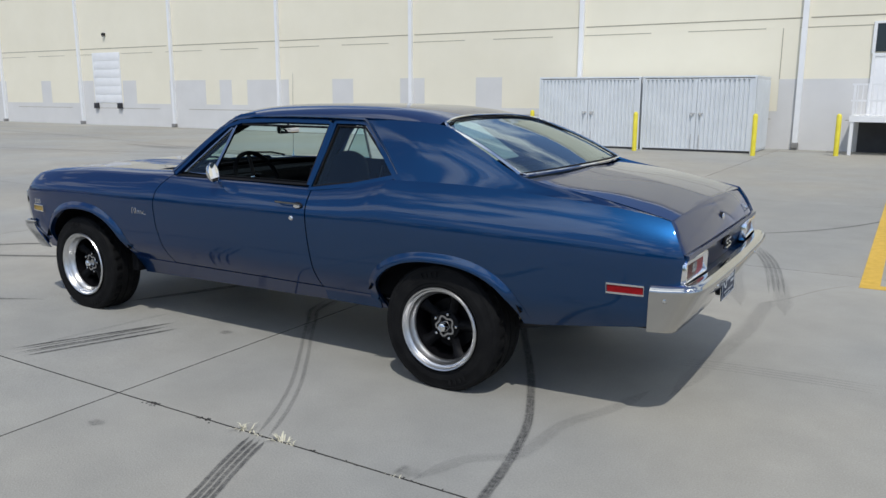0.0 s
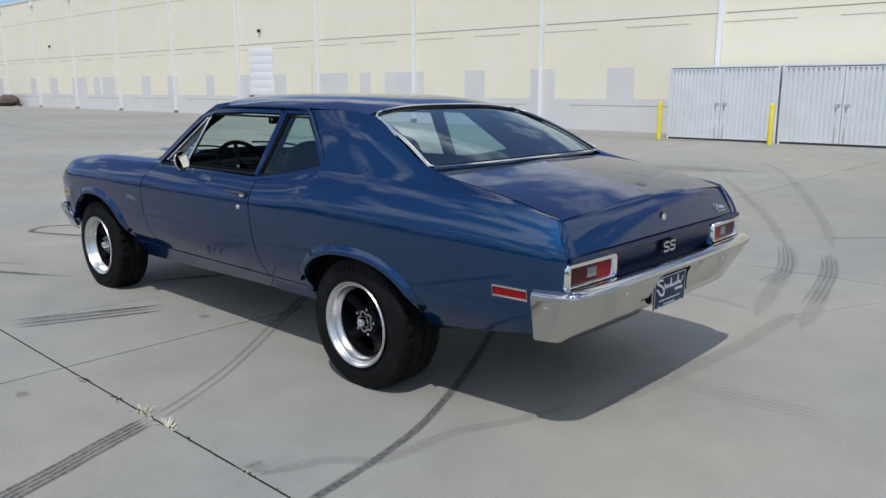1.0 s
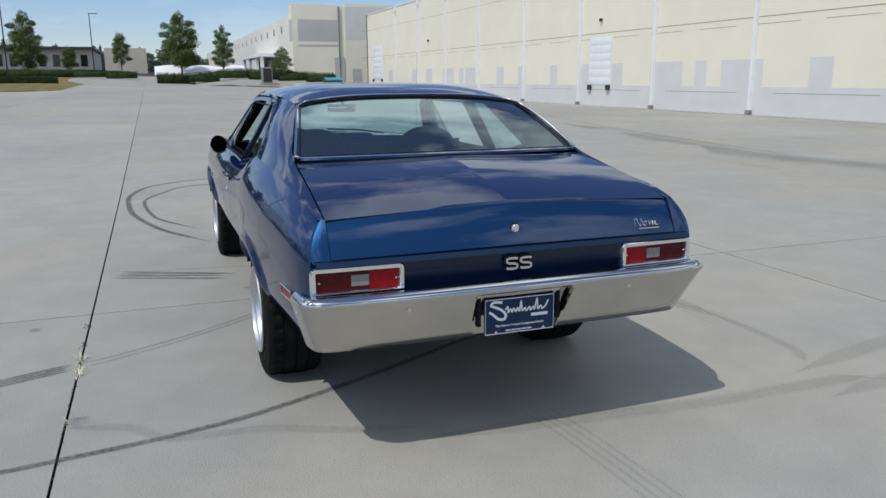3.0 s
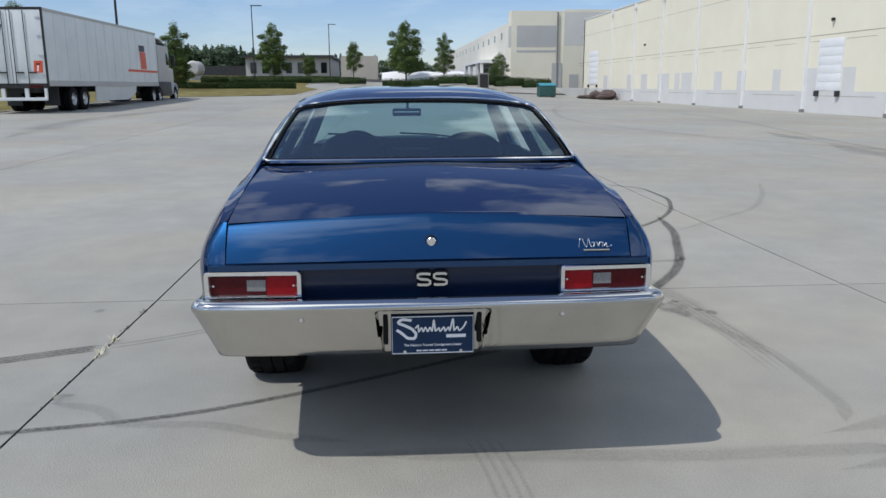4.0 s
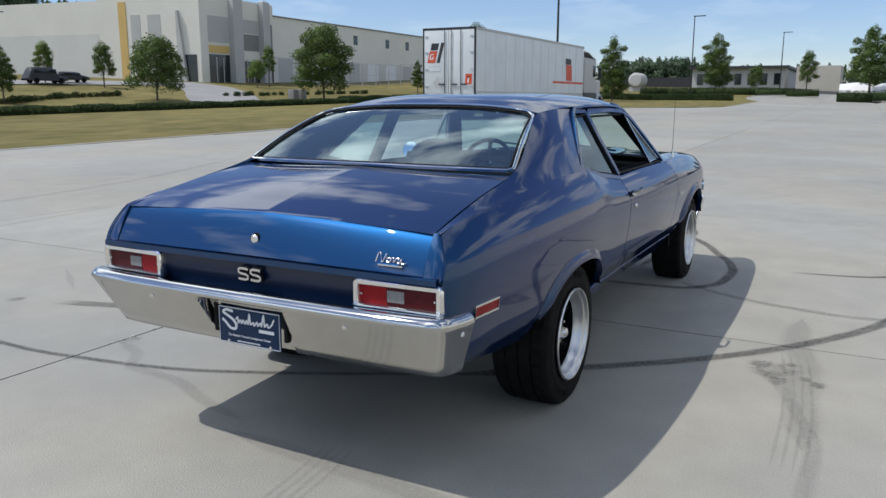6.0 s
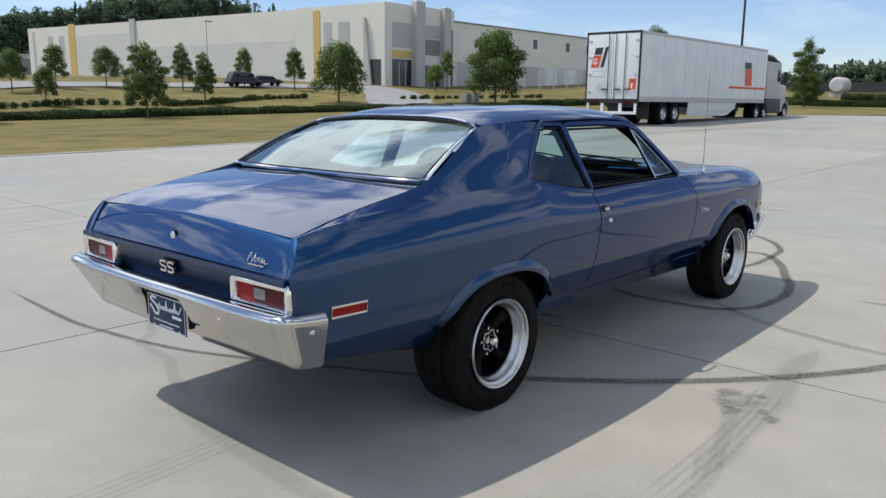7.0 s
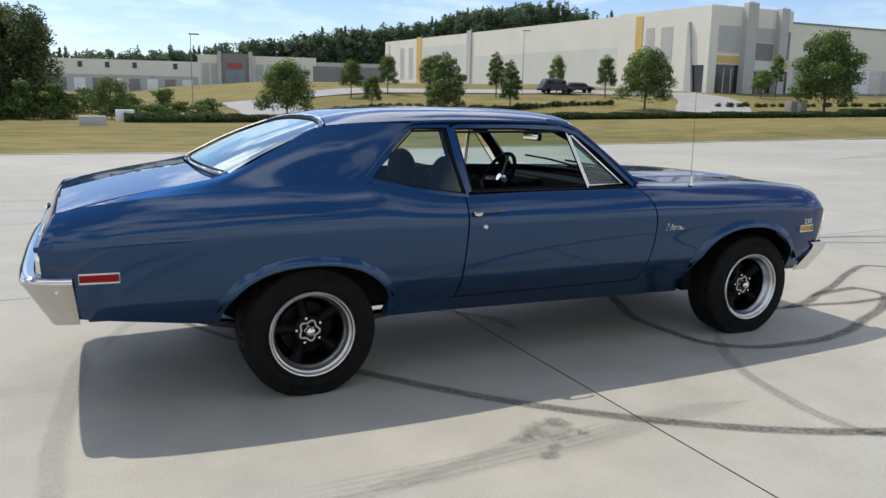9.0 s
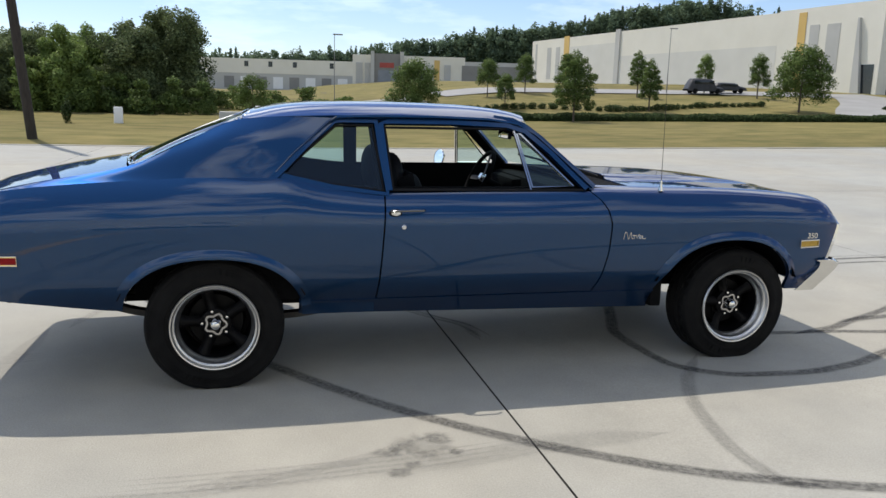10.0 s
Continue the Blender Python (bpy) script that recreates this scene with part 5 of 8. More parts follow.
wave = [(0.075, 0.590), (0.105, 0.594), (0.122, 0.583), (0.098, 0.571), (0.072, 0.556), (0.060, 0.538), (0.068, 0.523), (0.086, 0.524), (0.112, 0.545), (0.128, 0.556)]
part("plate_flourish", swept(flowing(wave), oblong(0.0100, 0.002), (-1, 0, 0)), WHITEPRINT, plate)
rl = [(0.062, 0.560), (0.052, 0.572), (0.050, 0.547), (0.040, 0.562), (0.034, 0.548), (0.026, 0.563), (0.018, 0.548), (0.010, 0.563), (0.003, 0.548), (-0.004, 0.590), (-0.010, 0.549), (-0.022, 0.560), (-0.026, 0.547), (-0.040, 0.563),
      (-0.044, 0.548), (-0.056, 0.562), (-0.060, 0.548), (-0.072, 0.594), (-0.076, 0.549), (-0.088, 0.563), (-0.094, 0.549), (-0.108, 0.560), (-0.120, 0.582)]
part("plate_script", swept(flowing(rl), oblong(0.0055, 0.002), (-1, 0, 0)), WHITEPRINT, plate)
part("plate_bar", boxes((-1.1955, -1.1935, -0.118, -0.048, 0.524, 0.536)), WHITEPRINT, plate)
text_on("The Nation's Trusted Consignment Dealer", plate, Vector((-1.1952, 0, 0.4945)), 0.0118, Vector((0, -1, 0)), Vector((-1, 0, 0)), WHITEPRINT, 0.0004, "slogan")
for z, w in ((0.4775, 0.05),):
    y = -w
    while y < w:
        part("plate_bar", boxes((-1.1955, -1.1935, y, y + 0.019, z - 0.0024, z + 0.0024)), WHITEPRINT, plate)
        y += 0.0225
for y in (-0.1, 0.1):
    sb = bmesh.new()
    lathe(sb, [(0, -0.004), (0.006, -0.003), (0.007, 0.002)], (-1.193, y, 0.474), "X", 10)
    part("plate_screw", tidy(sb), CHROME, plate)


# hood with a raised cowl scoop
def hood(t, v):
    x = lerp(2.205, 3.455 - 0.02 * v * v, t)
    e = z_top(x) + 0.022
    z = e + 0.012 * (1 - v * v) * (1 - 0.5 * t)
    rise = float(np.interp(t, [0, 0.15, 0.45, 0.75, 0.95, 1.0], [0.022, 0.022, 0.020, 0.012, 0.0, 0.0]))
    wide = lerp(0.56, 0.40, t)
    z += rise * (1 - smooth(wide - 0.10, wide, abs(v)))
    if t > 0.9:
        z -= 0.045 * ((t - 0.9) / 0.1) ** 2
    return (x, v * (hood_edge_y(x) - 0.005), z)


hood_part = part("hood", surf(hood, spread(0, 0.9, 14) + [0.93, 0.96, 0.98, 1.0], spread(-1, 1, 44), (0, 0, 1), 0.012, 1), [BLUE, INNER], car, "blue hood with a raised cowl scoop")
part("scoop_mouth", boxes((2.20, 2.215, -0.34, 0.34, 0.975, 1.005)), INNER, hood_part)

# nose: grille, headlamps, front bumper
part("grille", boxes((3.38, 3.40, -0.50, 0.50, 0.60, 0.80), *[(3.40, 3.41, -0.5, 0.5, 0.62 + 0.024 * k, 0.628 + 0.024 * k) for k in range(7)]), INNER, car, "black bar grille")
part("nose_panel", boxes((3.30, 3.37, -0.72, 0.72, 0.45, 0.84)), BLUE, car)
part("header_panel", surf(lambda u, v: (lerp(3.485 - 0.02 * u * u, 3.44, v), 0.69 * u, lerp(0.855, 0.79, v)), spread(-1, 1, 10), spread(0, 1, 4), (1, 0, 0), 0.02), BLUE, car)
for s in (1, -1):
    hb = bmesh.new()
    lathe(hb, [(0.085, 0.0), (0.105, 0.02), (0.105, 0.03), (0.09, 0.035)], (3.375, s * 0.615, 0.705), "X", 28)
    lamp = part("headlamp", tidy(hb), CHROME, car, "round headlamp in a chrome bezel")
    hb = bmesh.new()
    lathe(hb, [(0.0, 0.035), (0.045, 0.030), (0.088, 0.012)], (3.375, s * 0.615, 0.705), "X", 24)
    part("headlamp_lens", tidy(hb), CLEARLENS, lamp)
    part("nose_edge_trim", swept([(nose_x(z) + 0.008, s * (side_y(nose_x(z), z) - 0.014), z) for z in (0.80, 0.76, 0.72, 0.67, 0.62, 0.565)], oblong(0.022, 0.026), (0, s, 0)), CHROME, car)


def front_bumper(s, v):
    q, sg = abs(s), (1 if s >= 0 else -1)
    if q < 0.8:
        y, x = q / 0.8 * 0.70, 3.580 - 0.035 * (q / 0.8) ** 2
    else:
        a = (q - 0.8) / 0.2
        y, x = 0.70 + 0.125 * math.sin(min(1, a / 0.35) * math.pi / 2), 3.545 - 0.160 * clamp((a - 0.10) / 0.90)
    dx = float(np.interp(v, [0, 0.12, 0.25, 0.4, 1], [-0.035, -0.004, -0.004, -0.02, -0.135]))
    z = lerp(0.578, 0.384, v) - 0.01 * (v < 0.05)
    return (x + dx, sg * (y - 0.03 * v), z)


part("front_bumper", surf(front_bumper, spread(-1, 1, 80), spread(0, 1, 8), (1, 0, 0), 0.006), CHROME, car, "chrome front bumper", sharp=50)

# chrome mirror on the driver's door, turned outwards
def mirror_shape(prof, mat, nm, parent, lab=""):
    bm = bmesh.new()
    lathe(bm, prof, (0, 0, 0), "X", 28)
    tidy(bm)
    bmesh.ops.transform(bm, matrix=pose(1.490, 0.875, 1.010, 0, 9, 20), verts=bm.verts)
    return part(nm, bm, mat, parent, lab)


mir = mirror_shape([(0.0, 0.030), (0.03, 0.028), (0.052, 0.016), (0.060, 0.0), (0.058, -0.006)], CHROME, "wing_mirror", car, "round chrome wing mirror")
mirror_shape([(0.0, -0.0050), (0.030, -0.0046), (0.058, -0.0040)], MIRROR, "mirror_glass", mir)
part("mirror_stem", swept([(1.50, 0.80, 0.955), (1.505, 0.84, 0.965), (1.495, 0.880, 0.985)], oblong(0.022, 0.014)), CHROME, mir)
# aerial on the other fender
ab = bmesh.new()
rod(ab, (2.35, -0.765, 0.965), (2.35, -0.765, 0.985), 0.016, 0.012)
rod(ab, (2.35, -0.765, 0.985), (2.35, -0.765, 1.02), 0.008, 0.005)
aer = part("aerial_base", ab, CHROME, car)
part("aerial_mast", rods(((2.35, -0.765, 1.02), (2.335, -0.770, 1.62), 0.0017, 0.0009), seg=6), STEELDARK, aer, "thin whip aerial")


# wheels
def tyre_wave(rows):
    """Tread notches cut across the shoulder blocks."""
    def f(i, k):
        return -0.009 if (i in rows and k % 5 < 2) else 0.0
    return f


def wheel(x, y, s, width, r=0.328, z=0.318, dish=0.058):
    """Five-spoke black wheel set deep in a polished lip; s points outwards."""
    hw = width / 2
    yc = y - s * hw
    prof = [(0.205, -0.88), (0.215, -0.97), (0.245, -1.0), (0.285, -0.985), (0.312, -0.93), (0.324, -0.80), (0.3265, -0.68), (0.3265, -0.46), (0.319, -0.45), (0.319, -0.40), (0.328, -0.39), (0.328, -0.03), (0.320, -0.02),
            (0.320, 0.02), (0.328, 0.03), (0.328, 0.39), (0.319, 0.40), (0.319, 0.45), (0.3265, 0.46), (0.3265, 0.68), (0.324, 0.80), (0.312, 0.93), (0.298, 0.965), (0.296, 0.955), (0.262, 0.985), (0.260, 0.995), (0.245, 1.0), (0.232, 0.985), (0.230, 0.965), (0.215, 0.95), (0.205, 0.88)]
    prof = [(p * r / 0.328, q * hw) for p, q in prof]
    if s < 0:
        prof = [(p, -q) for p, q in reversed(prof)]
    shoulder = [i for i, (p, q) in enumerate(prof) if 0.44 * hw < abs(q) < 0.70 * hw and p > 0.318 * r / 0.328 + 0.002]
    bm = bmesh.new()
    lathe(bm, prof, (x, yc, z), "Y", 160, closed=False, wave=tyre_wave(shoulder))
    for v in bm.verts:
        if v.co.z < 0.004:
            v.co.z = 0.004
    bmesh.ops.recalc_face_normals(bm, faces=bm.faces)
    yi = y - s * dish
    hub = bmesh.new()
    lathe(hub, [(0.0, s * -0.02), (0.13, s * -0.02), (0.14, s * -0.05), (0.14, s * -0.09), (0.0, s * -0.09)], (x, yi - s * 0.06, z), "Y", 28)
    w = part("wheel", tidy(hub), BLACKWHEEL, car, "five-spoke black alloy wheel with a polished lip")
    part("tyre", bm, RUBBER, w, "worn black tyre", sharp=30)
    # unreadable raised writing on the sidewall, as short plain bars
    for a_mid, count in ((250, 4), (80, 4)):
        for k in range(count):
            a = math.radians(a_mid + (k - count / 2) * 6.0)
            rr = 0.262 * r / 0.328
            m = Matrix.Translation((x + rr * math.cos(a), y - s * 0.001, z + rr * math.sin(a))) @ Matrix.Rotation(-a, 4, "Y")
            lett = bmesh.new()
            box(lett, -0.007, 0.022, -0.0025, 0.0025, -0.008, 0.008, m=m)
            part("sidewall_mark", lett, RUBBER, w)
    rim = bmesh.new()
    lip = [(0.214, -0.006), (0.221, -0.008), (0.223, 0.001), (0.219, 0.007), (0.213, 0.005), (0.209, -0.004), (0.205, -0.010), (0.199, -0.012), (0.1955, -0.016), (0.1935, -0.024), (0.189, -0.036), (0.183, -0.046), (0.179, -0.052), (0.177, -0.062)]
    lip = [(p * 0.955, q) for p, q in lip]
    lathe(rim, [(p, s * q) for p, q in lip], (x, y + s * 0.004, z), "Y", 80)
    bmesh.ops.recalc_face_normals(rim, faces=rim.faces)
    part("rim_lip", rim, ALLOY, w, "polished deep-dish rim lip")
    barrel = bmesh.new()
    lathe(barrel, [(0.169, s * -0.055), (0.167, s * -0.12), (0.163, s * -0.21), (0.0, s * -0.21)], (x, y, z), "Y", 40)
    bmesh.ops.recalc_face_normals(barrel, faces=barrel.faces)
    part("rim_barrel", barrel, BLACKWHEEL, w)
    for k in range(5):
        a0 = math.radians(90 + 72 * k + 14)
        ra, ta = Vector((math.cos(a0), 0, math.sin(a0))), Vector((-math.sin(a0), 0, math.cos(a0)))

        def sp(u, v):
            rr = lerp(0.040, 0.172, u)
            half = lerp(0.032, 0.021, u) + 0.020 * u ** 5
            out = -0.012 - 0.012 * smooth(0, 0.4, u) + 0.014 * smooth(0.5, 1.0, u)
            cross = math.cos(v * math.pi / 2)
            return Vector((x, yi, z)) + ra * rr + ta * (half * v) + Vector((0, s * (out - 0.016 * (1 - cross) * 1.4), 0))
        part("spoke", surf(sp, spread(0, 1, 8), spread(-1, 1, 6), (0, s, 0), 0.014), BLACKWHEEL, w)
    cb = bmesh.new()
    lathe(cb, [(0.076, s * -0.045), (0.072, s * -0.022), (0.060, s * -0.014), (0.030, s * -0.012)], (x, yi, z), "Y", 30)
    part("wheel_centre", tidy(cb), BLACKWHEEL, w)
    sb = bmesh.new()
    star = []
    for k in range(60):
        a0 = 2 * math.pi * k / 60
        rr = 0.046 + 0.0065 * math.cos(5 * (a0 - math.radians(90 + 14 + 36)))
        star.append((x + rr * math.cos(a0), yi + s * -0.007, z + rr * math.sin(a0)))
    sweep(sb, star, oblong(0.010, 0.007), (0, 1, 0), closed=True)
    bmesh.ops.recalc_face_normals(sb, faces=sb.faces)
    part("star_ring", sb, DARKCHROME, w, "bright star-shaped ring")
    cp = bmesh.new()
    lathe(cp, [(0.0, s * 0.036), (0.010, s * 0.0345), (0.020, s * 0.029), (0.026, s * 0.014), (0.0275, s * 0.003), (0.031, s * -0.002), (0.032, s * -0.014)], (x, yi, z), "Y", 24)
    part("hub_cap", tidy(cp), CHROME, w, "chrome hub cap")
    for k in range(5):
        a0 = math.radians(90 + 72 * k + 14)
        nb = bmesh.new()
        lathe(nb, [(0.0, s * 0.016), (0.007, s * 0.013), (0.0095, s * 0.002), (0.010, s * -0.03)], (x + 0.064 * math.cos(a0), yi + s * -0.014, z + 0.064 * math.sin(a0)), "Y", 6)
        part("lug_nut", tidy(nb), CHROME, w)


for s in (1, -1):
    wheel(-0.004, s * 0.850, s, 0.268, r=0.331, z=0.315)
    wheel(2.842, s * 0.830, s, 0.225, r=0.328, z=0.314)
    # dark wheel housings
    for a, xw in ((ARCH_R, 0.0), (ARCH_F, 2.77)):
        def wh(u, v):
            th = lerp(0.32, math.pi - 0.32, u)
            return (a[0] - (a[1] + 0.03) * math.cos(th), s * lerp(0.845, 0.50, v), a[2] + 0.02 + (a[3] + 0.01) * math.sin(th))
        part("wheel_housing", surf(wh, spread(0, 1, 20), [0, 0.5, 1], (0, 0, -1), 0.004), INNER, car)
        part("wheel_housing", boxes((a[0] - 0.40, a[0] + 0.40, min(s * 0.49, s * 0.505), max(s * 0.49, s * 0.505), 0.40, 0.72)), INNER, car)

# underbody
part("floor_pan", boxes((-0.45, 3.25, -0.50, 0.50, 0.37, 0.40), (0.46, 2.28, -0.70, 0.70, 0.365, 0.385), (-1.10, -0.46, -0.74, 0.74, 0.50, 0.52)), INNER, car)
part("rear_axle", rods(((0, -0.7, 0.318), (0, 0.7, 0.318), 0.045), ((-0.12, 0, 0.318), (0.14, 0, 0.318), 0.13, 0.09), seg=14), STEELDARK, car)
part("fuel_tank", boxes((-0.95, -0.5, -0.42, 0.35, 0.42, 0.50), bevel=0.03), STEELDARK, car)
for s in (1, -1):
    part("leaf_spring", swept([(-0.72, s * 0.53, 0.42), (-0.4, s * 0.54, 0.33), (0, s * 0.55, 0.26), (0.4, s * 0.55, 0.29), (0.72, s * 0.55, 0.335)], oblong(0.06, 0.03)), STEELDARK, car)
    part("exhaust_pipe", swept([(1.6, s * 0.30, 0.33), (0.7, s * 0.34, 0.31), (0.3, s * 0.40, 0.36), (-0.2, s * 0.40, 0.42), (-0.5, s * 0.46, 0.38), (-0.98, s * 0.56, 0.425)], ring_profile(0.028, 10)), STEELDARK, car)
    part("front_suspension", rods(((2.819, s * 0.35, 0.30), (2.819, s * 0.70, 0.27), 0.035), ((2.80, s * 0.42, 0.42), (2.82, s * 0.45, 0.72), 0.05), seg=10), STEELDARK, car)

# cabin
part("dashboard", boxes((1.86, 2.06, -0.72, 0.72, 0.72, 0.950), bevel=0.03), INNER, car, "black dashboard")
part("dash_cowl", boxes((1.80, 1.92, 0.14, 0.62, 0.82, 0.935), bevel=0.025), INNER, car)
part("firewall", boxes((2.05, 2.08, -0.72, 0.72, 0.38, 0.97)), INNER, car)
part("carpet", boxes((0.25, 2.05, -0.72, 0.72, 0.39, 0.42)), INNER, car)
part("parcel_shelf", boxes((-0.46, 0.12, -0.70, 0.70, 0.985, 1.01), (-0.40, -0.37, -0.68, 0.68, 0.5, 1.0)), VINYL, car)
for s in (1, -1):
    part("inner_door_panel", surf(lambda u, v: (lerp(0.14, 1.95, u), s * (0.745 - 0.02 * math.sin(v * 3)), lerp(0.42, 0.985 + 0.04 * max(0, 1 - u * 3), v)), spread(0, 1, 8), spread(0, 1, 6), (0, -s, 0), 0.02), INNER, car)
    part("armrest", boxes((0.95, 1.45, min(s * 0.70, s * 0.76), max(s * 0.70, s * 0.76), 0.66, 0.70), bevel=0.012), VINYL, car)


def seat_shell(w, d, h, tilt, at, parent, name, rolls=5):
    """A padded seat part with stitched rolls."""
    def f(u, v):
        edge = (1 - abs(u) ** 6) * (1 - abs(2 * v - 1) ** 8)
        z = d * (0.55 + 0.45 * edge) + 0.006 * math.cos(u * math.pi * rolls) * edge
        return Vector((z, u * w / 2, v * h))
    bm = surf(f, spread(-1, 1, 24), spread(0, 1, 12), (1, 0, 0), d * 0.8)
    bmesh.ops.transform(bm, matrix=pose(*at, 0, tilt, 0), verts=bm.verts)
    return part(name, bm, VINYL, parent)


for s in (1, -1):
    seat = part("front_seat", boxes((1.10, 1.58, s * 0.36 - 0.24, s * 0.36 + 0.24, 0.42, 0.62), bevel=0.05), VINYL, car, "black vinyl bucket seat")
    seat_shell(0.50, 0.11, 0.46, -14, (1.05, s * 0.36, 0.58), seat, "seat_back")
    hb = bmesh.new()
    r_ = bmesh.ops.create_uvsphere(hb, u_segments=20, v_segments=12, radius=1.0)
    for v in hb.verts:
        v.co = Vector((0.925 + v.co.x * 0.065, s * 0.36 + v.co.y * 0.195, 0.985 + (abs(v.co.z) ** 0.85 * (1 if v.co.z > 0 else -1)) * 0.145))
    part("headrest", hb, VINYL, seat)
bench = part("rear_bench", boxes((0.20, 0.68, -0.64, 0.64, 0.44, 0.66), bevel=0.05), VINYL, car, "black vinyl rear bench")
seat_shell(1.28, 0.12, 0.44, -16, (0.20, 0, 0.60), bench, "bench_back", 9)

# steering wheel, mirror, speaker grille
st = bmesh.new()
ax = Vector((-0.88, 0, 0.47)).normalized()
e1, e2 = Vector((0, 1, 0)), ax.cross(Vector((0, 1, 0)))
cw = Vector((1.645, 0.36, 0.930))
sweep(st, [cw + (e1 * math.cos(t) + e2 * math.sin(t)) * 0.175 for t in spread(0, 2 * math.pi, 40)[:-1]], ring_profile(0.014, 8), ax, closed=True)
bmesh.ops.recalc_face_normals(st, faces=st.faces)
wheel_rim = part("steering_wheel", st, INNER, car, "black three-spoke steering wheel")
for t in (0.15, 2.99, 4.71):
    part("spoke", swept([cw - ax * 0.03, cw + (e1 * math.cos(t) + e2 * math.sin(t)) * 0.168], oblong(0.03, 0.005), ax), STEELDARK, wheel_rim)
hb = bmesh.new()
rod(hb, cw - ax * 0.045, cw - ax * 0.005, 0.032, 0.026, seg=16)
part("horn_button", hb, CHROME, wheel_rim)
part("steering_column", rods((cw - ax * 0.04, cw - ax * 0.35, 0.022, 0.03), seg=12), INNER, wheel_rim)
ivm = part("rear_view_mirror", boxes((1.685, 1.71, -0.095, 0.105, 1.195, 1.248), bevel=0.012), GASKET, car, "interior mirror in a black frame")
part("mirror_glass", boxes((1.6825, 1.686, -0.088, 0.098, 1.202, 1.241), bevel=0.0015), MIRROR, ivm)
part("mirror_stalk", rods(((1.705, 0, 1.24), (1.69, 0, 1.335), 0.008), seg=8), GASKET, car)
part("sun_visor", boxes((1.36, 1.58, 0.12, 0.52, 1.318, 1.33), (1.36, 1.58, -0.52, -0.12, 1.318, 1.33), bevel=0.004), VINYL, car)


# ---- near warehouse along y = -20 ----
def panel(parent, name, mat, x0, x1, z0, z1, y, d=0.008):
    return part(name, boxes((x0, x1, y, y + d, z0, z1)), mat, parent)


def warehouse_near():
    wy, top = -20.0, 7.75
    b = thing("warehouse", "long cream tilt-up warehouse with grey painted base", "warehouse")
    part("wall", boxes((-16, 76.3, wy - 0.3, wy, -0.3, top), (76.0, 76.3, wy - 30, wy, -0.3, top), (-16, -15.7, wy - 30, wy, -0.3, top)), CREAM, b)
    part("roof", boxes((-15.7, 76.0, wy - 30, wy - 0.3, top - 0.3, top - 0.15)), MIDGREY, b)
    part("parapet_cap", boxes((-16, 76.4, wy - 0.36, wy + 0.05, top, top + 0.08)), WHITEPAINT, b)
    panel(b, "painted_base", GREYPAINT, 1.5, 76.3, -0.1, 1.06, wy)
    panel(b, "painted_base", GREYPAINT, -16, 1.5, -0.1, 1.95, wy)
    for x0, x1 in ((10.2, 11.2), (13.3, 14.35), (16.5, 17.5), (19.72, 22.0), (22.9, 23.6), (24.45, 26.72), (29.0, 29.95), (32.1, 33.3), (35.5, 36.3), (39.4, 40.5),
                   (42.6, 43.7), (47.3, 49.1), (49.5, 50.4), (51.5, 53.8), (56.3, 57.7), (60.3, 61.4), (67.3, 68.6)):
        panel(b, "painted_panel", GREYPAINT, x0, x1, 1.06, 2.08 + 0.003 * max(0, x0 - 20), wy)
    # cast reveals as raised strips, the grooves' shade put into their darker cream
    for k in range(14):
        x0 = -12 + 6.45 * k
        panel(b, "reveal_line", REVEAL, x0 + 0.08, x0 + 6.37, 3.57, 3.60, wy, 0.005)
        for a, c in ((0.35, 2.5), (3.6, 5.9)):
            panel(b, "reveal_line", REVEAL, x0 + a + 0.7, x0 + c + 0.7, 3.32, 3.338, wy, 0.005)
        panel(b, "reveal_line", REVEAL, x0 + 0.75, x0 + 5.3, 0.83, 0.85, wy + 0.008, 0.004)
        panel(b, "reveal_line", REVEAL, x0 + 0.08, x0 + 6.37, 6.2, 6.22, wy, 0.005)
    panel(b, "reveal_line", REVEAL, 1.49, 1.51, 1.95, 3.33, wy, 0.005)
    for k, x in enumerate((-5.5, 0.95, 7.4, 13.85, 20.2, 26.45, 33.0, 39.6, 46.5, 53.1, 59.6, 66.1)):
        bm = bmesh.new()
        box(bm, x - 0.07, x + 0.07, wy + 0.005, wy + 0.12, 0.2, top + 0.02)
        sp = part("downspout", bm, WHITEPAINT, b, "white square downspout")
        part("shoe", boxes((x - 0.09, x + 0.09, wy + 0.01, wy + 0.20, 0.04, 0.2), bevel=0.02), DARKGREY, sp)
        part("hopper", boxes((x - 0.16, x + 0.16, wy + 0.005, wy + 0.2, top - 0.45, top - 0.15), bevel=0.02), WHITEPAINT, sp)
    return b


REVEAL = material("wall_reveal_shadow_joint", (0.30, 0.275, 0.21), (0.36, 0.33, 0.25), scale=2, rough=0.9)
near_house = warehouse_near()


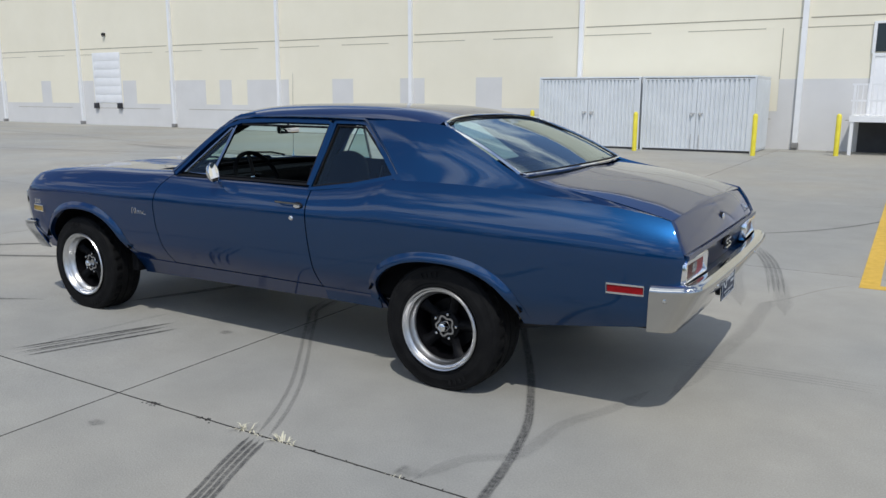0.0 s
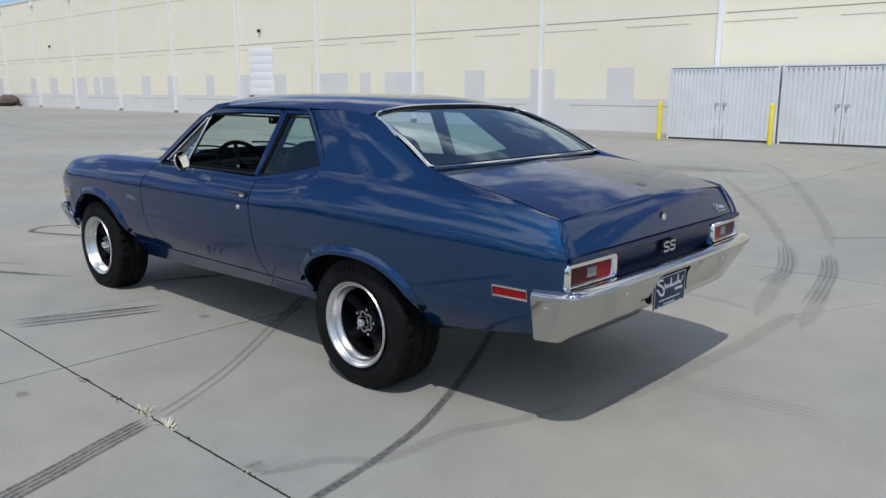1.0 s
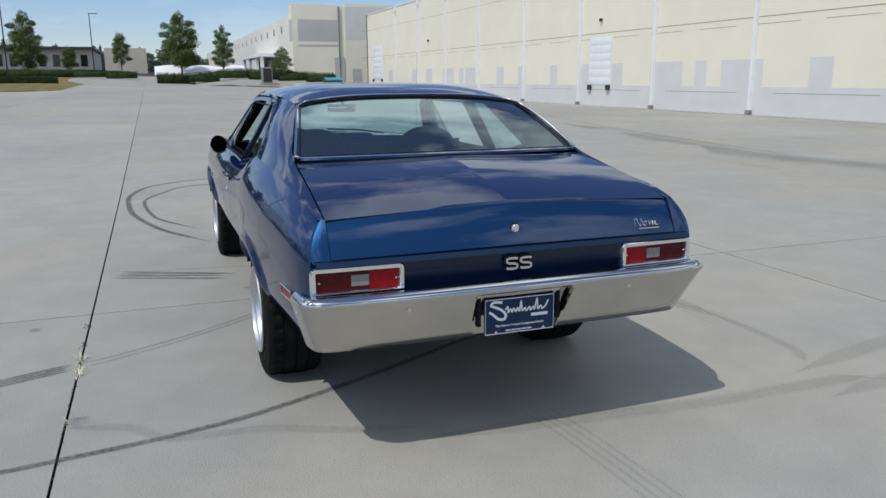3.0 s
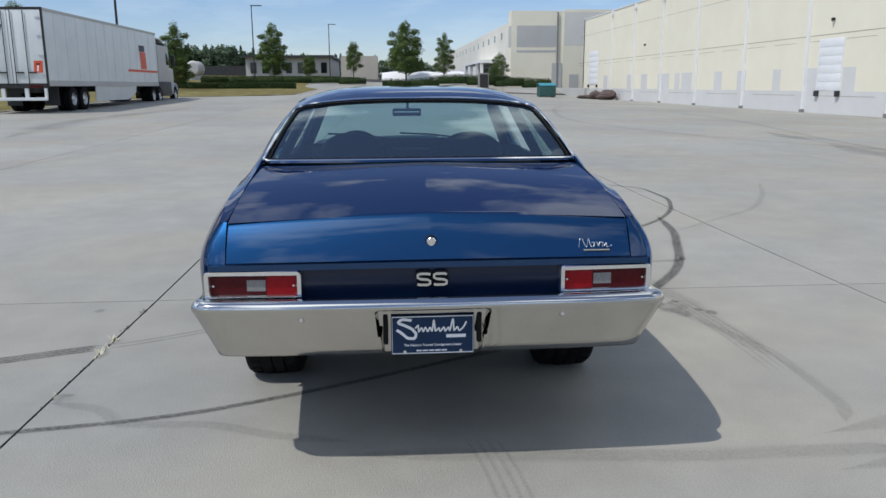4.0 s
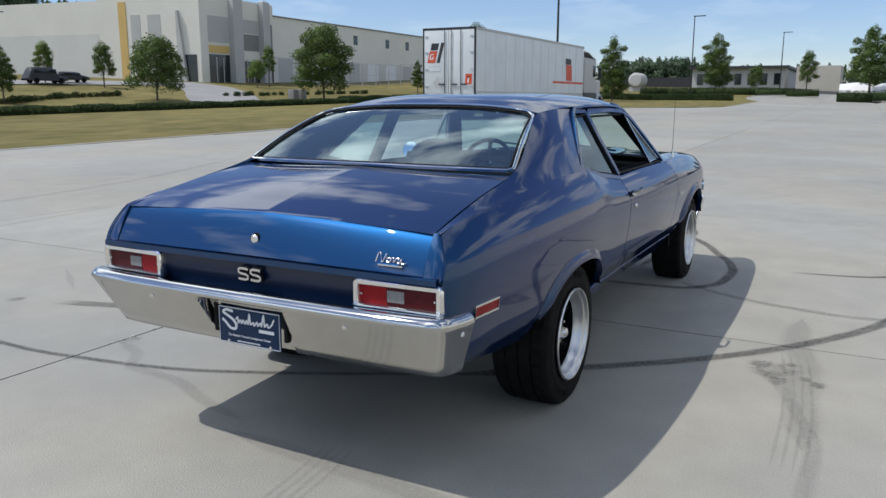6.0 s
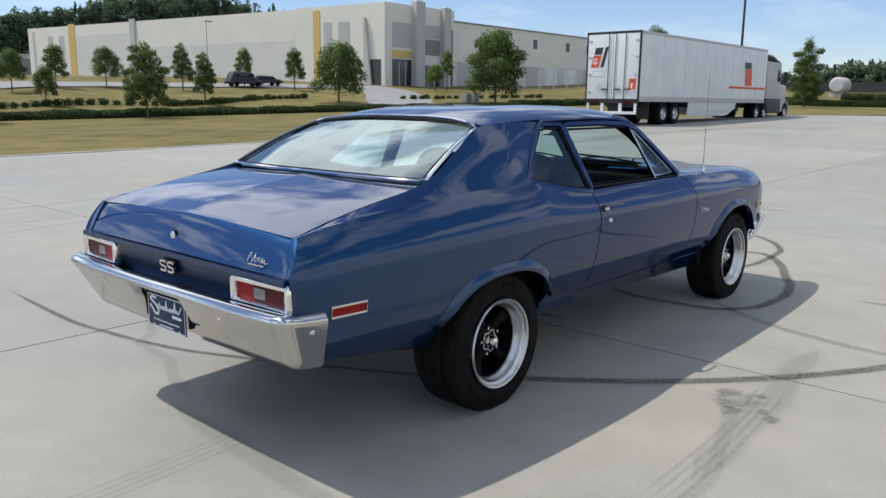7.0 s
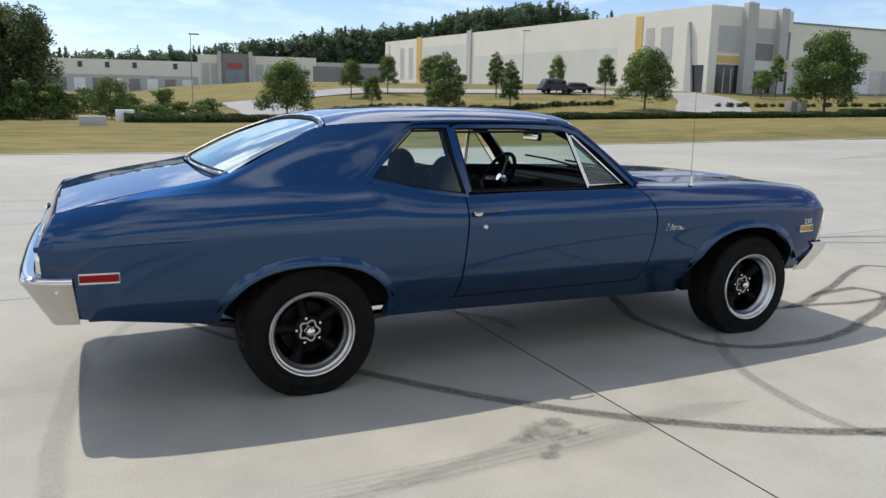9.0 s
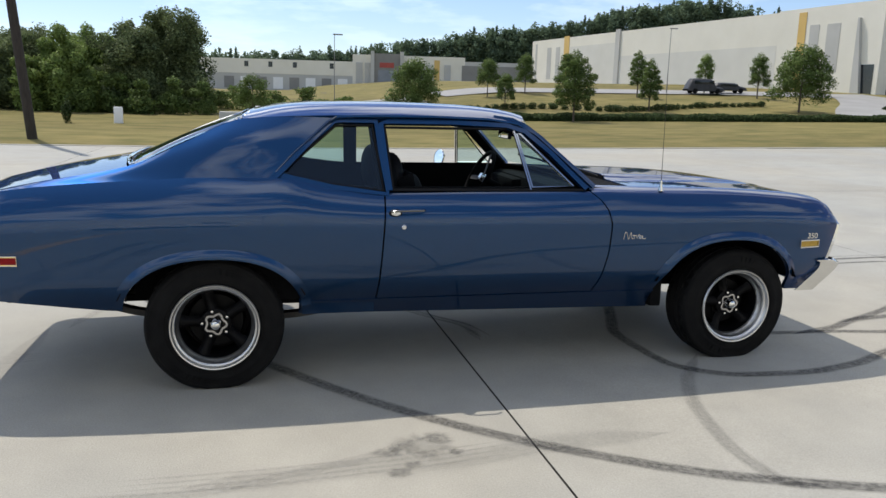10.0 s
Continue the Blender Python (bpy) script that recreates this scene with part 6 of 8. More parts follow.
def dock_door(x0, x1, z0, z1, y=-20.0):
    d = part("dock_door", boxes((x0, x1, y + 0.004, y + 0.012, z0, z1)), WHITEPAINT, near_house, "white sectional dock door")
    n = 6
    for k in range(n):
        a, c = lerp(z0, z1, k / n), lerp(z0, z1, (k + 1) / n)
        part("door_section", boxes((x0 + 0.03, x1 - 0.03, y + 0.012, y + 0.022, a + 0.005, c - 0.005), bevel=0.003), WHITEPAINT, d)
    part("door_jamb", boxes((x1, x1 + 0.03, y + 0.004, y + 0.03, z0, z1)), WHITEPAINT, d)
    part("door_jamb", boxes((x0 - 0.03, x0, y + 0.004, y + 0.03, z0, z1)), WHITEPAINT, d)
    for x in (x0 - 0.02, x1 - 0.24):
        part("dock_bumper", boxes((x, x + 0.26, y + 0.012, y + 0.14, z0 - 0.26, z0), bevel=0.02), CHARCOAL, d, "black rubber dock bumper")
    return d


dock_door(30.05, 32.0, 1.08, 3.40)
dock_door(70.6, 73.9, 1.42, 4.55)
for x, z in ((31.0, 4.22), (57.0, 4.4), (3.4, 5.6)):
    lp = bmesh.new()
    box(lp, x - 0.07, x + 0.07, -19.99, -19.86, z - 0.06, z + 0.07, bevel=0.02)
    rod(lp, (x, -19.90, z - 0.05), (x, -19.87, z - 0.11), 0.02)
    part("wall_lamp", lp, STEELDARK, near_house, "small dark wall lamp")


def corrugated(x0, x1, y, z0, z1, pitch=0.112, depth=0.040):
    n = int((x1 - x0) / pitch)
    bm = bmesh.new()
    xs, ds = [], []
    for k in range(n):
        a = x0 + (x1 - x0) * k / n
        p = (x1 - x0) / n
        xs += [a, a + p * 0.52, a + p * 0.64, a + p * 0.88]
        ds += [depth, depth, 0, 0]
    xs.append(x1)
    ds.append(depth)
    lo = [bm.verts.new((x, y + d, z0)) for x, d in zip(xs, ds)]
    hi = [bm.verts.new((x, y + d, z1)) for x, d in zip(xs, ds)]
    for k in range(len(xs) - 1):
        bm.faces.new((lo[k + 1], lo[k], hi[k], hi[k + 1]))
    return bm


def storage_unit(x0, x1):
    y0, y1, h = -19.75, -17.6, 1.95
    u = thing("storage_container", "pale grey corrugated steel store with double doors", "container", "stores by the wall")
    part("shell", boxes((x0, x1, y0, y0 + 0.05, 0.02, h), (x0, x0 + 0.05, y0 + 0.05, y1 - 0.02, 0.02, h), (x1 - 0.05, x1, y0 + 0.05, y1 - 0.02, 0.02, h)), SHEETGREY, u)
    part("roof", boxes((x0, x1, y0, y1, h, h + 0.05), bevel=0.01), SHEETGREY, u)
    mid = (x0 + x1) / 2
    for a, c in ((x0 + 0.06, mid - 0.010), (mid + 0.010, x1 - 0.06)):
        d = part("door", boxes((a, c, y1 - 0.03, y1, 0.06, 0.09), (a, c, y1 - 0.03, y1, h - 0.045, h - 0.02), (a, a + 0.05, y1 - 0.03, y1, 0.09, h - 0.045), (c - 0.05, c, y1 - 0.03, y1, 0.09, h - 0.045)), SHEETGREY, u)
        part("sheet", corrugated(a + 0.05, c - 0.05, y1 - 0.045, 0.09, h - 0.045), SHEETGREY, d)
        e = c - 0.10 if a < mid - 0.5 else a + 0.10
        lock = bmesh.new()
        rod(lock, (e, y1 + 0.012, 0.06), (e, y1 + 0.012, 0.46), 0.009, seg=6)
        part("drop_bolt", lock, MIDGREY, d)
        part("latch", boxes((e - 0.07, e + 0.05, y1, y1 + 0.03, 1.0, 1.03)), MIDGREY, d)
        part("padlock", boxes((e - 0.022, e + 0.022, y1, y1 + 0.035, 0.945, 0.995), bevel=0.008), MIDGREY, d)
    for x in (x0, x1):
        o = -1 if x == x0 else 1
        for k in range(15):
            y = lerp(y0 + 0.12, y1 - 0.14, k / 14)
            part("side_rib", boxes((min(x, x + 0.02 * o), max(x, x + 0.02 * o), y - 0.035, y + 0.035, 0.08, h - 0.06)), SHEETGREY, u)
    part("centre_stop", boxes((mid - 0.03, mid + 0.03, y1 - 0.09, y1 - 0.035, 0.05, h - 0.02)), SHEETGREY, u)
    part("sill", boxes((x0, x1, y1 - 0.06, y1 - 0.005, 0.0, 0.05)), CHARCOAL, u)
    part("post", boxes((x1 - 0.055, x1, y1 - 0.06, y1 + 0.01, 0.0, h)), SHEETGREY, u)
    part("post", boxes((x0, x0 + 0.055, y1 - 0.06, y1 + 0.01, 0.0, h)), SHEETGREY, u)


storage_unit(1.68, 4.64)
storage_unit(4.70, 7.74)


def bollard(x, y):
    bm = bmesh.new()
    lathe(bm, [(0.062, 0.0), (0.062, 0.98), (0.052, 1.02), (0.028, 1.045), (0.0, 1.05)], (x, y, height(x, y)), "Z", 16)
    tidy(bm)
    solo("bollard", bm, YELLOW, "yellow painted steel bollard on concrete", "bollard", "bollards by the store")


for x, y in ((7.75, -17.15), (4.60, -16.95), (1.53, -16.85), (-0.26, -17.95)):
    bollard(x, y)


def platform():
    p = thing("loading_platform", "raised steel platform with white rails against the warehouse", "platform")
    part("deck", boxes((-6.5, -0.45, -20, -18.4, 0.84, 0.99)), WHITEPAINT, p)
    for x in (-0.52, -2.2, -4.2, -6.3):
        part("leg", boxes((x - 0.04, x + 0.04, -18.5, -18.42, 0, 0.84)), WHITEPAINT, p)
        part("rail_post", boxes((x - 0.025, x + 0.025, -18.45, -18.40, 0.99, 1.78)), WHITEPAINT, p)
    for z in (1.35, 1.75):
        part("rail", boxes((-6.4, -0.45, -18.45, -18.41, z, z + 0.045)), WHITEPAINT, p)
    for k in range(9):
        part("baluster", boxes((-0.60 - 0.11 * k, -0.58 - 0.11 * k, -18.44, -18.42, 1.0, 1.35), (-0.60 - 0.11 * k, -0.58 - 0.11 * k, -18.44, -18.42, 1.40, 1.75)), WHITEPAINT, p)
    part("side_rail", boxes((-0.5, -0.46, -19.0, -18.45, 1.75, 1.79), (-0.5, -0.46, -19.0, -18.45, 1.35, 1.39), (-0.5, -0.46, -19.04, -19.0, 0.99, 1.79)), WHITEPAINT, p)
    # charcoal sheet painted in for the shade below the deck
    part("skirt", boxes((-6.4, -0.6, -19.9, -19.85, 0.0, 0.84)), CHARCOAL, p)
    d = part("door", boxes((-1.75, -0.82, -19.992, -19.95, 0.99, 2.52), bevel=0.01), WHITEPAINT, near_house, "white steel door")
    part("door_frame", boxes((-1.85, -0.75, -19.992, -19.93, 2.52, 2.60), (-0.82, -0.75, -19.992, -19.93, 0.99, 2.52), (-1.85, -1.75, -19.992, -19.93, 0.99, 2.52)), WHITEPAINT, d)
    part("window", boxes((-1.9, -0.80, -19.992, -19.96, 2.64, 3.36)), DARKGLASS, near_house, "dark window in a white frame")
    part("window_frame", boxes((-2.0, -0.72, -19.995, -19.94, 3.36, 3.42), (-0.80, -0.72, -19.995, -19.94, 2.6, 3.36)), WHITEPAINT, near_house)


platform()


# ---- far end of the yard ----
def yard_end():
    z = height(73, -15.5)
    d = thing("dumpster", "dark green steel dumpster with a teal lid", "dumpster", at=(73.2, -15.6, z))
    d.scale = (0.85, 0.8, 0.95)
    bm = boxes((-0.9, 0.9, -1.0, 1.0, 0.08, 1.15), bevel=0.04)
    part("bin", bm, DUMPGREEN, d)
    part("lid", surf(lambda u, v: (lerp(-0.95, 0.95, u), lerp(-1.05, 1.05, v), 1.18 + 0.25 * math.sin(u * math.pi)), spread(0, 1, 8), spread(0, 1, 4), (0, 0, 1), 0.05), TEALLID, d)
    for y in (-0.8, 0.8):
        part("skid", boxes((-0.8, 0.8, y - 0.06, y + 0.06, 0.0, 0.08)), CHARCOAL, d)
    solo("retaining_wall", boxes((70.5, 88, -19.0, -18.7, -0.2, 1.1)), MIDGREY, "low grey concrete ramp wall by the dock", "retaining wall", kind="structure")
    rng = random.Random(11)
    bm = bmesh.new()
    for _ in range(16):
        c = Vector((rng.uniform(63, 69.5), rng.uniform(-19.4, -18.4), 0))
        s = rng.uniform(0.35, 0.75)
        hgt = rng.uniform(0.5, 1.2) * (1 - abs(c.x - 64.5) / 8)
        r = bmesh.ops.create_icosphere(bm, subdivisions=2, radius=1)
        for v in r["verts"]:
            n = 1 + 0.3 * noise.noise(v.co * 1.7 + c)
            v.co = Vector((c.x + v.co.x * s * n * 1.3, c.y + v.co.y * s * n, max(0.0, 0.1 + (v.co.z * 0.5 + 0.5) * hgt * n)))
    solo("scrap_pile", bm, BROWN, "heap of brown scrap beside the ramp", "scrap pile", kind="stuff")
    u = thing("utility_box", "dark grey electrical cabinet on a pad", "utility box", at=(80.0, -10.2, height(80, -10.2)))
    u.scale = (0.85, 0.85, 0.85)
    part("cabinet", boxes((-0.7, 0.7, -0.6, 0.6, 0.1, 2.0), bevel=0.04), DARKGREY, u)
    part("pad", boxes((-0.9, 0.9, -0.9, 0.9, -0.1, 0.1)), CONCRETE, u)
    part("door", boxes((-0.72, -0.70, -0.5, 0.5, 0.25, 1.85)), STEELDARK, u)


yard_end()


def building_far_right():
    b = thing("far_warehouse", "pale two-storey tilt-up warehouse with grey bands", "warehouse")
    for q in ((88, 90, -19.7, -14.4, -1, 9.75), (88, 88.4, -28, -20.5, -1, 9.9), (88.1, 88.5, -20.5, -19.7, -1, 9.7), (90, 90.3, -22.7, -19.7, -1, 9.5)):
        part("wall", boxes(q), CREAM, b)
    part("side_wall", boxes((90, 230, -14.8, -14.4, -1, 8.6), (230, 230.4, -60, -14.4, -1, 8.6)), BEIGE, b)
    part("roof", boxes((90, 230, -60, -14.8, 8.2, 8.4)), MIDGREY, b)
    part("grey_band", boxes((87.985, 88, -19.65, -15.05, 5.7, 8.1), (87.985, 88, -19.65, -15.05, 5.1, 5.35)), MIDGREY, b)
    part("grey_band", boxes((87.985, 88, -27.6, -20.6, 5.9, 9.6)), STONEGREY, b)
    part("grey_band", boxes((88.0, 90.0, -14.4, -14.385, 5.7, 8.1)), MIDGREY, b)
    part("downpipe", boxes((87.9, 87.98, -19.9, -19.76, 0, 9.6)), DARKGREY, b)
    part("entrance", boxes((87.97, 88, -20.4, -19.2, 0.8, 3.9), (87.97, 88.0, -22.4, -21.3, 0.8, 2.6)), MIDGREY, b)
    for k in range(16):
        x = 95 + 6.2 * k
        w = part("window", boxes((x, x + 1.2, -14.4, -14.385, 6.9, 7.75)), DARKGLASS, b)
        part("frame", boxes((x - 0.08, x + 1.28, -14.4, -14.36, 6.8, 6.9)), WHITEPAINT, w)
    part("canopy", boxes((100, 121, -14.4, -12.2, 4.3, 4.7)), WHITEPAINT, b)
    # dark sheet stands in for the shade inside the open dock
    part("dock_opening", boxes((100.3, 120.5, -14.4, -14.37, 1.0, 4.3)), DARKGLASS, b)
    for x in (100.3, 105.5, 113, 120):
        part("canopy_post", boxes((x, x + 0.4, -12.7, -12.3, 0.0, 4.3)), WHITEPAINT, b)
    for k in range(7):
        x = 126 + 5.2 * k
        part("dock_door", boxes((x, x + 2.8, -14.4, -14.38, 1.8, 4.6)), WHITEPAINT, b)


building_far_right()


def building_left():
    """Tilt-up building on the bank: long sunlit side, shaded front with piers."""
    b = thing("office_warehouse", "beige tilt-up warehouse with ochre stripes on a grassy bank", "warehouse")
    o, d = Vector((55.9, 57.0, 0)), Vector((-0.150, 0.989, 0))
    rot = Matrix((d, Vector((d.y, -d.x, 0)), Vector((0, 0, 1)))).transposed().to_4x4()
    rot.translation = o

    def along(s0, s1, z0, z1, name, mat, lift=0.0, depth=0.3):
        a0, a1 = s0 * (1 + 0.0038 * s0), s1 * (1 + 0.0038 * s1)
        k = 1 + 0.0024 * (s0 + s1) / 2
        bm = bmesh.new()
        box(bm, a0, a1, -lift, depth - lift if lift == 0 else 0.0, z0, 1.4 + (z1 - 1.4) * (k if s1 - s0 < 20 else 1 + 0.0012 * s1), m=rot)
        bmesh.ops.recalc_face_normals(bm, faces=bm.faces)
        return part(name, bm, mat, b)
    along(0, 12, 0, 11.2, "wall", BEIGE)
    along(12, 54.8, 0, 10.6, "wall", BEIGE)
    along(12, 36, 2.5, 7.6, "grey_field", STONEGREY, 0.02)
    along(36.8, 46, 2.5, 9.0, "grey_field", STONEGREY, 0.02)
    along(36.0, 36.8, 0, 10.7, "pier", MIDGREY, 0.2)
    along(8.6, 9.5, 2.0, 10.75, "ochre_stripe", OCHRE, 0.06)
    along(46.3, 47.4, 2.0, 10.4, "ochre_stripe", OCHRE, 0.06)
    along(7.0, 8.1, 5.0, 9.5, "grey_panel", MIDGREY, 0.03)
    along(4.6, 6.1, 5.0, 9.5, "grey_panel", MIDGREY, 0.03)
    along(48.3, 49.2, 5.0, 9.0, "grey_panel", MIDGREY, 0.03)
    along(50.3, 51.2, 5.0, 9.0, "grey_panel", MIDGREY, 0.03)
    along(53.6, 54.0, 3.5, 9.6, "grey_panel", MIDGREY, 0.03)
    along(0.5, 1.9, 2.5, 5.6, "window", DARKGLASS, 0.03)
    # tall tapering grey wedge
    fin = bmesh.new()
    ring = [[fin.verts.new(rot @ Vector((a, b, z))) for a, b in ((2.55 - w, 0.0), (2.55 - w, -0.35), (2.55, -0.35), (2.55, 0.0))] for z, w in ((0.5, 1.25), (9.9, 0.16))]
    for k in range(4):
        fin.faces.new((ring[0][k], ring[0][(k + 1) % 4], ring[1][(k + 1) % 4], ring[1][k]))
    fin.faces.new(ring[1])
    bmesh.ops.recalc_face_normals(fin, faces=fin.faces)
    part("buttress", fin, MIDGREY, b)
    # front, parallel to the lot
    y = 57.0
    part("front_wall", boxes((55.9, 67.0, y, y + 0.4, 0, 11.4)), BEIGE, b)
    part("front_wall", boxes((67.0, 125, y + 0.3, y + 0.7, 0, 10.25)), BEIGE, b)
    part("roof", boxes((67, 125, y + 0.7, 105, 9.8, 10.0)), MIDGREY, b)
    part("grey_base", boxes((67.0, 125, y + 0.28, y + 0.3, 0, 5.9)), STONEGREY, b)
    part("parapet_cap", boxes((67.0, 125, y + 0.2, y + 0.75, 10.25, 10.4)), DARKGREY, b)
    for x0, x1, z1 in ((60.0, 61.4, 11.8), (64.6, 65.7, 11.5)):
        part("pier", boxes((x0, x1, y - 0.7, y, 0, z1)), MIDGREY, b)
        part("pier_light", boxes((x0 + 0.2, x1 - 0.2, y - 0.5, y - 0.1, z1, z1 + 0.15)), WHITEPAINT, b)
    for q in ((57.0, 59.9, y - 0.03, y, 6.9, 9.5), (61.5, 64.5, y - 0.03, y, 8.1, 9.5)):
        part("grey_panel", boxes(q), MIDGREY, b)
    part("grey_panel", boxes((61.5, 64.5, y - 0.04, y, 6.3, 8.0)), DARKGREY, b)
    part("grey_panel", boxes((65.8, 66.8, y - 0.03, y, 6.4, 9.3)), DARKGREY, b)
    part("ochre_panel", boxes((57.0, 59.9, y - 0.04, y, 5.85, 6.6)), OCHRE, b)
    part("ochre_panel", boxes((65.8, 66.8, y - 0.04, y, 5.5, 6.2)), OCHRE, b)
    part("entrance_glass", boxes((57.0, 59.9, y - 0.05, y, 2.6, 5.7)), DARKGLASS, b)
    part("entrance_glass", boxes((61.5, 64.5, y - 0.05, y, 2.6, 5.2)), DARKGLASS, b)
    part("entrance_glass", boxes((65.8, 66.8, y - 0.05, y, 2.6, 5.3)), DARKGLASS, b)
    for x in (57.9, 58.9, 62.5, 63.5):
        part("mullion", boxes((x, x + 0.12, y - 0.09, y - 0.05, 2.6, 5.4)), MIDGREY, b)
    for x in (83.2, 91.0, 96.4, 101.9, 108, 114):
        w = part("window", boxes((x, x + 0.9, y + 0.27, y + 0.3, 8.1, 9.3)), DARKGLASS, b)
        part("frame", boxes((x - 0.1, x + 1.0, y + 0.25, y + 0.3, 8.0, 8.1)), WHITEPAINT, w)
    for k in range(9):
        x = 68 + 4.6 * k
        part("dock_door", boxes((x, x + 2.6, y + 0.25, y + 0.28, 2.9, 5.8)), WHITEPAINT if k % 3 else MIDGREY, b)
    return b


building_left()


def building_far_left():
    b = thing("distant_warehouse", "grey distant warehouse with dark piers and a row of small windows", "warehouse")
    p0, p1 = Vector((-45, 188, 0)), Vector((82, 168, 0))
    d = (p1 - p0).normalized()
    n = Vector((d.y, -d.x, 0))
    rot = Matrix((d, n, Vector((0, 0, 1)))).transposed().to_4x4()
    rot.translation = p0
    L = (p1 - p0).length

    def slab(s0, s1, z0, z1, name, mat, lift=0.0, lab=""):
        bm = bmesh.new()
        box(bm, s0, s1, -0.5 if lift == 0 else 0.0, lift, z0, z1, m=rot)
        bmesh.ops.recalc_face_normals(bm, faces=bm.faces)
        return part(name, bm, mat, b, lab)
    def at(x):
        return (x - p0.x) / d.x
    slab(0, at(22.5), 0, 9.1, "wall", MIDGREY)
    slab(at(22.5), at(48), 0, 10.8, "wall", BEIGE)
    slab(at(48), L, 0, 9.9, "wall", MIDGREY)
    slab(0, at(22.5), 5.9, 9.12, "pale_upper_band", BEIGE, 0.06)
    for x in (-30, -22, -14, -1.5, 3.8, 9.2, 17.4):
        slab(at(x), at(x) + 0.9, 7.4, 8.6, "window", DARKGLASS, 0.1)
    for k in range(8):
        slab(at(-6 + 3.6 * k), at(-6 + 3.6 * k) + 2.2, 2.6, 5.2, "dock_door", WHITEPAINT if k % 2 else DARKGREY, 0.1)
    slab(at(27.2), at(33.5), 2, 11.1, "entrance_block", DARKGREY, 0.8)
    for x in (26.6, 33.2):
        slab(at(x), at(x) + 0.8, 2, 11.6, "pier", MIDGREY, 1.3)
    slab(at(28.6), at(31.8), 8.0, 9.1, "sign", SIGNRED, 0.9, "red sign")
    slab(at(28.2), at(32.4), 4.8, 7.4, "window", GLASSGREY, 0.9)
    slab(at(28.2), at(32.4), 2.6, 4.6, "window", DARKGLASS, 0.9)
    for x in (24.0, 26.0, 35.6, 37.8, 40.0, 44.0):
        slab(at(x) - 0.75, at(x) + 0.75, 2.5, 9.0, "grey_panel", MIDGREY, 0.2)
    slab(at(41.0), at(42.2), 2, 10.0, "ochre_stripe", OCHRE, 0.15)
    slab(at(47.3), L, 5.0, 9.0, "grey_band", DARKGREY, 0.1)


SIGNRED = material("red_sign", (0.35, 0.06, 0.05), (0.42, 0.08, 0.06), scale=1, rough=0.6)
GLASSGREY = material("grey_window", (0.18, 0.20, 0.23), (0.24, 0.26, 0.29), scale=0.5, rough=0.3)
building_far_left()


def building_ahead():
    b = thing("distant_shed", "low beige and dark buildings beyond the yard", "building")
    part("wall", boxes((126, 140, 1.4, 7.3, 0, 6.15)), TAN, b)
    part("wall", boxes((135, 160, 9.5, 24.0, 0, 6.2)), MIDGREY, b)
    part("roof", boxes((134, 161, 9.0, 24.5, 6.2, 6.6)), CHARCOAL, b)
    for k in range(7):
        part("window", boxes((134.9, 135, 10.2 + 2.0 * k, 11.2 + 2.0 * k, 3.6, 5.4)), DARKGLASS, b)
    part("wall", boxes((140, 170, 24.5, 48, 0, 5.0)), CHARCOAL, b)
    t = thing("storage_tank", "round pale grey tank", "tank", at=(103.2, 25.1, 1.6))
    t.scale = (0.78, 0.78, 0.78)
    bm = bmesh.new()
    lathe(bm, [(0, -1.9), (0.95, -1.85), (1.25, -1.5), (1.25, 1.5), (0.95, 1.85), (0, 1.9)], (0, 0, 2.75), "X", 24)
    part("shell", tidy(bm), MIDGREY, t)
    for x in (-1.1, 1.1):
        part("saddle", boxes((x - 0.2, x + 0.2, -1.2, 1.2, -0.3, 1.6)), MIDGREY, t)
    solo("white_cover", surf(lambda u, v: (lerp(94, 97, u), lerp(-9.6, 0.6, v), 2.0 + 1.15 * math.sin(u * math.pi) ** 0.5 * (0.93 + 0.07 * math.sin(v * 17))), spread(0, 1, 8), spread(0, 1, 24), (0, 0, 1), 0.05), WHITEPAINT,
         "long white tarpaulin cover behind the hedge", "cover")


building_ahead()


# ---- lamp posts and the leaning pole ----
def lamp_post(x, y, h, arm=(1, 0), r=0.10, mat=STEELDARK):
    z = height(x, y)
    l = thing("street_lamp", "tall dark street lamp on a slim pole", "street lamp", "street lamps", at=(x, y, z))
    part("pole", rods(((0, 0, -0.2), (0, 0, h), r, r * 0.6)), mat, l)
    part("head", boxes((min(0, arm[0] * 0.9) - 0.1, max(0, arm[0] * 0.9) + 0.1, min(0, arm[1] * 0.9) - 0.1, max(0, arm[1] * 0.9) + 0.1, h - 0.03, h + 0.05), bevel=0.02), mat, l)


lamp_post(75.2, 12.9, 7.9, (0, -1), 0.07)
lamp_post(106.1, 7.7, 7.4, (0, -1), 0.08)
lamp_post(53.1, 18.5, 12.0, (0, -1))
lamp_post(5.6, 49.5, 4.8, (0.5, 0), 0.032, DARKGREY)
lamp_post(33.0, 54.0, 5.2, (0.5, 0), 0.034, DARKGREY)
pb = bmesh.new()
rod(pb, (-5.5, 18.2, -0.2), (-6.35, 18.6, 9.5), 0.13, 0.10, seg=12)
solo("utility_pole", pb, POLEWOOD, "dark leaning wooden utility pole at the lawn edge", "utility pole")
mb = bmesh.new()
box(mb, -4.65, -4.35, 25.5, 25.7, 0.1, 0.82, bevel=0.05)
solo("marker_stone", mb, WHITEPAINT, "small white marker post in the grass", "marker post")
solo("concrete_barrier", boxes((-1.15, -0.15, 28.8, 29.3, 0.2, 0.66), bevel=0.05), MIDGREY, "weathered grey concrete block at the wood's edge", "barrier")
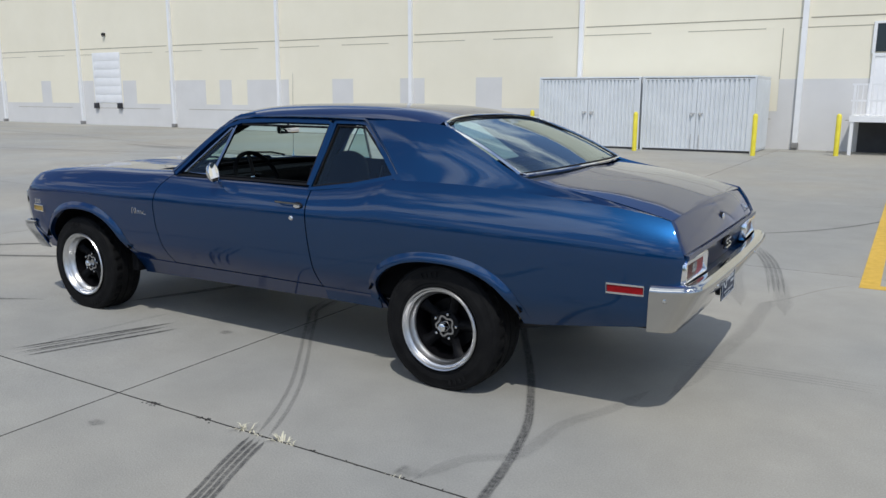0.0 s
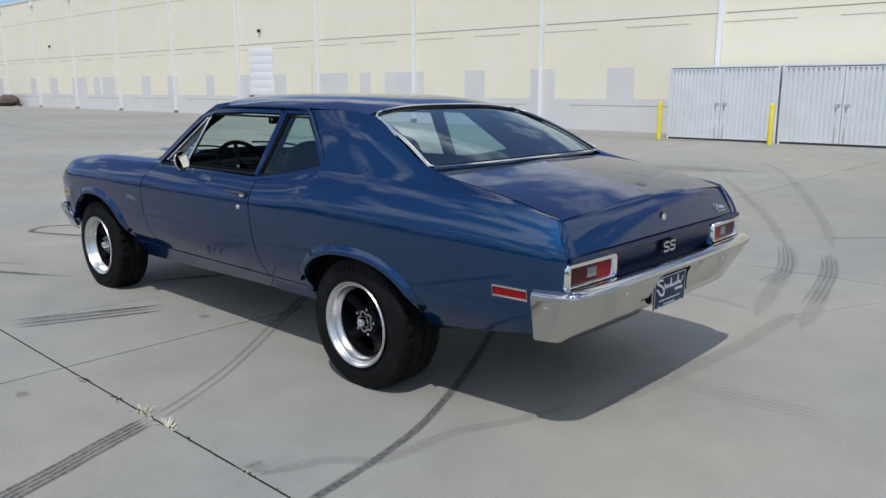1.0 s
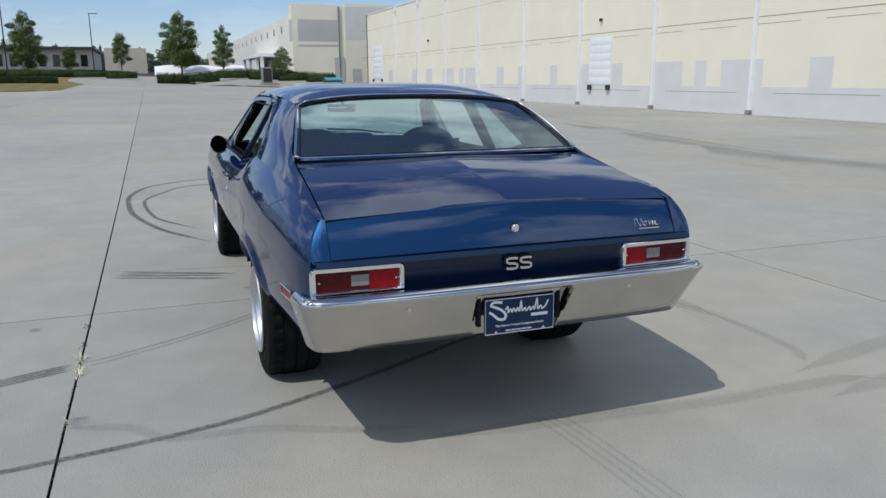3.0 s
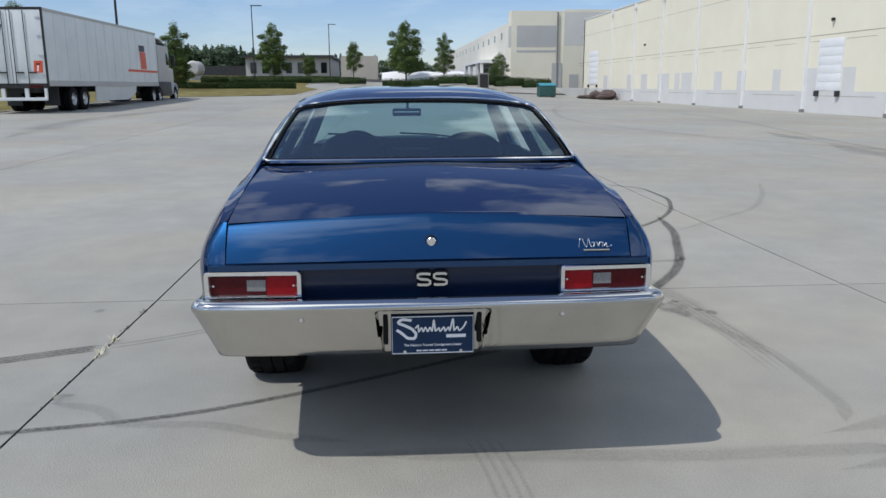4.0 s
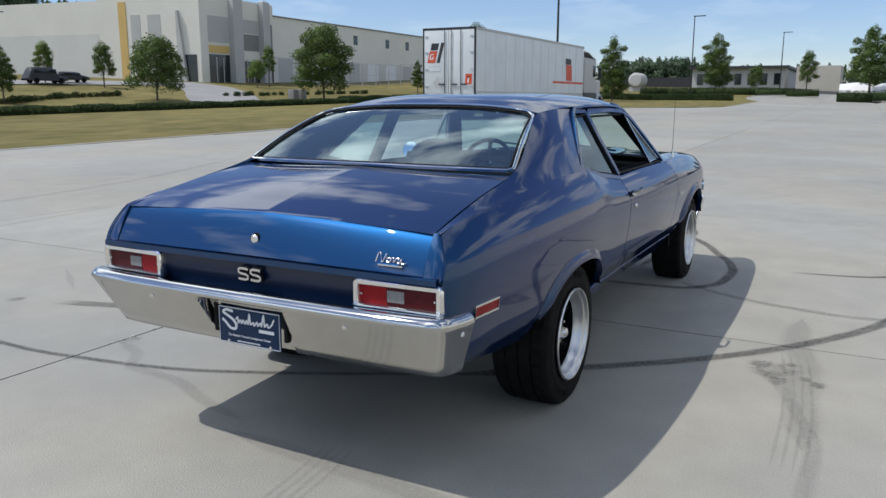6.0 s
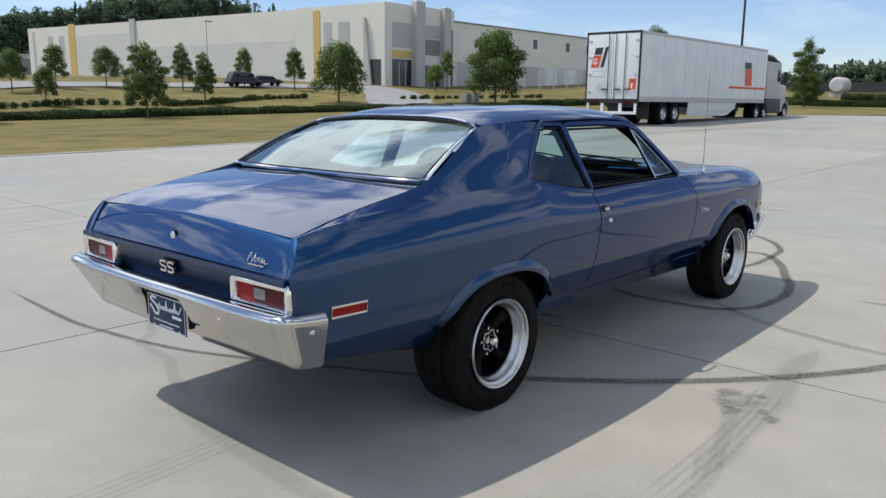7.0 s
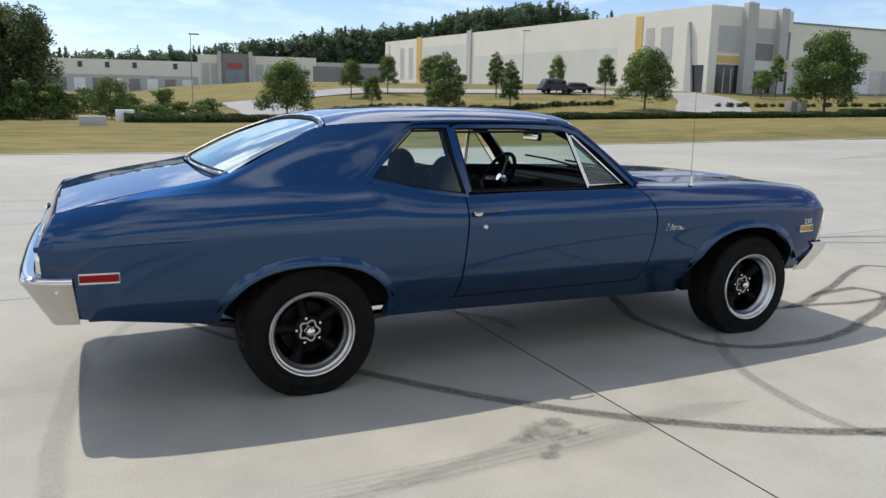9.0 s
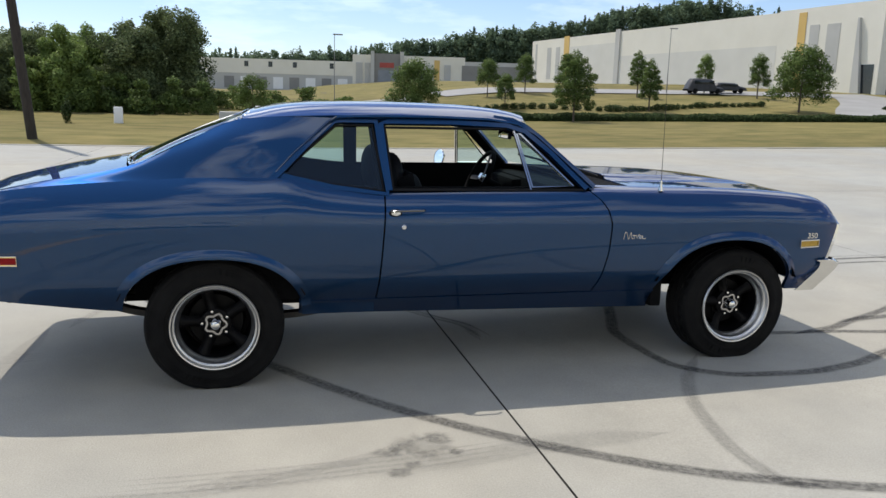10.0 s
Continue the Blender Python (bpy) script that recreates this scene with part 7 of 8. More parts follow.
solo("utility_cabinet", boxes((0.30, 1.05, 31.9, 32.5, 0.3, 0.86), bevel=0.03), WHITEPAINT, "small pale utility cabinet behind the lawn", "cabinet")
mb = bmesh.new()
for x in (47.3, 48.3):
    box(mb, x, x + 0.65, 38.6, 39.2, height(x, 39) - 0.1, height(x, 39) + 0.95, bevel=0.05)
solo("transformer_boxes", mb, DARKGREY, "two grey transformer cabinets on the bank", "transformer", kind="stuff")


def yard_fence():
    f = thing("fence", "tall grey chain-link fence round the loading yard", "fence")
    y = 52.5
    for k in range(15):
        x = 69 + 3.0 * k
        part("post", rods(((x, y, height(x, y) - 0.2), (x, y, height(x, y) + 2.6), 0.05), seg=8), MIDGREY, f)
    for k in range(14):
        x = 69 + 3.0 * k
        z = height(x + 1.5, y)
        bm = bmesh.new()
        for q in range(12):
            a = x + 0.12 + 0.25 * q
            rod(bm, (a, y, z + 0.1), (a, y, z + 2.5), 0.012, seg=4)
        for h in (0.1, 1.3, 2.5):
            rod(bm, (x, y, z + h), (x + 3.0, y, z + h), 0.022, seg=5)
        part("mesh_panel", bm, MIDGREY, f)


yard_fence()


# ---- drive and parking up the bank ----
def strip(name, pts, width, label, mat, cat):
    ts = list(range(len(pts)))
    fx, fy = curve(*[(t, p[0]) for t, p in zip(ts, pts)]), curve(*[(t, p[1]) for t, p in zip(ts, pts)])

    def f(t, v):
        p = Vector((fx(t), fy(t)))
        q = Vector((fx(t + 0.01), fy(t + 0.01)))
        d = (q - p).normalized()
        w = p + Vector((-d.y, d.x)) * v * width / 2
        return (w.x, w.y, height(w.x, w.y) + 0.15)
    solo(name, surf(f, spread(0, len(pts) - 1, 8 * (len(pts) - 1)), [-1, -0.5, 0, 0.5, 1], (0, 0, 1)), mat, label, cat, kind="structure", sharp=0)


strip("driveway", [(38, 36), (42, 41), (46.5, 46), (50, 52), (50, 55)], 5.5, "pale concrete drive climbing the bank", ROADGREY, "driveway")
strip("parking", [(14, 55.5), (24, 56), (36, 56), (48, 54.5)], 6.0, "grey car park in front of the warehouse", ROADGREY, "car park")
strip("driveway_far", [(8.6, 34.0), (8.9, 38), (9.7, 44.5), (10.0, 51), (10.5, 56)], 4.3, "pale drive up to the distant warehouse", ROADGREY, "driveway")


# ---- parked vehicles far off ----
def far_car(x, y, turn, mat, lab, l=4.6, h=1.75):
    c = thing("parked_car", lab, "car", "cars on the bank", at=(x, y, height(x, y) + 0.15))
    c.scale = (0.62, 0.62, 0.62)
    c.rotation_euler = (0, 0, radians(turn))

    def f(u, v):
        xx = lerp(-l / 2, l / 2, u)
        top = float(np.interp(u, [0, 0.02, 0.1, 0.3, 0.68, 0.78, 0.96, 1.0], [0.6, 1.0, h * 0.96, h, h * 0.97, 1.0, 0.85, 0.5]))
        a = v * math.pi
        return (xx, 0.9 * math.cos(a) * (1 if math.sin(a) < 0.9 else 1), 0.35 + (top - 0.35) * math.sin(a) ** 0.35)
    part("body", surf(f, spread(0, 1, 26), spread(0, 1, 16), (0, 0, 1), 0.05), mat, c)
    part("side_window", boxes((-l * 0.33, l * 0.2, -0.905, -0.86, h * 0.62, h * 0.86), bevel=0.01), DARKGLASS, c)
    part("side_window", boxes((-l * 0.33, l * 0.2, 0.86, 0.905, h * 0.62, h * 0.86), bevel=0.01), DARKGLASS, c)
    for xx in (-l * 0.3, l * 0.31):
        for yy in (-0.82, 0.82):
            w = bmesh.new()
            lathe(w, [(0, -0.11), (0.2, -0.11), (0.32, -0.1), (0.34, 0), (0.32, 0.1), (0.2, 0.11), (0, 0.11)], (xx, yy, 0.34), "Y", 18)
            part("wheel", tidy(w), RUBBER, c)


far_car(36.0, 53.4, -8, CHARCOAL, "dark grey van parked on the bank", 5.0, 2.0)
far_car(38.9, 54.4, -8, CHARCOAL, "dark sedan parked on the bank", 4.5, 1.4)


# ---- parked articulated lorry ----
def big_wheel(parent, x, y, s, r=0.51, w=0.28, z0=0.0):
    b = bmesh.new()
    h = w / 2
    lathe(b, [(r * 0.56, -h), (r * 0.62, -h * 1.05), (r * 0.9, -h), (r, -h * 0.75), (r, h * 0.75), (r * 0.9, h), (r * 0.62, h * 1.05), (r * 0.56, h)], (x, y, z0 + r), "Y", 28)
    bmesh.ops.recalc_face_normals(b, faces=b.faces)
    wh = part("wheel", b, RUBBER, parent)
    b = bmesh.new()
    lathe(b, [(r * 0.58, s * h * 0.9), (r * 0.54, s * h * 0.5), (r * 0.30, s * h * 0.3), (r * 0.22, s * h * 0.9), (0, s * h)], (x, y, z0 + r), "Y", 24)
    part("rim", tidy(b), ALLOY, wh)


def lorry():
    x0, y0 = 28.6, 14.75
    z = height(31, 13.8)
    t = thing("articulated_lorry", "white box trailer with red and black marks behind a white tractor", "truck", at=(x0, y0, z))
    L, hw, zb, zt = 15.3, 1.30, 1.12, 4.02
    tr = part("trailer", boxes((0.06, L, -hw, hw, zb, zt)), TRUCKWHITE, t)
    part("roof_rail", boxes((0.0, L + 0.02, -hw - 0.02, -hw + 0.02, zt - 0.1, zt + 0.02), (0.0, L + 0.02, hw - 0.02, hw + 0.02, zt - 0.1, zt + 0.02)), MIDGREY, tr)
    part("floor_rail", boxes((0.0, L + 0.02, -hw - 0.025, -hw, zb - 0.08, zb + 0.14), (0.0, L + 0.02, hw, hw + 0.025, zb - 0.08, zb + 0.14)), MIDGREY, tr)
    for k in range(13):
        x = 1.1 + 1.16 * k
        part("side_post", boxes((x - 0.03, x + 0.03, -hw - 0.012, -hw, zb + 0.14, zt - 0.1)), TRUCKWHITE, tr)
    # rear frame and doors
    part("rear_frame", boxes((-0.03, 0.06, -hw - 0.03, -hw + 0.035, zb - 0.1, zt + 0.03), (-0.03, 0.06, hw - 0.035, hw + 0.03, zb - 0.1, zt + 0.03), (-0.03, 0.06, -hw, hw, zt - 0.06, zt + 0.03), (-0.03, 0.06, -hw, hw, zb - 0.16, zb + 0.02)), STEELDARK, tr)
    for s in (1, -1):
        a, c = (0.012, hw - 0.04) if s > 0 else (-hw + 0.04, -0.012)
        d = part("rear_door", boxes((-0.02, 0.05, a, c, zb + 0.03, zt - 0.07), bevel=0.008), TRUCKWHITE, tr)
        for y in (0.19,) if s > 0 else (-0.14, -0.62):
            part("lock_rod", rods(((-0.06, y, zb - 0.02), (-0.06, y, zt - 0.08), 0.017), seg=8), STEELDARK, d)
            part("lock_handle", boxes((-0.09, -0.03, min(y, y + s * 0.3), max(y, y + s * 0.3), zb + 0.42, zb + 0.47)), STEELDARK, d)
        for z_ in (zb + 0.35, zb + 1.1, zb + 1.85, zt - 0.35):
            part("hinge", boxes((-0.05, 0.02, s * (hw - 0.16) - 0.07, s * (hw - 0.16) + 0.07, z_ - 0.03, z_ + 0.03)), ALLOY, d)
        part("tail_lights", boxes((-0.05, 0.02, s * 0.85 - 0.25, s * 0.85 + 0.25, zb - 0.13, zb - 0.05)), REDLENS, tr)
        part("bumper_post", boxes((-0.02, 0.06, s * 0.45 - 0.07, s * 0.45 + 0.07, 0.55, zb - 0.1)), TRUCKWHITE, tr)
        part("bumper_end", boxes((-0.02, 0.06, s * 1.18 - 0.05, s * 1.18 + 0.05, 0.55, zb - 0.1)), TRUCKWHITE, tr)
    part("underride_bar", boxes((-0.05, 0.07, -1.22, 1.22, 0.48, 0.60), bevel=0.01), TRUCKWHITE, tr)

    def slanted(y0_, y1_, z0_, z1_, mat, nm, shear=0.0, x=-0.028):
        bm = bmesh.new()
        bm.faces.new([bm.verts.new((x, y, zz)) for y, zz in ((y0_, z0_), (y1_, z0_), (y1_ - shear, z1_), (y0_ - shear, z1_))])
        part(nm, bm, mat, tr)
    slanted(1.10, 0.70, 2.52, 3.04, TRUCKRED, "logo_shape", 0.13)
    slanted(0.94, 0.56, 3.08, 3.38, CHARCOAL, "logo_shape", 0.07)
    slanted(0.62, 0.46, 2.52, 3.40, CHARCOAL, "logo_shape", 0.24)
    slanted(0.97, 0.80, 2.66, 2.70, WHITEPRINT, "logo_shape", 0.01, -0.031)
    slanted(0.98, 0.93, 2.70, 2.90, WHITEPRINT, "logo_shape", 0.05, -0.031)
    slanted(0.93, 0.76, 2.87, 2.91, WHITEPRINT, "logo_shape", 0.01, -0.031)
    slanted(0.84, 0.79, 2.70, 2.79, WHITEPRINT, "logo_shape", 0.02, -0.031)
    slanted(-0.82, -1.16, 1.56, 2.02, TRUCKRED, "logo_shape", 0.03)
    slanted(-0.94, -1.00, 1.62, 1.84, WHITEPRINT, "logo_shape", 0.03, -0.031)
    slanted(-0.92, -1.06, 1.86, 1.92, CHARCOAL, "logo_shape", 0.02, -0.031)
    slanted(1.0, 0.42, 2.12, 2.36, MIDGREY, "logo_shape")
    slanted(0.98, 0.44, 2.14, 2.34, TRUCKWHITE, "logo_shape", 0, -0.031)
    bm = bmesh.new()
    bm.faces.new([bm.verts.new((-0.028, 0.62 + 0.20 * a, 1.62 + 0.24 * c)) for a, c in ((1, 0), (0, 1), (-1, 0), (0, -1))])
    part("placard", bm, MIDGREY, tr)

    def side_mark(xa, xb, za, zc, mat, shear=0.0, o=0.015):
        bm = bmesh.new()
        bm.faces.new([bm.verts.new((x, -hw - o, zz)) for x, zz in ((xa, za), (xb, za), (xb + shear, zc), (xa + shear, zc))])
        part("logo_shape", bm, mat, tr)
    side_mark(12.2, 13.2, 1.95, 2.85, TRUCKRED, -0.1)
    side_mark(12.05, 13.0, 2.87, 3.2, CHARCOAL, -0.05)
    side_mark(9.9, 15.2, 1.78, 1.90, TRUCKRED, 0.1)
    # undercarriage and skirt
    part("chassis", boxes((0.5, L - 0.5, -0.55, 0.55, 0.78, zb)), CHARCOAL, tr)
    part("side_skirt", surf(lambda u, v: (lerp(5.2, 11.2, u), -hw + 0.02 + 0.05 * v, lerp(zb - 0.06, 0.36 + 0.35 * smooth(0.8, 1.0, u), v)), spread(0, 1, 14), spread(0, 1, 3), (0, -1, 0), 0.03), TRUCKWHITE, tr)
    part("side_skirt", surf(lambda u, v: (lerp(5.2, 11.2, u), hw - 0.02 - 0.05 * v, lerp(zb - 0.06, 0.36, v)), spread(0, 1, 14), spread(0, 1, 3), (0, 1, 0), 0.03), TRUCKWHITE, tr)
    for x in (2.6, 3.85):
        part("axle", rods(((x, -1.0, 0.51), (x, 1.0, 0.51), 0.07)), STEELDARK, tr)
        for s in (1, -1):
            big_wheel(tr, x, s * 1.12, s)
            big_wheel(tr, x, s * 0.80, s)
    for y in (-0.75, 0.75):
        part("mud_flap", boxes((1.55, 1.58, y - 0.3, y + 0.3, 0.25, zb - 0.1)), CHARCOAL, tr)
    # tractor
    cab = part("tractor", boxes((L + 0.75, L + 3.1, -1.18, 1.18, 1.25, 3.45), bevel=0.14), MIDGREY, t, "white sleeper tractor unit")
    part("roof_fairing", surf(lambda u, v: (lerp(L + 0.75, L + 3.0, u), 1.12 * v, 3.4 + (0.62 - 0.5 * smooth(0.25, 1.0, u)) * (1 - 0.35 * abs(v) ** 4)), spread(0, 1, 10), spread(-1, 1, 10), (0, 0, 1), 0.04), MIDGREY, cab)
    part("hood", boxes((L + 3.0, L + 4.9, -0.95, 0.95, 1.05, 2.15), bevel=0.16), MIDGREY, cab)
    part("frame_rails", boxes((L - 1.2, L + 4.8, -0.45, 0.45, 0.75, 1.05)), CHARCOAL, cab)
    part("side_fairing", boxes((L + 0.6, L + 3.2, -1.2, -1.1, 0.45, 1.3), bevel=0.03), CHARCOAL, cab)
    part("exhaust_stack", rods(((L + 0.66, -1.02, 1.2), (L + 0.66, -1.02, 4.05), 0.075), seg=12), CHROME, cab)
    part("door_window", boxes((L + 2.35, L + 3.0, -1.195, -1.17, 2.3, 3.0), bevel=0.01), DARKGLASS, cab)
    part("mirror", boxes((L + 3.1, L + 3.2, -1.5, -1.3, 2.2, 2.9), bevel=0.02), CHARCOAL, cab)
    part("fender", surf(lambda u, v: (L + 4.1 - 0.62 * math.cos(u * math.pi), lerp(-1.22, -0.85, v), 0.55 + 0.66 * math.sin(u * math.pi)), spread(0, 1, 12), [0, 1], (0, 0, 1), 0.03), TRUCKWHITE, cab)
    for x in (L - 0.75, L + 0.5):
        for s in (1, -1):
            big_wheel(cab, x, s * 1.08, s)
            big_wheel(cab, x, s * 0.76, s)
    for s in (1, -1):
        big_wheel(cab, L + 4.1, s * 1.05, s)


lorry()


# ---- trees, hedges, woods ----
def leaf_cloud(rng, centre, radii, n, size, soft=0.6):
    """Small leaves through an uneven volume, denser near its skin: corner points and soft outward normals."""
    g = np.random.default_rng(rng.randrange(1 << 30))
    c = np.array(centre, float)
    d = g.normal(size=(n, 3))
    d /= np.linalg.norm(d, axis=1)[:, None]
    ph = g.uniform(0, 6.28, 6)
    lump = 1 + 0.13 * np.sin(3.1 * d[:, 0] + ph[0]) * np.sin(2.7 * d[:, 2] + ph[1]) + 0.13 * np.sin(5.3 * d[:, 1] + ph[2]) + 0.10 * np.sin(7.9 * d[:, 0] + 6.1 * d[:, 2] + ph[3]) + 0.07 * np.sin(13.0 * d[:, 1] + 11.0 * d[:, 2] + ph[4])
    r = g.uniform(0.10, 1.0, n) ** 0.42 * lump
    p = c + d * np.array(radii) * r[:, None]
    s = (size * g.uniform(0.55, 1.4, n))[:, None]
    a = g.normal(size=(n, 3)) * (1, 1, 0.7)
    a /= np.linalg.norm(a, axis=1)[:, None]
    b = np.cross(a, g.normal(size=(n, 3)))
    b /= np.linalg.norm(b, axis=1)[:, None]
    quads = np.stack((p - a * s, p + b * s * 0.6, p + a * s, p - b * s * 0.6), 1)
    nm = np.cross(b, a)
    turn = (nm * d).sum(1) < 0
    quads[turn] = quads[turn][:, ::-1]
    nm[turn] *= -1
    nm = nm * (1 - soft) + d * soft + (0, 0, 0.15)
    nm /= np.linalg.norm(nm, axis=1)[:, None]
    return quads, nm


def leaf_mesh(mesh_name, clouds, mat):
    """One mesh from many leaf clouds."""
    q = np.concatenate([c[0] for c in clouds]).reshape(-1, 3)
    nm = np.repeat(np.concatenate([c[1] for c in clouds]), 4, axis=0)
    me = bpy.data.meshes.new(mesh_name)
    me.from_pydata(q.tolist(), [], np.arange(len(q)).reshape(-1, 4).tolist())
    me.materials.append(mat)
    me.polygons.foreach_set("use_smooth", [True] * len(me.polygons))
    me.normals_split_custom_set_from_vertices(nm.tolist())
    return me


def tree(x, y, h, w, seed, mat, label, clear=0.2, form="round", dense=0.85, dz=0.0):
    rng = random.Random(seed)
    z = height(x, y) + 0.08 + dz
    t = thing("tree", label, "tree", "trees on the lawns", at=(x, y, z))
    bm = bmesh.new()
    tr = max(0.03, h * 0.016)
    lean = Vector((rng.uniform(-0.02, 0.02), rng.uniform(-0.02, 0.02), 1))
    rod(bm, (0, 0, -0.15), lean * h * 0.4, tr, tr * 0.7, seg=8)
    rod(bm, lean * h * 0.4, lean * h * 0.92, tr * 0.7, tr * 0.12, seg=7)
    for k in range(9):
        zz = h * lerp(clear + 0.06, 0.75, k / 8)
        a = rng.uniform(0, 6.28)
        l = w * 0.42 * (1 - 0.45 * k / 8)
        rod(bm, lean * zz, lean * zz + Vector((math.cos(a) * l, math.sin(a) * l, l * 0.6)), tr * 0.35, tr * 0.08, seg=5)
    part("trunk", bm, BARK, t)
    ls = max(0.036, w * 0.0145)
    n = int(3.4 * w * h * dense / (1.2 * ls * ls))
    z0, z1 = h * clear, h
    if form == "cone":
        lobes = [((0, 0, lerp(z0, z1, 0.26)), 0.33, 0.22), ((0, 0, lerp(z0, z1, 0.48)), 0.34, 0.24), ((0, 0, lerp(z0, z1, 0.70)), 0.25, 0.20), ((0, 0, lerp(z0, z1, 0.89)), 0.12, 0.12)]
        rim = [(0.08 + 0.80 * k / 17, 0.34 * math.sqrt(max(0.05, 1 - ((0.08 + 0.80 * k / 17 - 0.32) / 0.66) ** 2)), 0.14 * (1 - 0.3 * k / 17)) for k in range(18)]
    else:
        lobes = [((0, 0, lerp(z0, z1, 0.45)), 0.38, 0.40), ((0, 0, lerp(z0, z1, 0.80)), 0.22, 0.18)]
        rim = [(0.14 + 0.66 * k / 15, 0.33 * (1 - 0.5 * (k / 15) ** 2), 0.16) for k in range(16)]
    for k, (f, q, sz) in enumerate(rim):
        a = k * 2.4 + rng.uniform(-0.5, 0.5)
        q *= rng.uniform(0.8, 1.15)
        lobes.append(((math.cos(a) * w * q, math.sin(a) * w * q, lerp(z0, z1, f)), sz * rng.uniform(0.8, 1.2), sz * 0.75 * w / (z1 - z0) * rng.uniform(0.8, 1.1)))
    tot = sum(l[1] ** 2 for l in lobes)
    clouds = [leaf_cloud(rng, c, (w * rw, w * rw, (z1 - z0) * rz), int(n * rw ** 2 / tot) + 20, ls) for c, rw, rz in lobes]
    crown = new("crown", leaf_mesh("crown", clouds, mat))
    crown.parent = t
    return t


OAK = "young broad-leaved tree with a dense dark green crown on the lawn"
SLIM = "slim young conical tree with fresh green leaves"
tree(46.2, 34.8, 6.0, 5.4, 1, LEAF, OAK, 0.10, dense=1.17)
tree(35.8, 41.3, 4.6, 4.4, 2, LEAF, OAK, 0.12, dense=1.09)
tree(15.1, 30.6, 3.35, 2.3, 3, LEAF, OAK, 0.18, "cone", 0.99)
tree(7.2, 30.0, 2.85, 2.8, 4, LEAFMID, "young round tree with light green leaves on the lawn", 0.16, dense=1.02)
tree(15.4, 42.2, 2.3, 1.45, 5, LEAFMID, SLIM, 0.22)
tree(16.7, 50.4, 2.8, 2.1, 6, LEAF, OAK, 0.25)
tree(20.3, 52.5, 3.0, 1.9, 7, LEAF, OAK, 0.2)
tree(23.9, 52.7, 3.0, 2.4, 8, LEAFMID, OAK, 0.2)
tree(28.5, 50.3, 3.5, 1.9, 9, LEAF, SLIM, 0.2, "cone")
tree(24.9, 41.6, 3.3, 1.8, 10, LEAF, SLIM, 0.2, "cone", 0.92)
tree(36.5, 54.1, 3.3, 1.7, 12, LEAFLIGHT, "small tree with pale yellow-green leaves", 0.3)
tree(39.2, 50.8, 3.6, 2.0, 13, LEAFMID, SLIM, 0.2)
tree(56.7, 50.6, 2.7, 2.1, 14, LEAFLIGHT, "small tree with pale yellow-green leaves", 0.25)
tree(58.7, 50.8, 4.2, 1.5, 15, LEAFLIGHT, "slim tree with pale yellow-green leaves", 0.3)
tree(0.2, 34.1, 2.0, 1.9, 16, LEAFMID, "thin young tree with loose light green leaves", 0.2, dense=0.6)
tree(74.3, 42.6, 3.7, 1.7, 17, LEAFMID, SLIM, 0.15, "cone")
tree(68.7, 18.7, 5.9, 3.5, 18, LEAF, OAK, 0.06, "cone", 1.06)
tree(95.3, 13.8, 7.0, 4.7, 19, LEAFMID, OAK, 0.1, "cone", 1.02)
tree(100.9, 10.0, 3.4, 2.3, 20, LEAFMID, SLIM, 0.15)
tree(101.3, 4.3, 5.3, 2.6, 21, LEAFMID, SLIM, 0.2)
tree(91.5, -2.3, 7.6, 5.4, 22, LEAFMID, OAK, 0.18, "cone", 1.06)
tree(91.3, -6.9, 5.8, 2.9, 23, LEAFMID, SLIM, 0.15, "cone")
tree(85.0, -12.6, 3.6, 2.6, 24, LEAF, OAK, 0.1, "cone")
tree(56.0, 26.5, 6.5, 3.2, 25, LEAFMID, OAK, 0.3)


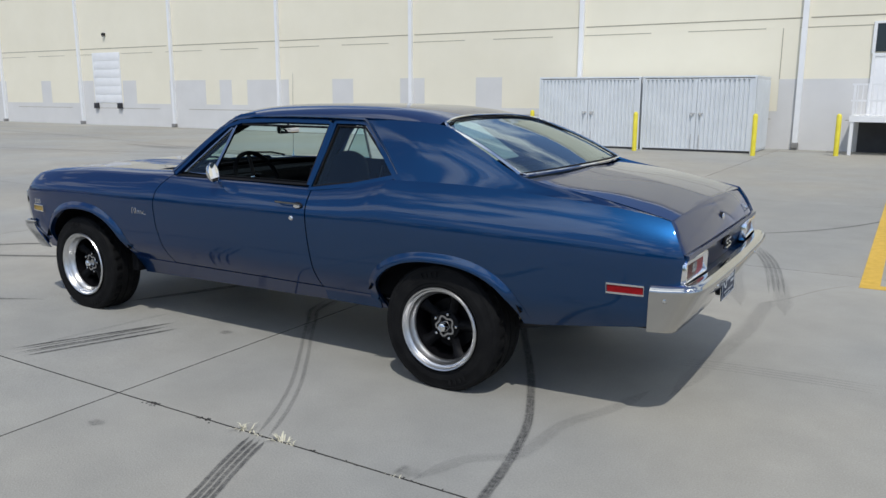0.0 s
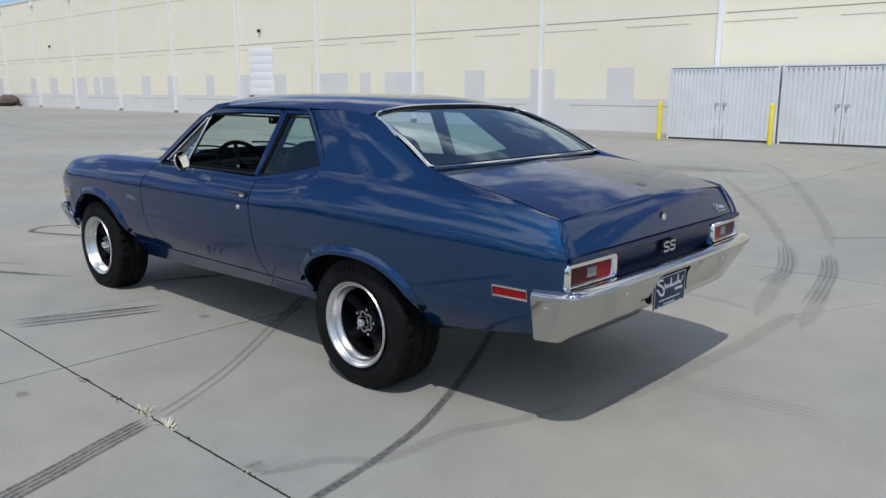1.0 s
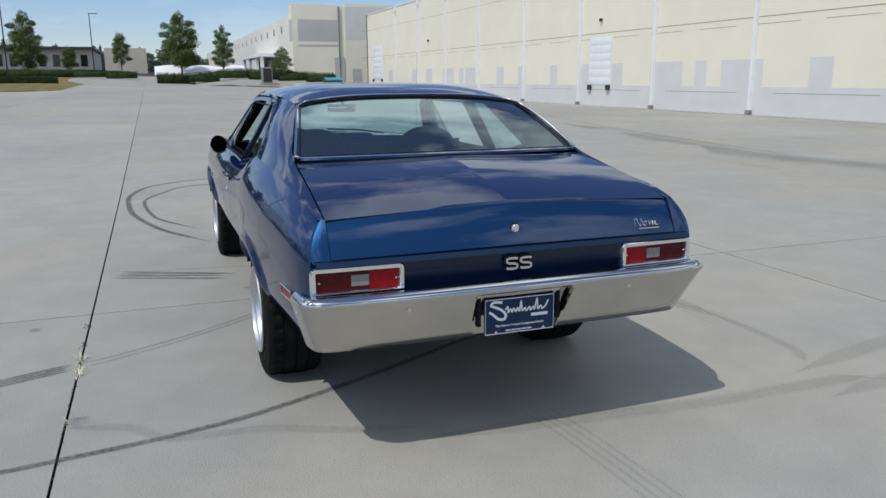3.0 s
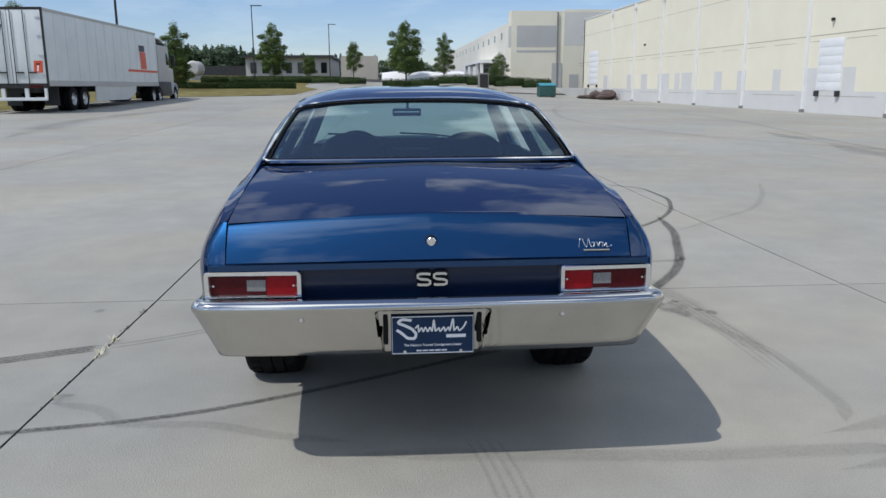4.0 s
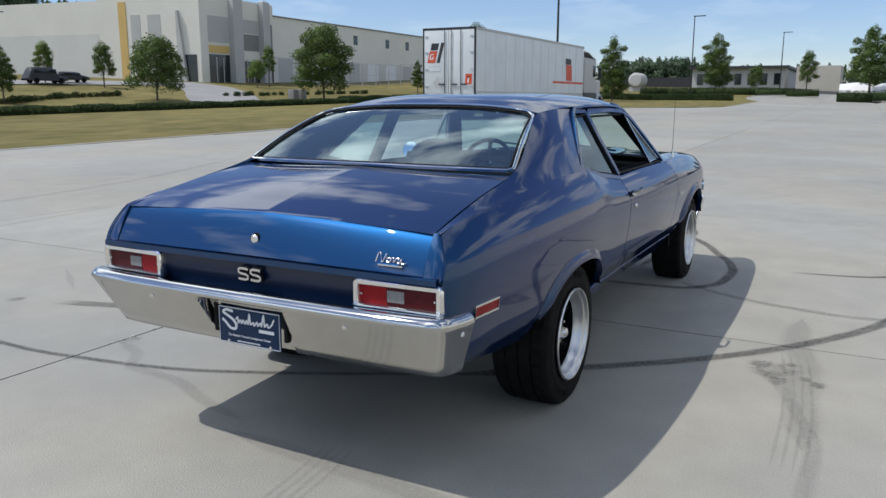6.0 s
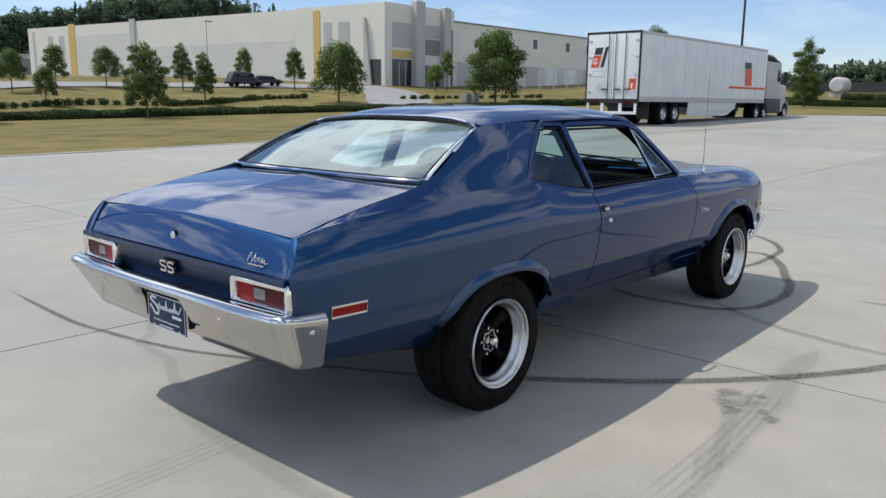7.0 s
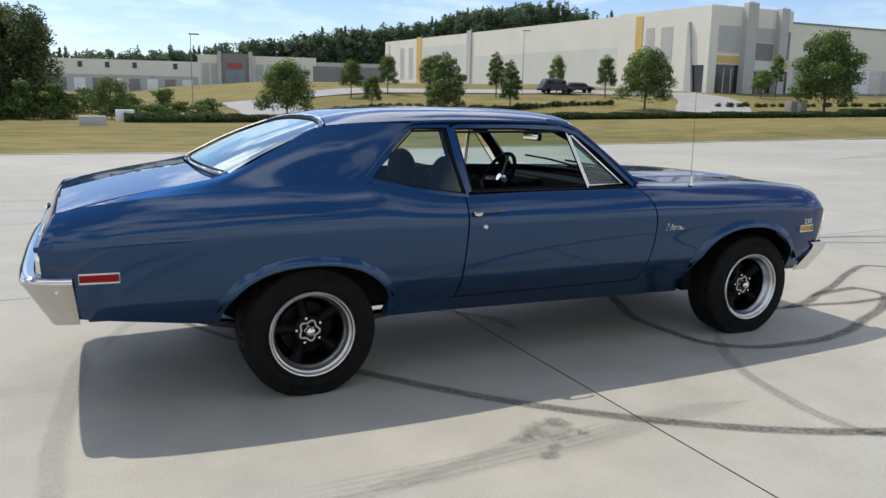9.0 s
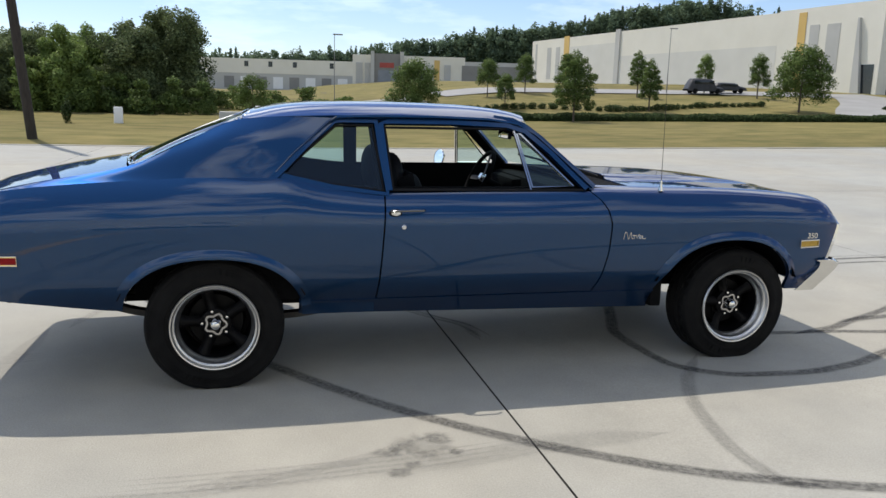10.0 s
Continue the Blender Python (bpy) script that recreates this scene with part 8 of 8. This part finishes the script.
def hedge(x0, x1, y0, y1, hgt, seed, label="low clipped dark green hedge along the lawn"):
    rng = random.Random(seed)
    g = np.random.default_rng(seed)
    n = int((x1 - x0) * (y1 - y0) * (900 if hgt < 0.6 else 500))
    p = np.stack((g.uniform(x0, x1, n), g.uniform(y0, y1, n), np.zeros(n)), 1)
    p[:, 2] = [height(x, y) + 0.1 for x, y in p[:, :2]]
    p[:, 2] += hgt * g.uniform(0, 1, n) ** 0.5 * (1 + 0.10 * np.sin(p[:, 0] * 1.7) + 0.06 * np.sin(p[:, 0] * 5.1))
    a = g.normal(size=(n, 3))
    a /= np.linalg.norm(a, axis=1)[:, None]
    b = np.cross(a, g.normal(size=(n, 3)))
    b /= np.linalg.norm(b, axis=1)[:, None]
    s = g.uniform(0.03, 0.075, n)[:, None]
    nm = np.cross(b, a)
    turn = nm @ np.array((-0.2, -0.6, 0.8)) < 0
    b[turn] *= -1
    nm[turn] *= -1
    up = np.array((0, -0.35, 0.8)) + 0.5 * nm
    hedge_ob = new("hedge", leaf_mesh("hedge", [(np.stack((p - a * s, p + b * s * 0.6, p + a * s, p - b * s * 0.6), 1), up / np.linalg.norm(up, axis=1)[:, None])], HEDGE))
    tagged(hedge_ob, label, "hedge", "hedges round the lot", "stuff")
    bm = bmesh.new()
    # the shaded twigs inside
    k0 = 0.12
    steps = max(2, int(max(x1 - x0, y1 - y0) / 3))
    for k in range(steps):
        if x1 - x0 > y1 - y0:
            a, c = lerp(x0, x1, k / steps), lerp(x0, x1, (k + 1) / steps)
            zz = height((a + c) / 2, (y0 + y1) / 2) + 0.05
            box(bm, a, c, y0 + k0, y1 - k0, zz, zz + hgt * 0.82)
        else:
            a, c = lerp(y0, y1, k / steps), lerp(y0, y1, (k + 1) / steps)
            zz = height((x0 + x1) / 2, (a + c) / 2) + 0.05
            box(bm, x0 + k0, x1 - k0, a, c, zz, zz + hgt * 0.82)
    part("twigs", bm, HEDGE, hedge_ob, sharp=0)


hedge(0.6, 44.2, 31.0, 32.0, 0.34, 31)
hedge(44.2, 70, 31.0, 32.2, 0.46, 32)
hedge(74.5, 76.0, 9.0, 20, 0.55, 33)
hedge(84, 85.5, -18.4, 0.5, 0.95, 34)
hedge(92, 93.4, 2.5, 22.0, 0.7, 35)
hedge(76, 77.5, 20, 40.0, 0.8, 36)


def bush_row():
    rng = random.Random(77)
    line = [(12.9, 41.6), (17.4, 42.4), (22.2, 41.2), (26, 42), (30.7, 43.9), (35.2, 44.6)]
    fx, fy = curve(*enumerate([p[0] for p in line])), curve(*enumerate([p[1] for p in line]))
    spots = [(fx(t), fy(t)) for t in spread(0, 5, 36)] + [(44.5 + 0.95 * k, 43.0 + rng.uniform(-0.3, 0.3)) for k in range(22)]
    made = None
    for x, y in spots:
        if made is None:
            made = new("shrub", leaf_mesh("shrub", [leaf_cloud(rng, (0, 0, 0.14), (0.30, 0.30, 0.22), 700, 0.035)], HEDGE))
            tagged(made, "small round clipped shrub in a row on the bank", "shrub", "shrub row on the bank")
            made.location = (x, y, height(x, y) + 0.12)
        else:
            s = rng.uniform(0.8, 1.2)
            c = copy_thing(made, pose(x, y, height(x, y) + 0.12, 0, 0, rng.uniform(0, 360)))
            c.scale = (s, s, s)


bush_row()


def woods(name, spots, mat, label, leaf, per, seed, pine=0.0):
    rng = random.Random(seed)
    clouds = []
    for x, y, z, h, w in spots:
        if rng.random() < pine:
            for k in range(6):
                f = 0.30 + 0.68 * k / 5
                clouds.append(leaf_cloud(rng, (x + rng.uniform(-0.1, 0.1) * w, y, z + h * f), (w * 0.42 * (1.12 - f), w * 0.42 * (1.12 - f), h * 0.11), per // 7, leaf * 0.8))
            continue
        for k in range(11):
            f = rng.uniform(0.25, 0.92)
            q = 0.36 * (1.1 - 0.75 * max(0, f - 0.45))
            a = rng.uniform(0, 6.28)
            clouds.append(leaf_cloud(rng, (x + math.cos(a) * q * w * rng.random(), y + math.sin(a) * q * w * rng.random(), z + h * f), (w * 0.21, w * 0.21, h * 0.11), per // 14, leaf))
        clouds.append(leaf_cloud(rng, (x, y, z + h * 0.28), (w * 0.45, w * 0.45, h * 0.30), per // 4, leaf))
    tagged(new(name, leaf_mesh(name, clouds, mat)), label, "woodland", "", "stuff")


rw = random.Random(41)
near_wood, light_wood = [], []
crest = [(-30, 3.2), (-11.5, 3.7), (-10, 4.8), (-9, 4.0), (-7.75, 4.7), (-6.5, 4.0), (-5.8, 5.2), (-4, 5.5), (-2.4, 5.6), (-1.5, 5.0), (-0.9, 3.6)]
for k in range(74):
    u = lerp(-26, -2.0, rw.random()) if k % 3 else lerp(-11.5, -1.9, rw.random())
    y = rw.uniform(34.5, 43)
    far_k = (y + 4.6) / 42.6
    h = (float(np.interp(u, [p[0] for p in crest], [p[1] for p in crest])) * rw.uniform(0.80, 1.04) - 1.4) * far_k + 1.25
    spot = (0.2 + (u - 0.2) * far_k, y, 0.25, h, rw.uniform(1.7, 2.9))
    (light_wood if -9.6 < u < -6.6 and y < 40 else near_wood).append(spot)
light_wood += [(-9.4 + 0.75 * k, 33.8 + 0.6 * math.sin(k * 1.9), 0.2, (2.6, 3.5, 4.0, 3.1, 2.3)[k], 1.7) for k in range(5)]
woods("wood_edge", near_wood, LEAFDARK, "dense mixed broad-leaved wood at the lawn's end", 0.062, 6500, 42)
woods("wood_edge", light_wood, LEAFLIGHT, "paler yellow-green trees in the wood's edge", 0.062, 6500, 45)
woods("wood_edge", [(-7.2 + 1.3 * k, 33.2 + 0.5 * math.sin(k * 2.1), 0.2, rw.uniform(1.2, 2.6), 1.5) for k in range(5)], LEAFMID, "sunlit lighter bushes before the wood", 0.055, 4000, 43)
woods("shrubbery", [(-1.5 + 0.62 * k, 42 + 4.5 * math.sin(k * 1.7), height(-1.5 + 0.62 * k, 42 + 4.5 * math.sin(k * 1.7)) - 0.2, rw.uniform(0.7, 1.6), 2.0) for k in range(13)], LEAFMID, "rough green scrub on the bank", 0.06, 1900, 44)
tagged(new("clipped_shrub", leaf_mesh("clipped_shrub", [leaf_cloud(random.Random(9), (-6.1, 25.1, 0.62), (0.18, 0.18, 0.42), 1400, 0.028)], HEDGE)), "small upright evergreen shrub on the lawn", "shrub")

# forest on the hills behind
far = []
rf = random.Random(51)
top_line = [(-120, 12.5), (-60, 12.8), (-7, 13.2), (21, 15.3), (32, 15.6), (50, 19), (75, 23.2), (101, 26), (114, 30), (140, 34), (150, 31), (165, 26), (185, 19)]
for k in range(760):
    x = rf.uniform(-120, 190)
    back_off = rf.uniform(0, 14)
    ang_y = math.sqrt(max(260 ** 2 - x * x, 130 ** 2)) + back_off
    zt = float(np.interp(x, [p[0] for p in top_line], [p[1] for p in top_line])) + rf.uniform(-1.0, 1.8)
    hh = rf.uniform(11, 15)
    far.append((x, ang_y, zt - hh, hh, rf.uniform(4.5, 7.5)))
woods("far_forest", far, PINE, "dark pine and oak forest on the far hills", 0.42, 520, 52, 0.12)
far2 = []
for k in range(170):
    y = rf.uniform(-20, 95) if k < 100 else rf.uniform(22, 62)
    zt = float(np.interp(y, [-20, 5, 13, 25, 35, 45, 55, 70, 95], [8, 9.2, 9.6, 9.6, 10.6, 12.6, 12.0, 10.5, 12])) + rf.uniform(-1.2, 0.5)
    far2.append((216 + rf.uniform(0, 14), y, zt - 9, 9, rf.uniform(4, 6.5)))
woods("far_forest", far2, PINE, "dark tree line beyond the yard", 0.36, 520, 53, 0.3)
solo("hillside", surf(lambda u, v: (lerp(-250, 250, u), lerp(225, 400, v) - 0.0011 * lerp(-250, 250, u) ** 2 * 1.6, 3.0 + (float(np.interp(lerp(-250, 250, u), [p[0] for p in top_line], [p[1] for p in top_line])) - 14) * smooth(0, 0.3, v)), spread(0, 1, 40), spread(0, 1, 12), (0, 0, 1)), PINE, "wooded hillside far behind the warehouses", "hill", kind="structure", sharp=0)


# ---- pieces of the setting ----
pavement = thing("pavement", "pale weathered concrete lot cast in square slabs", "pavement", kind="structure")
build_slabs(pavement)
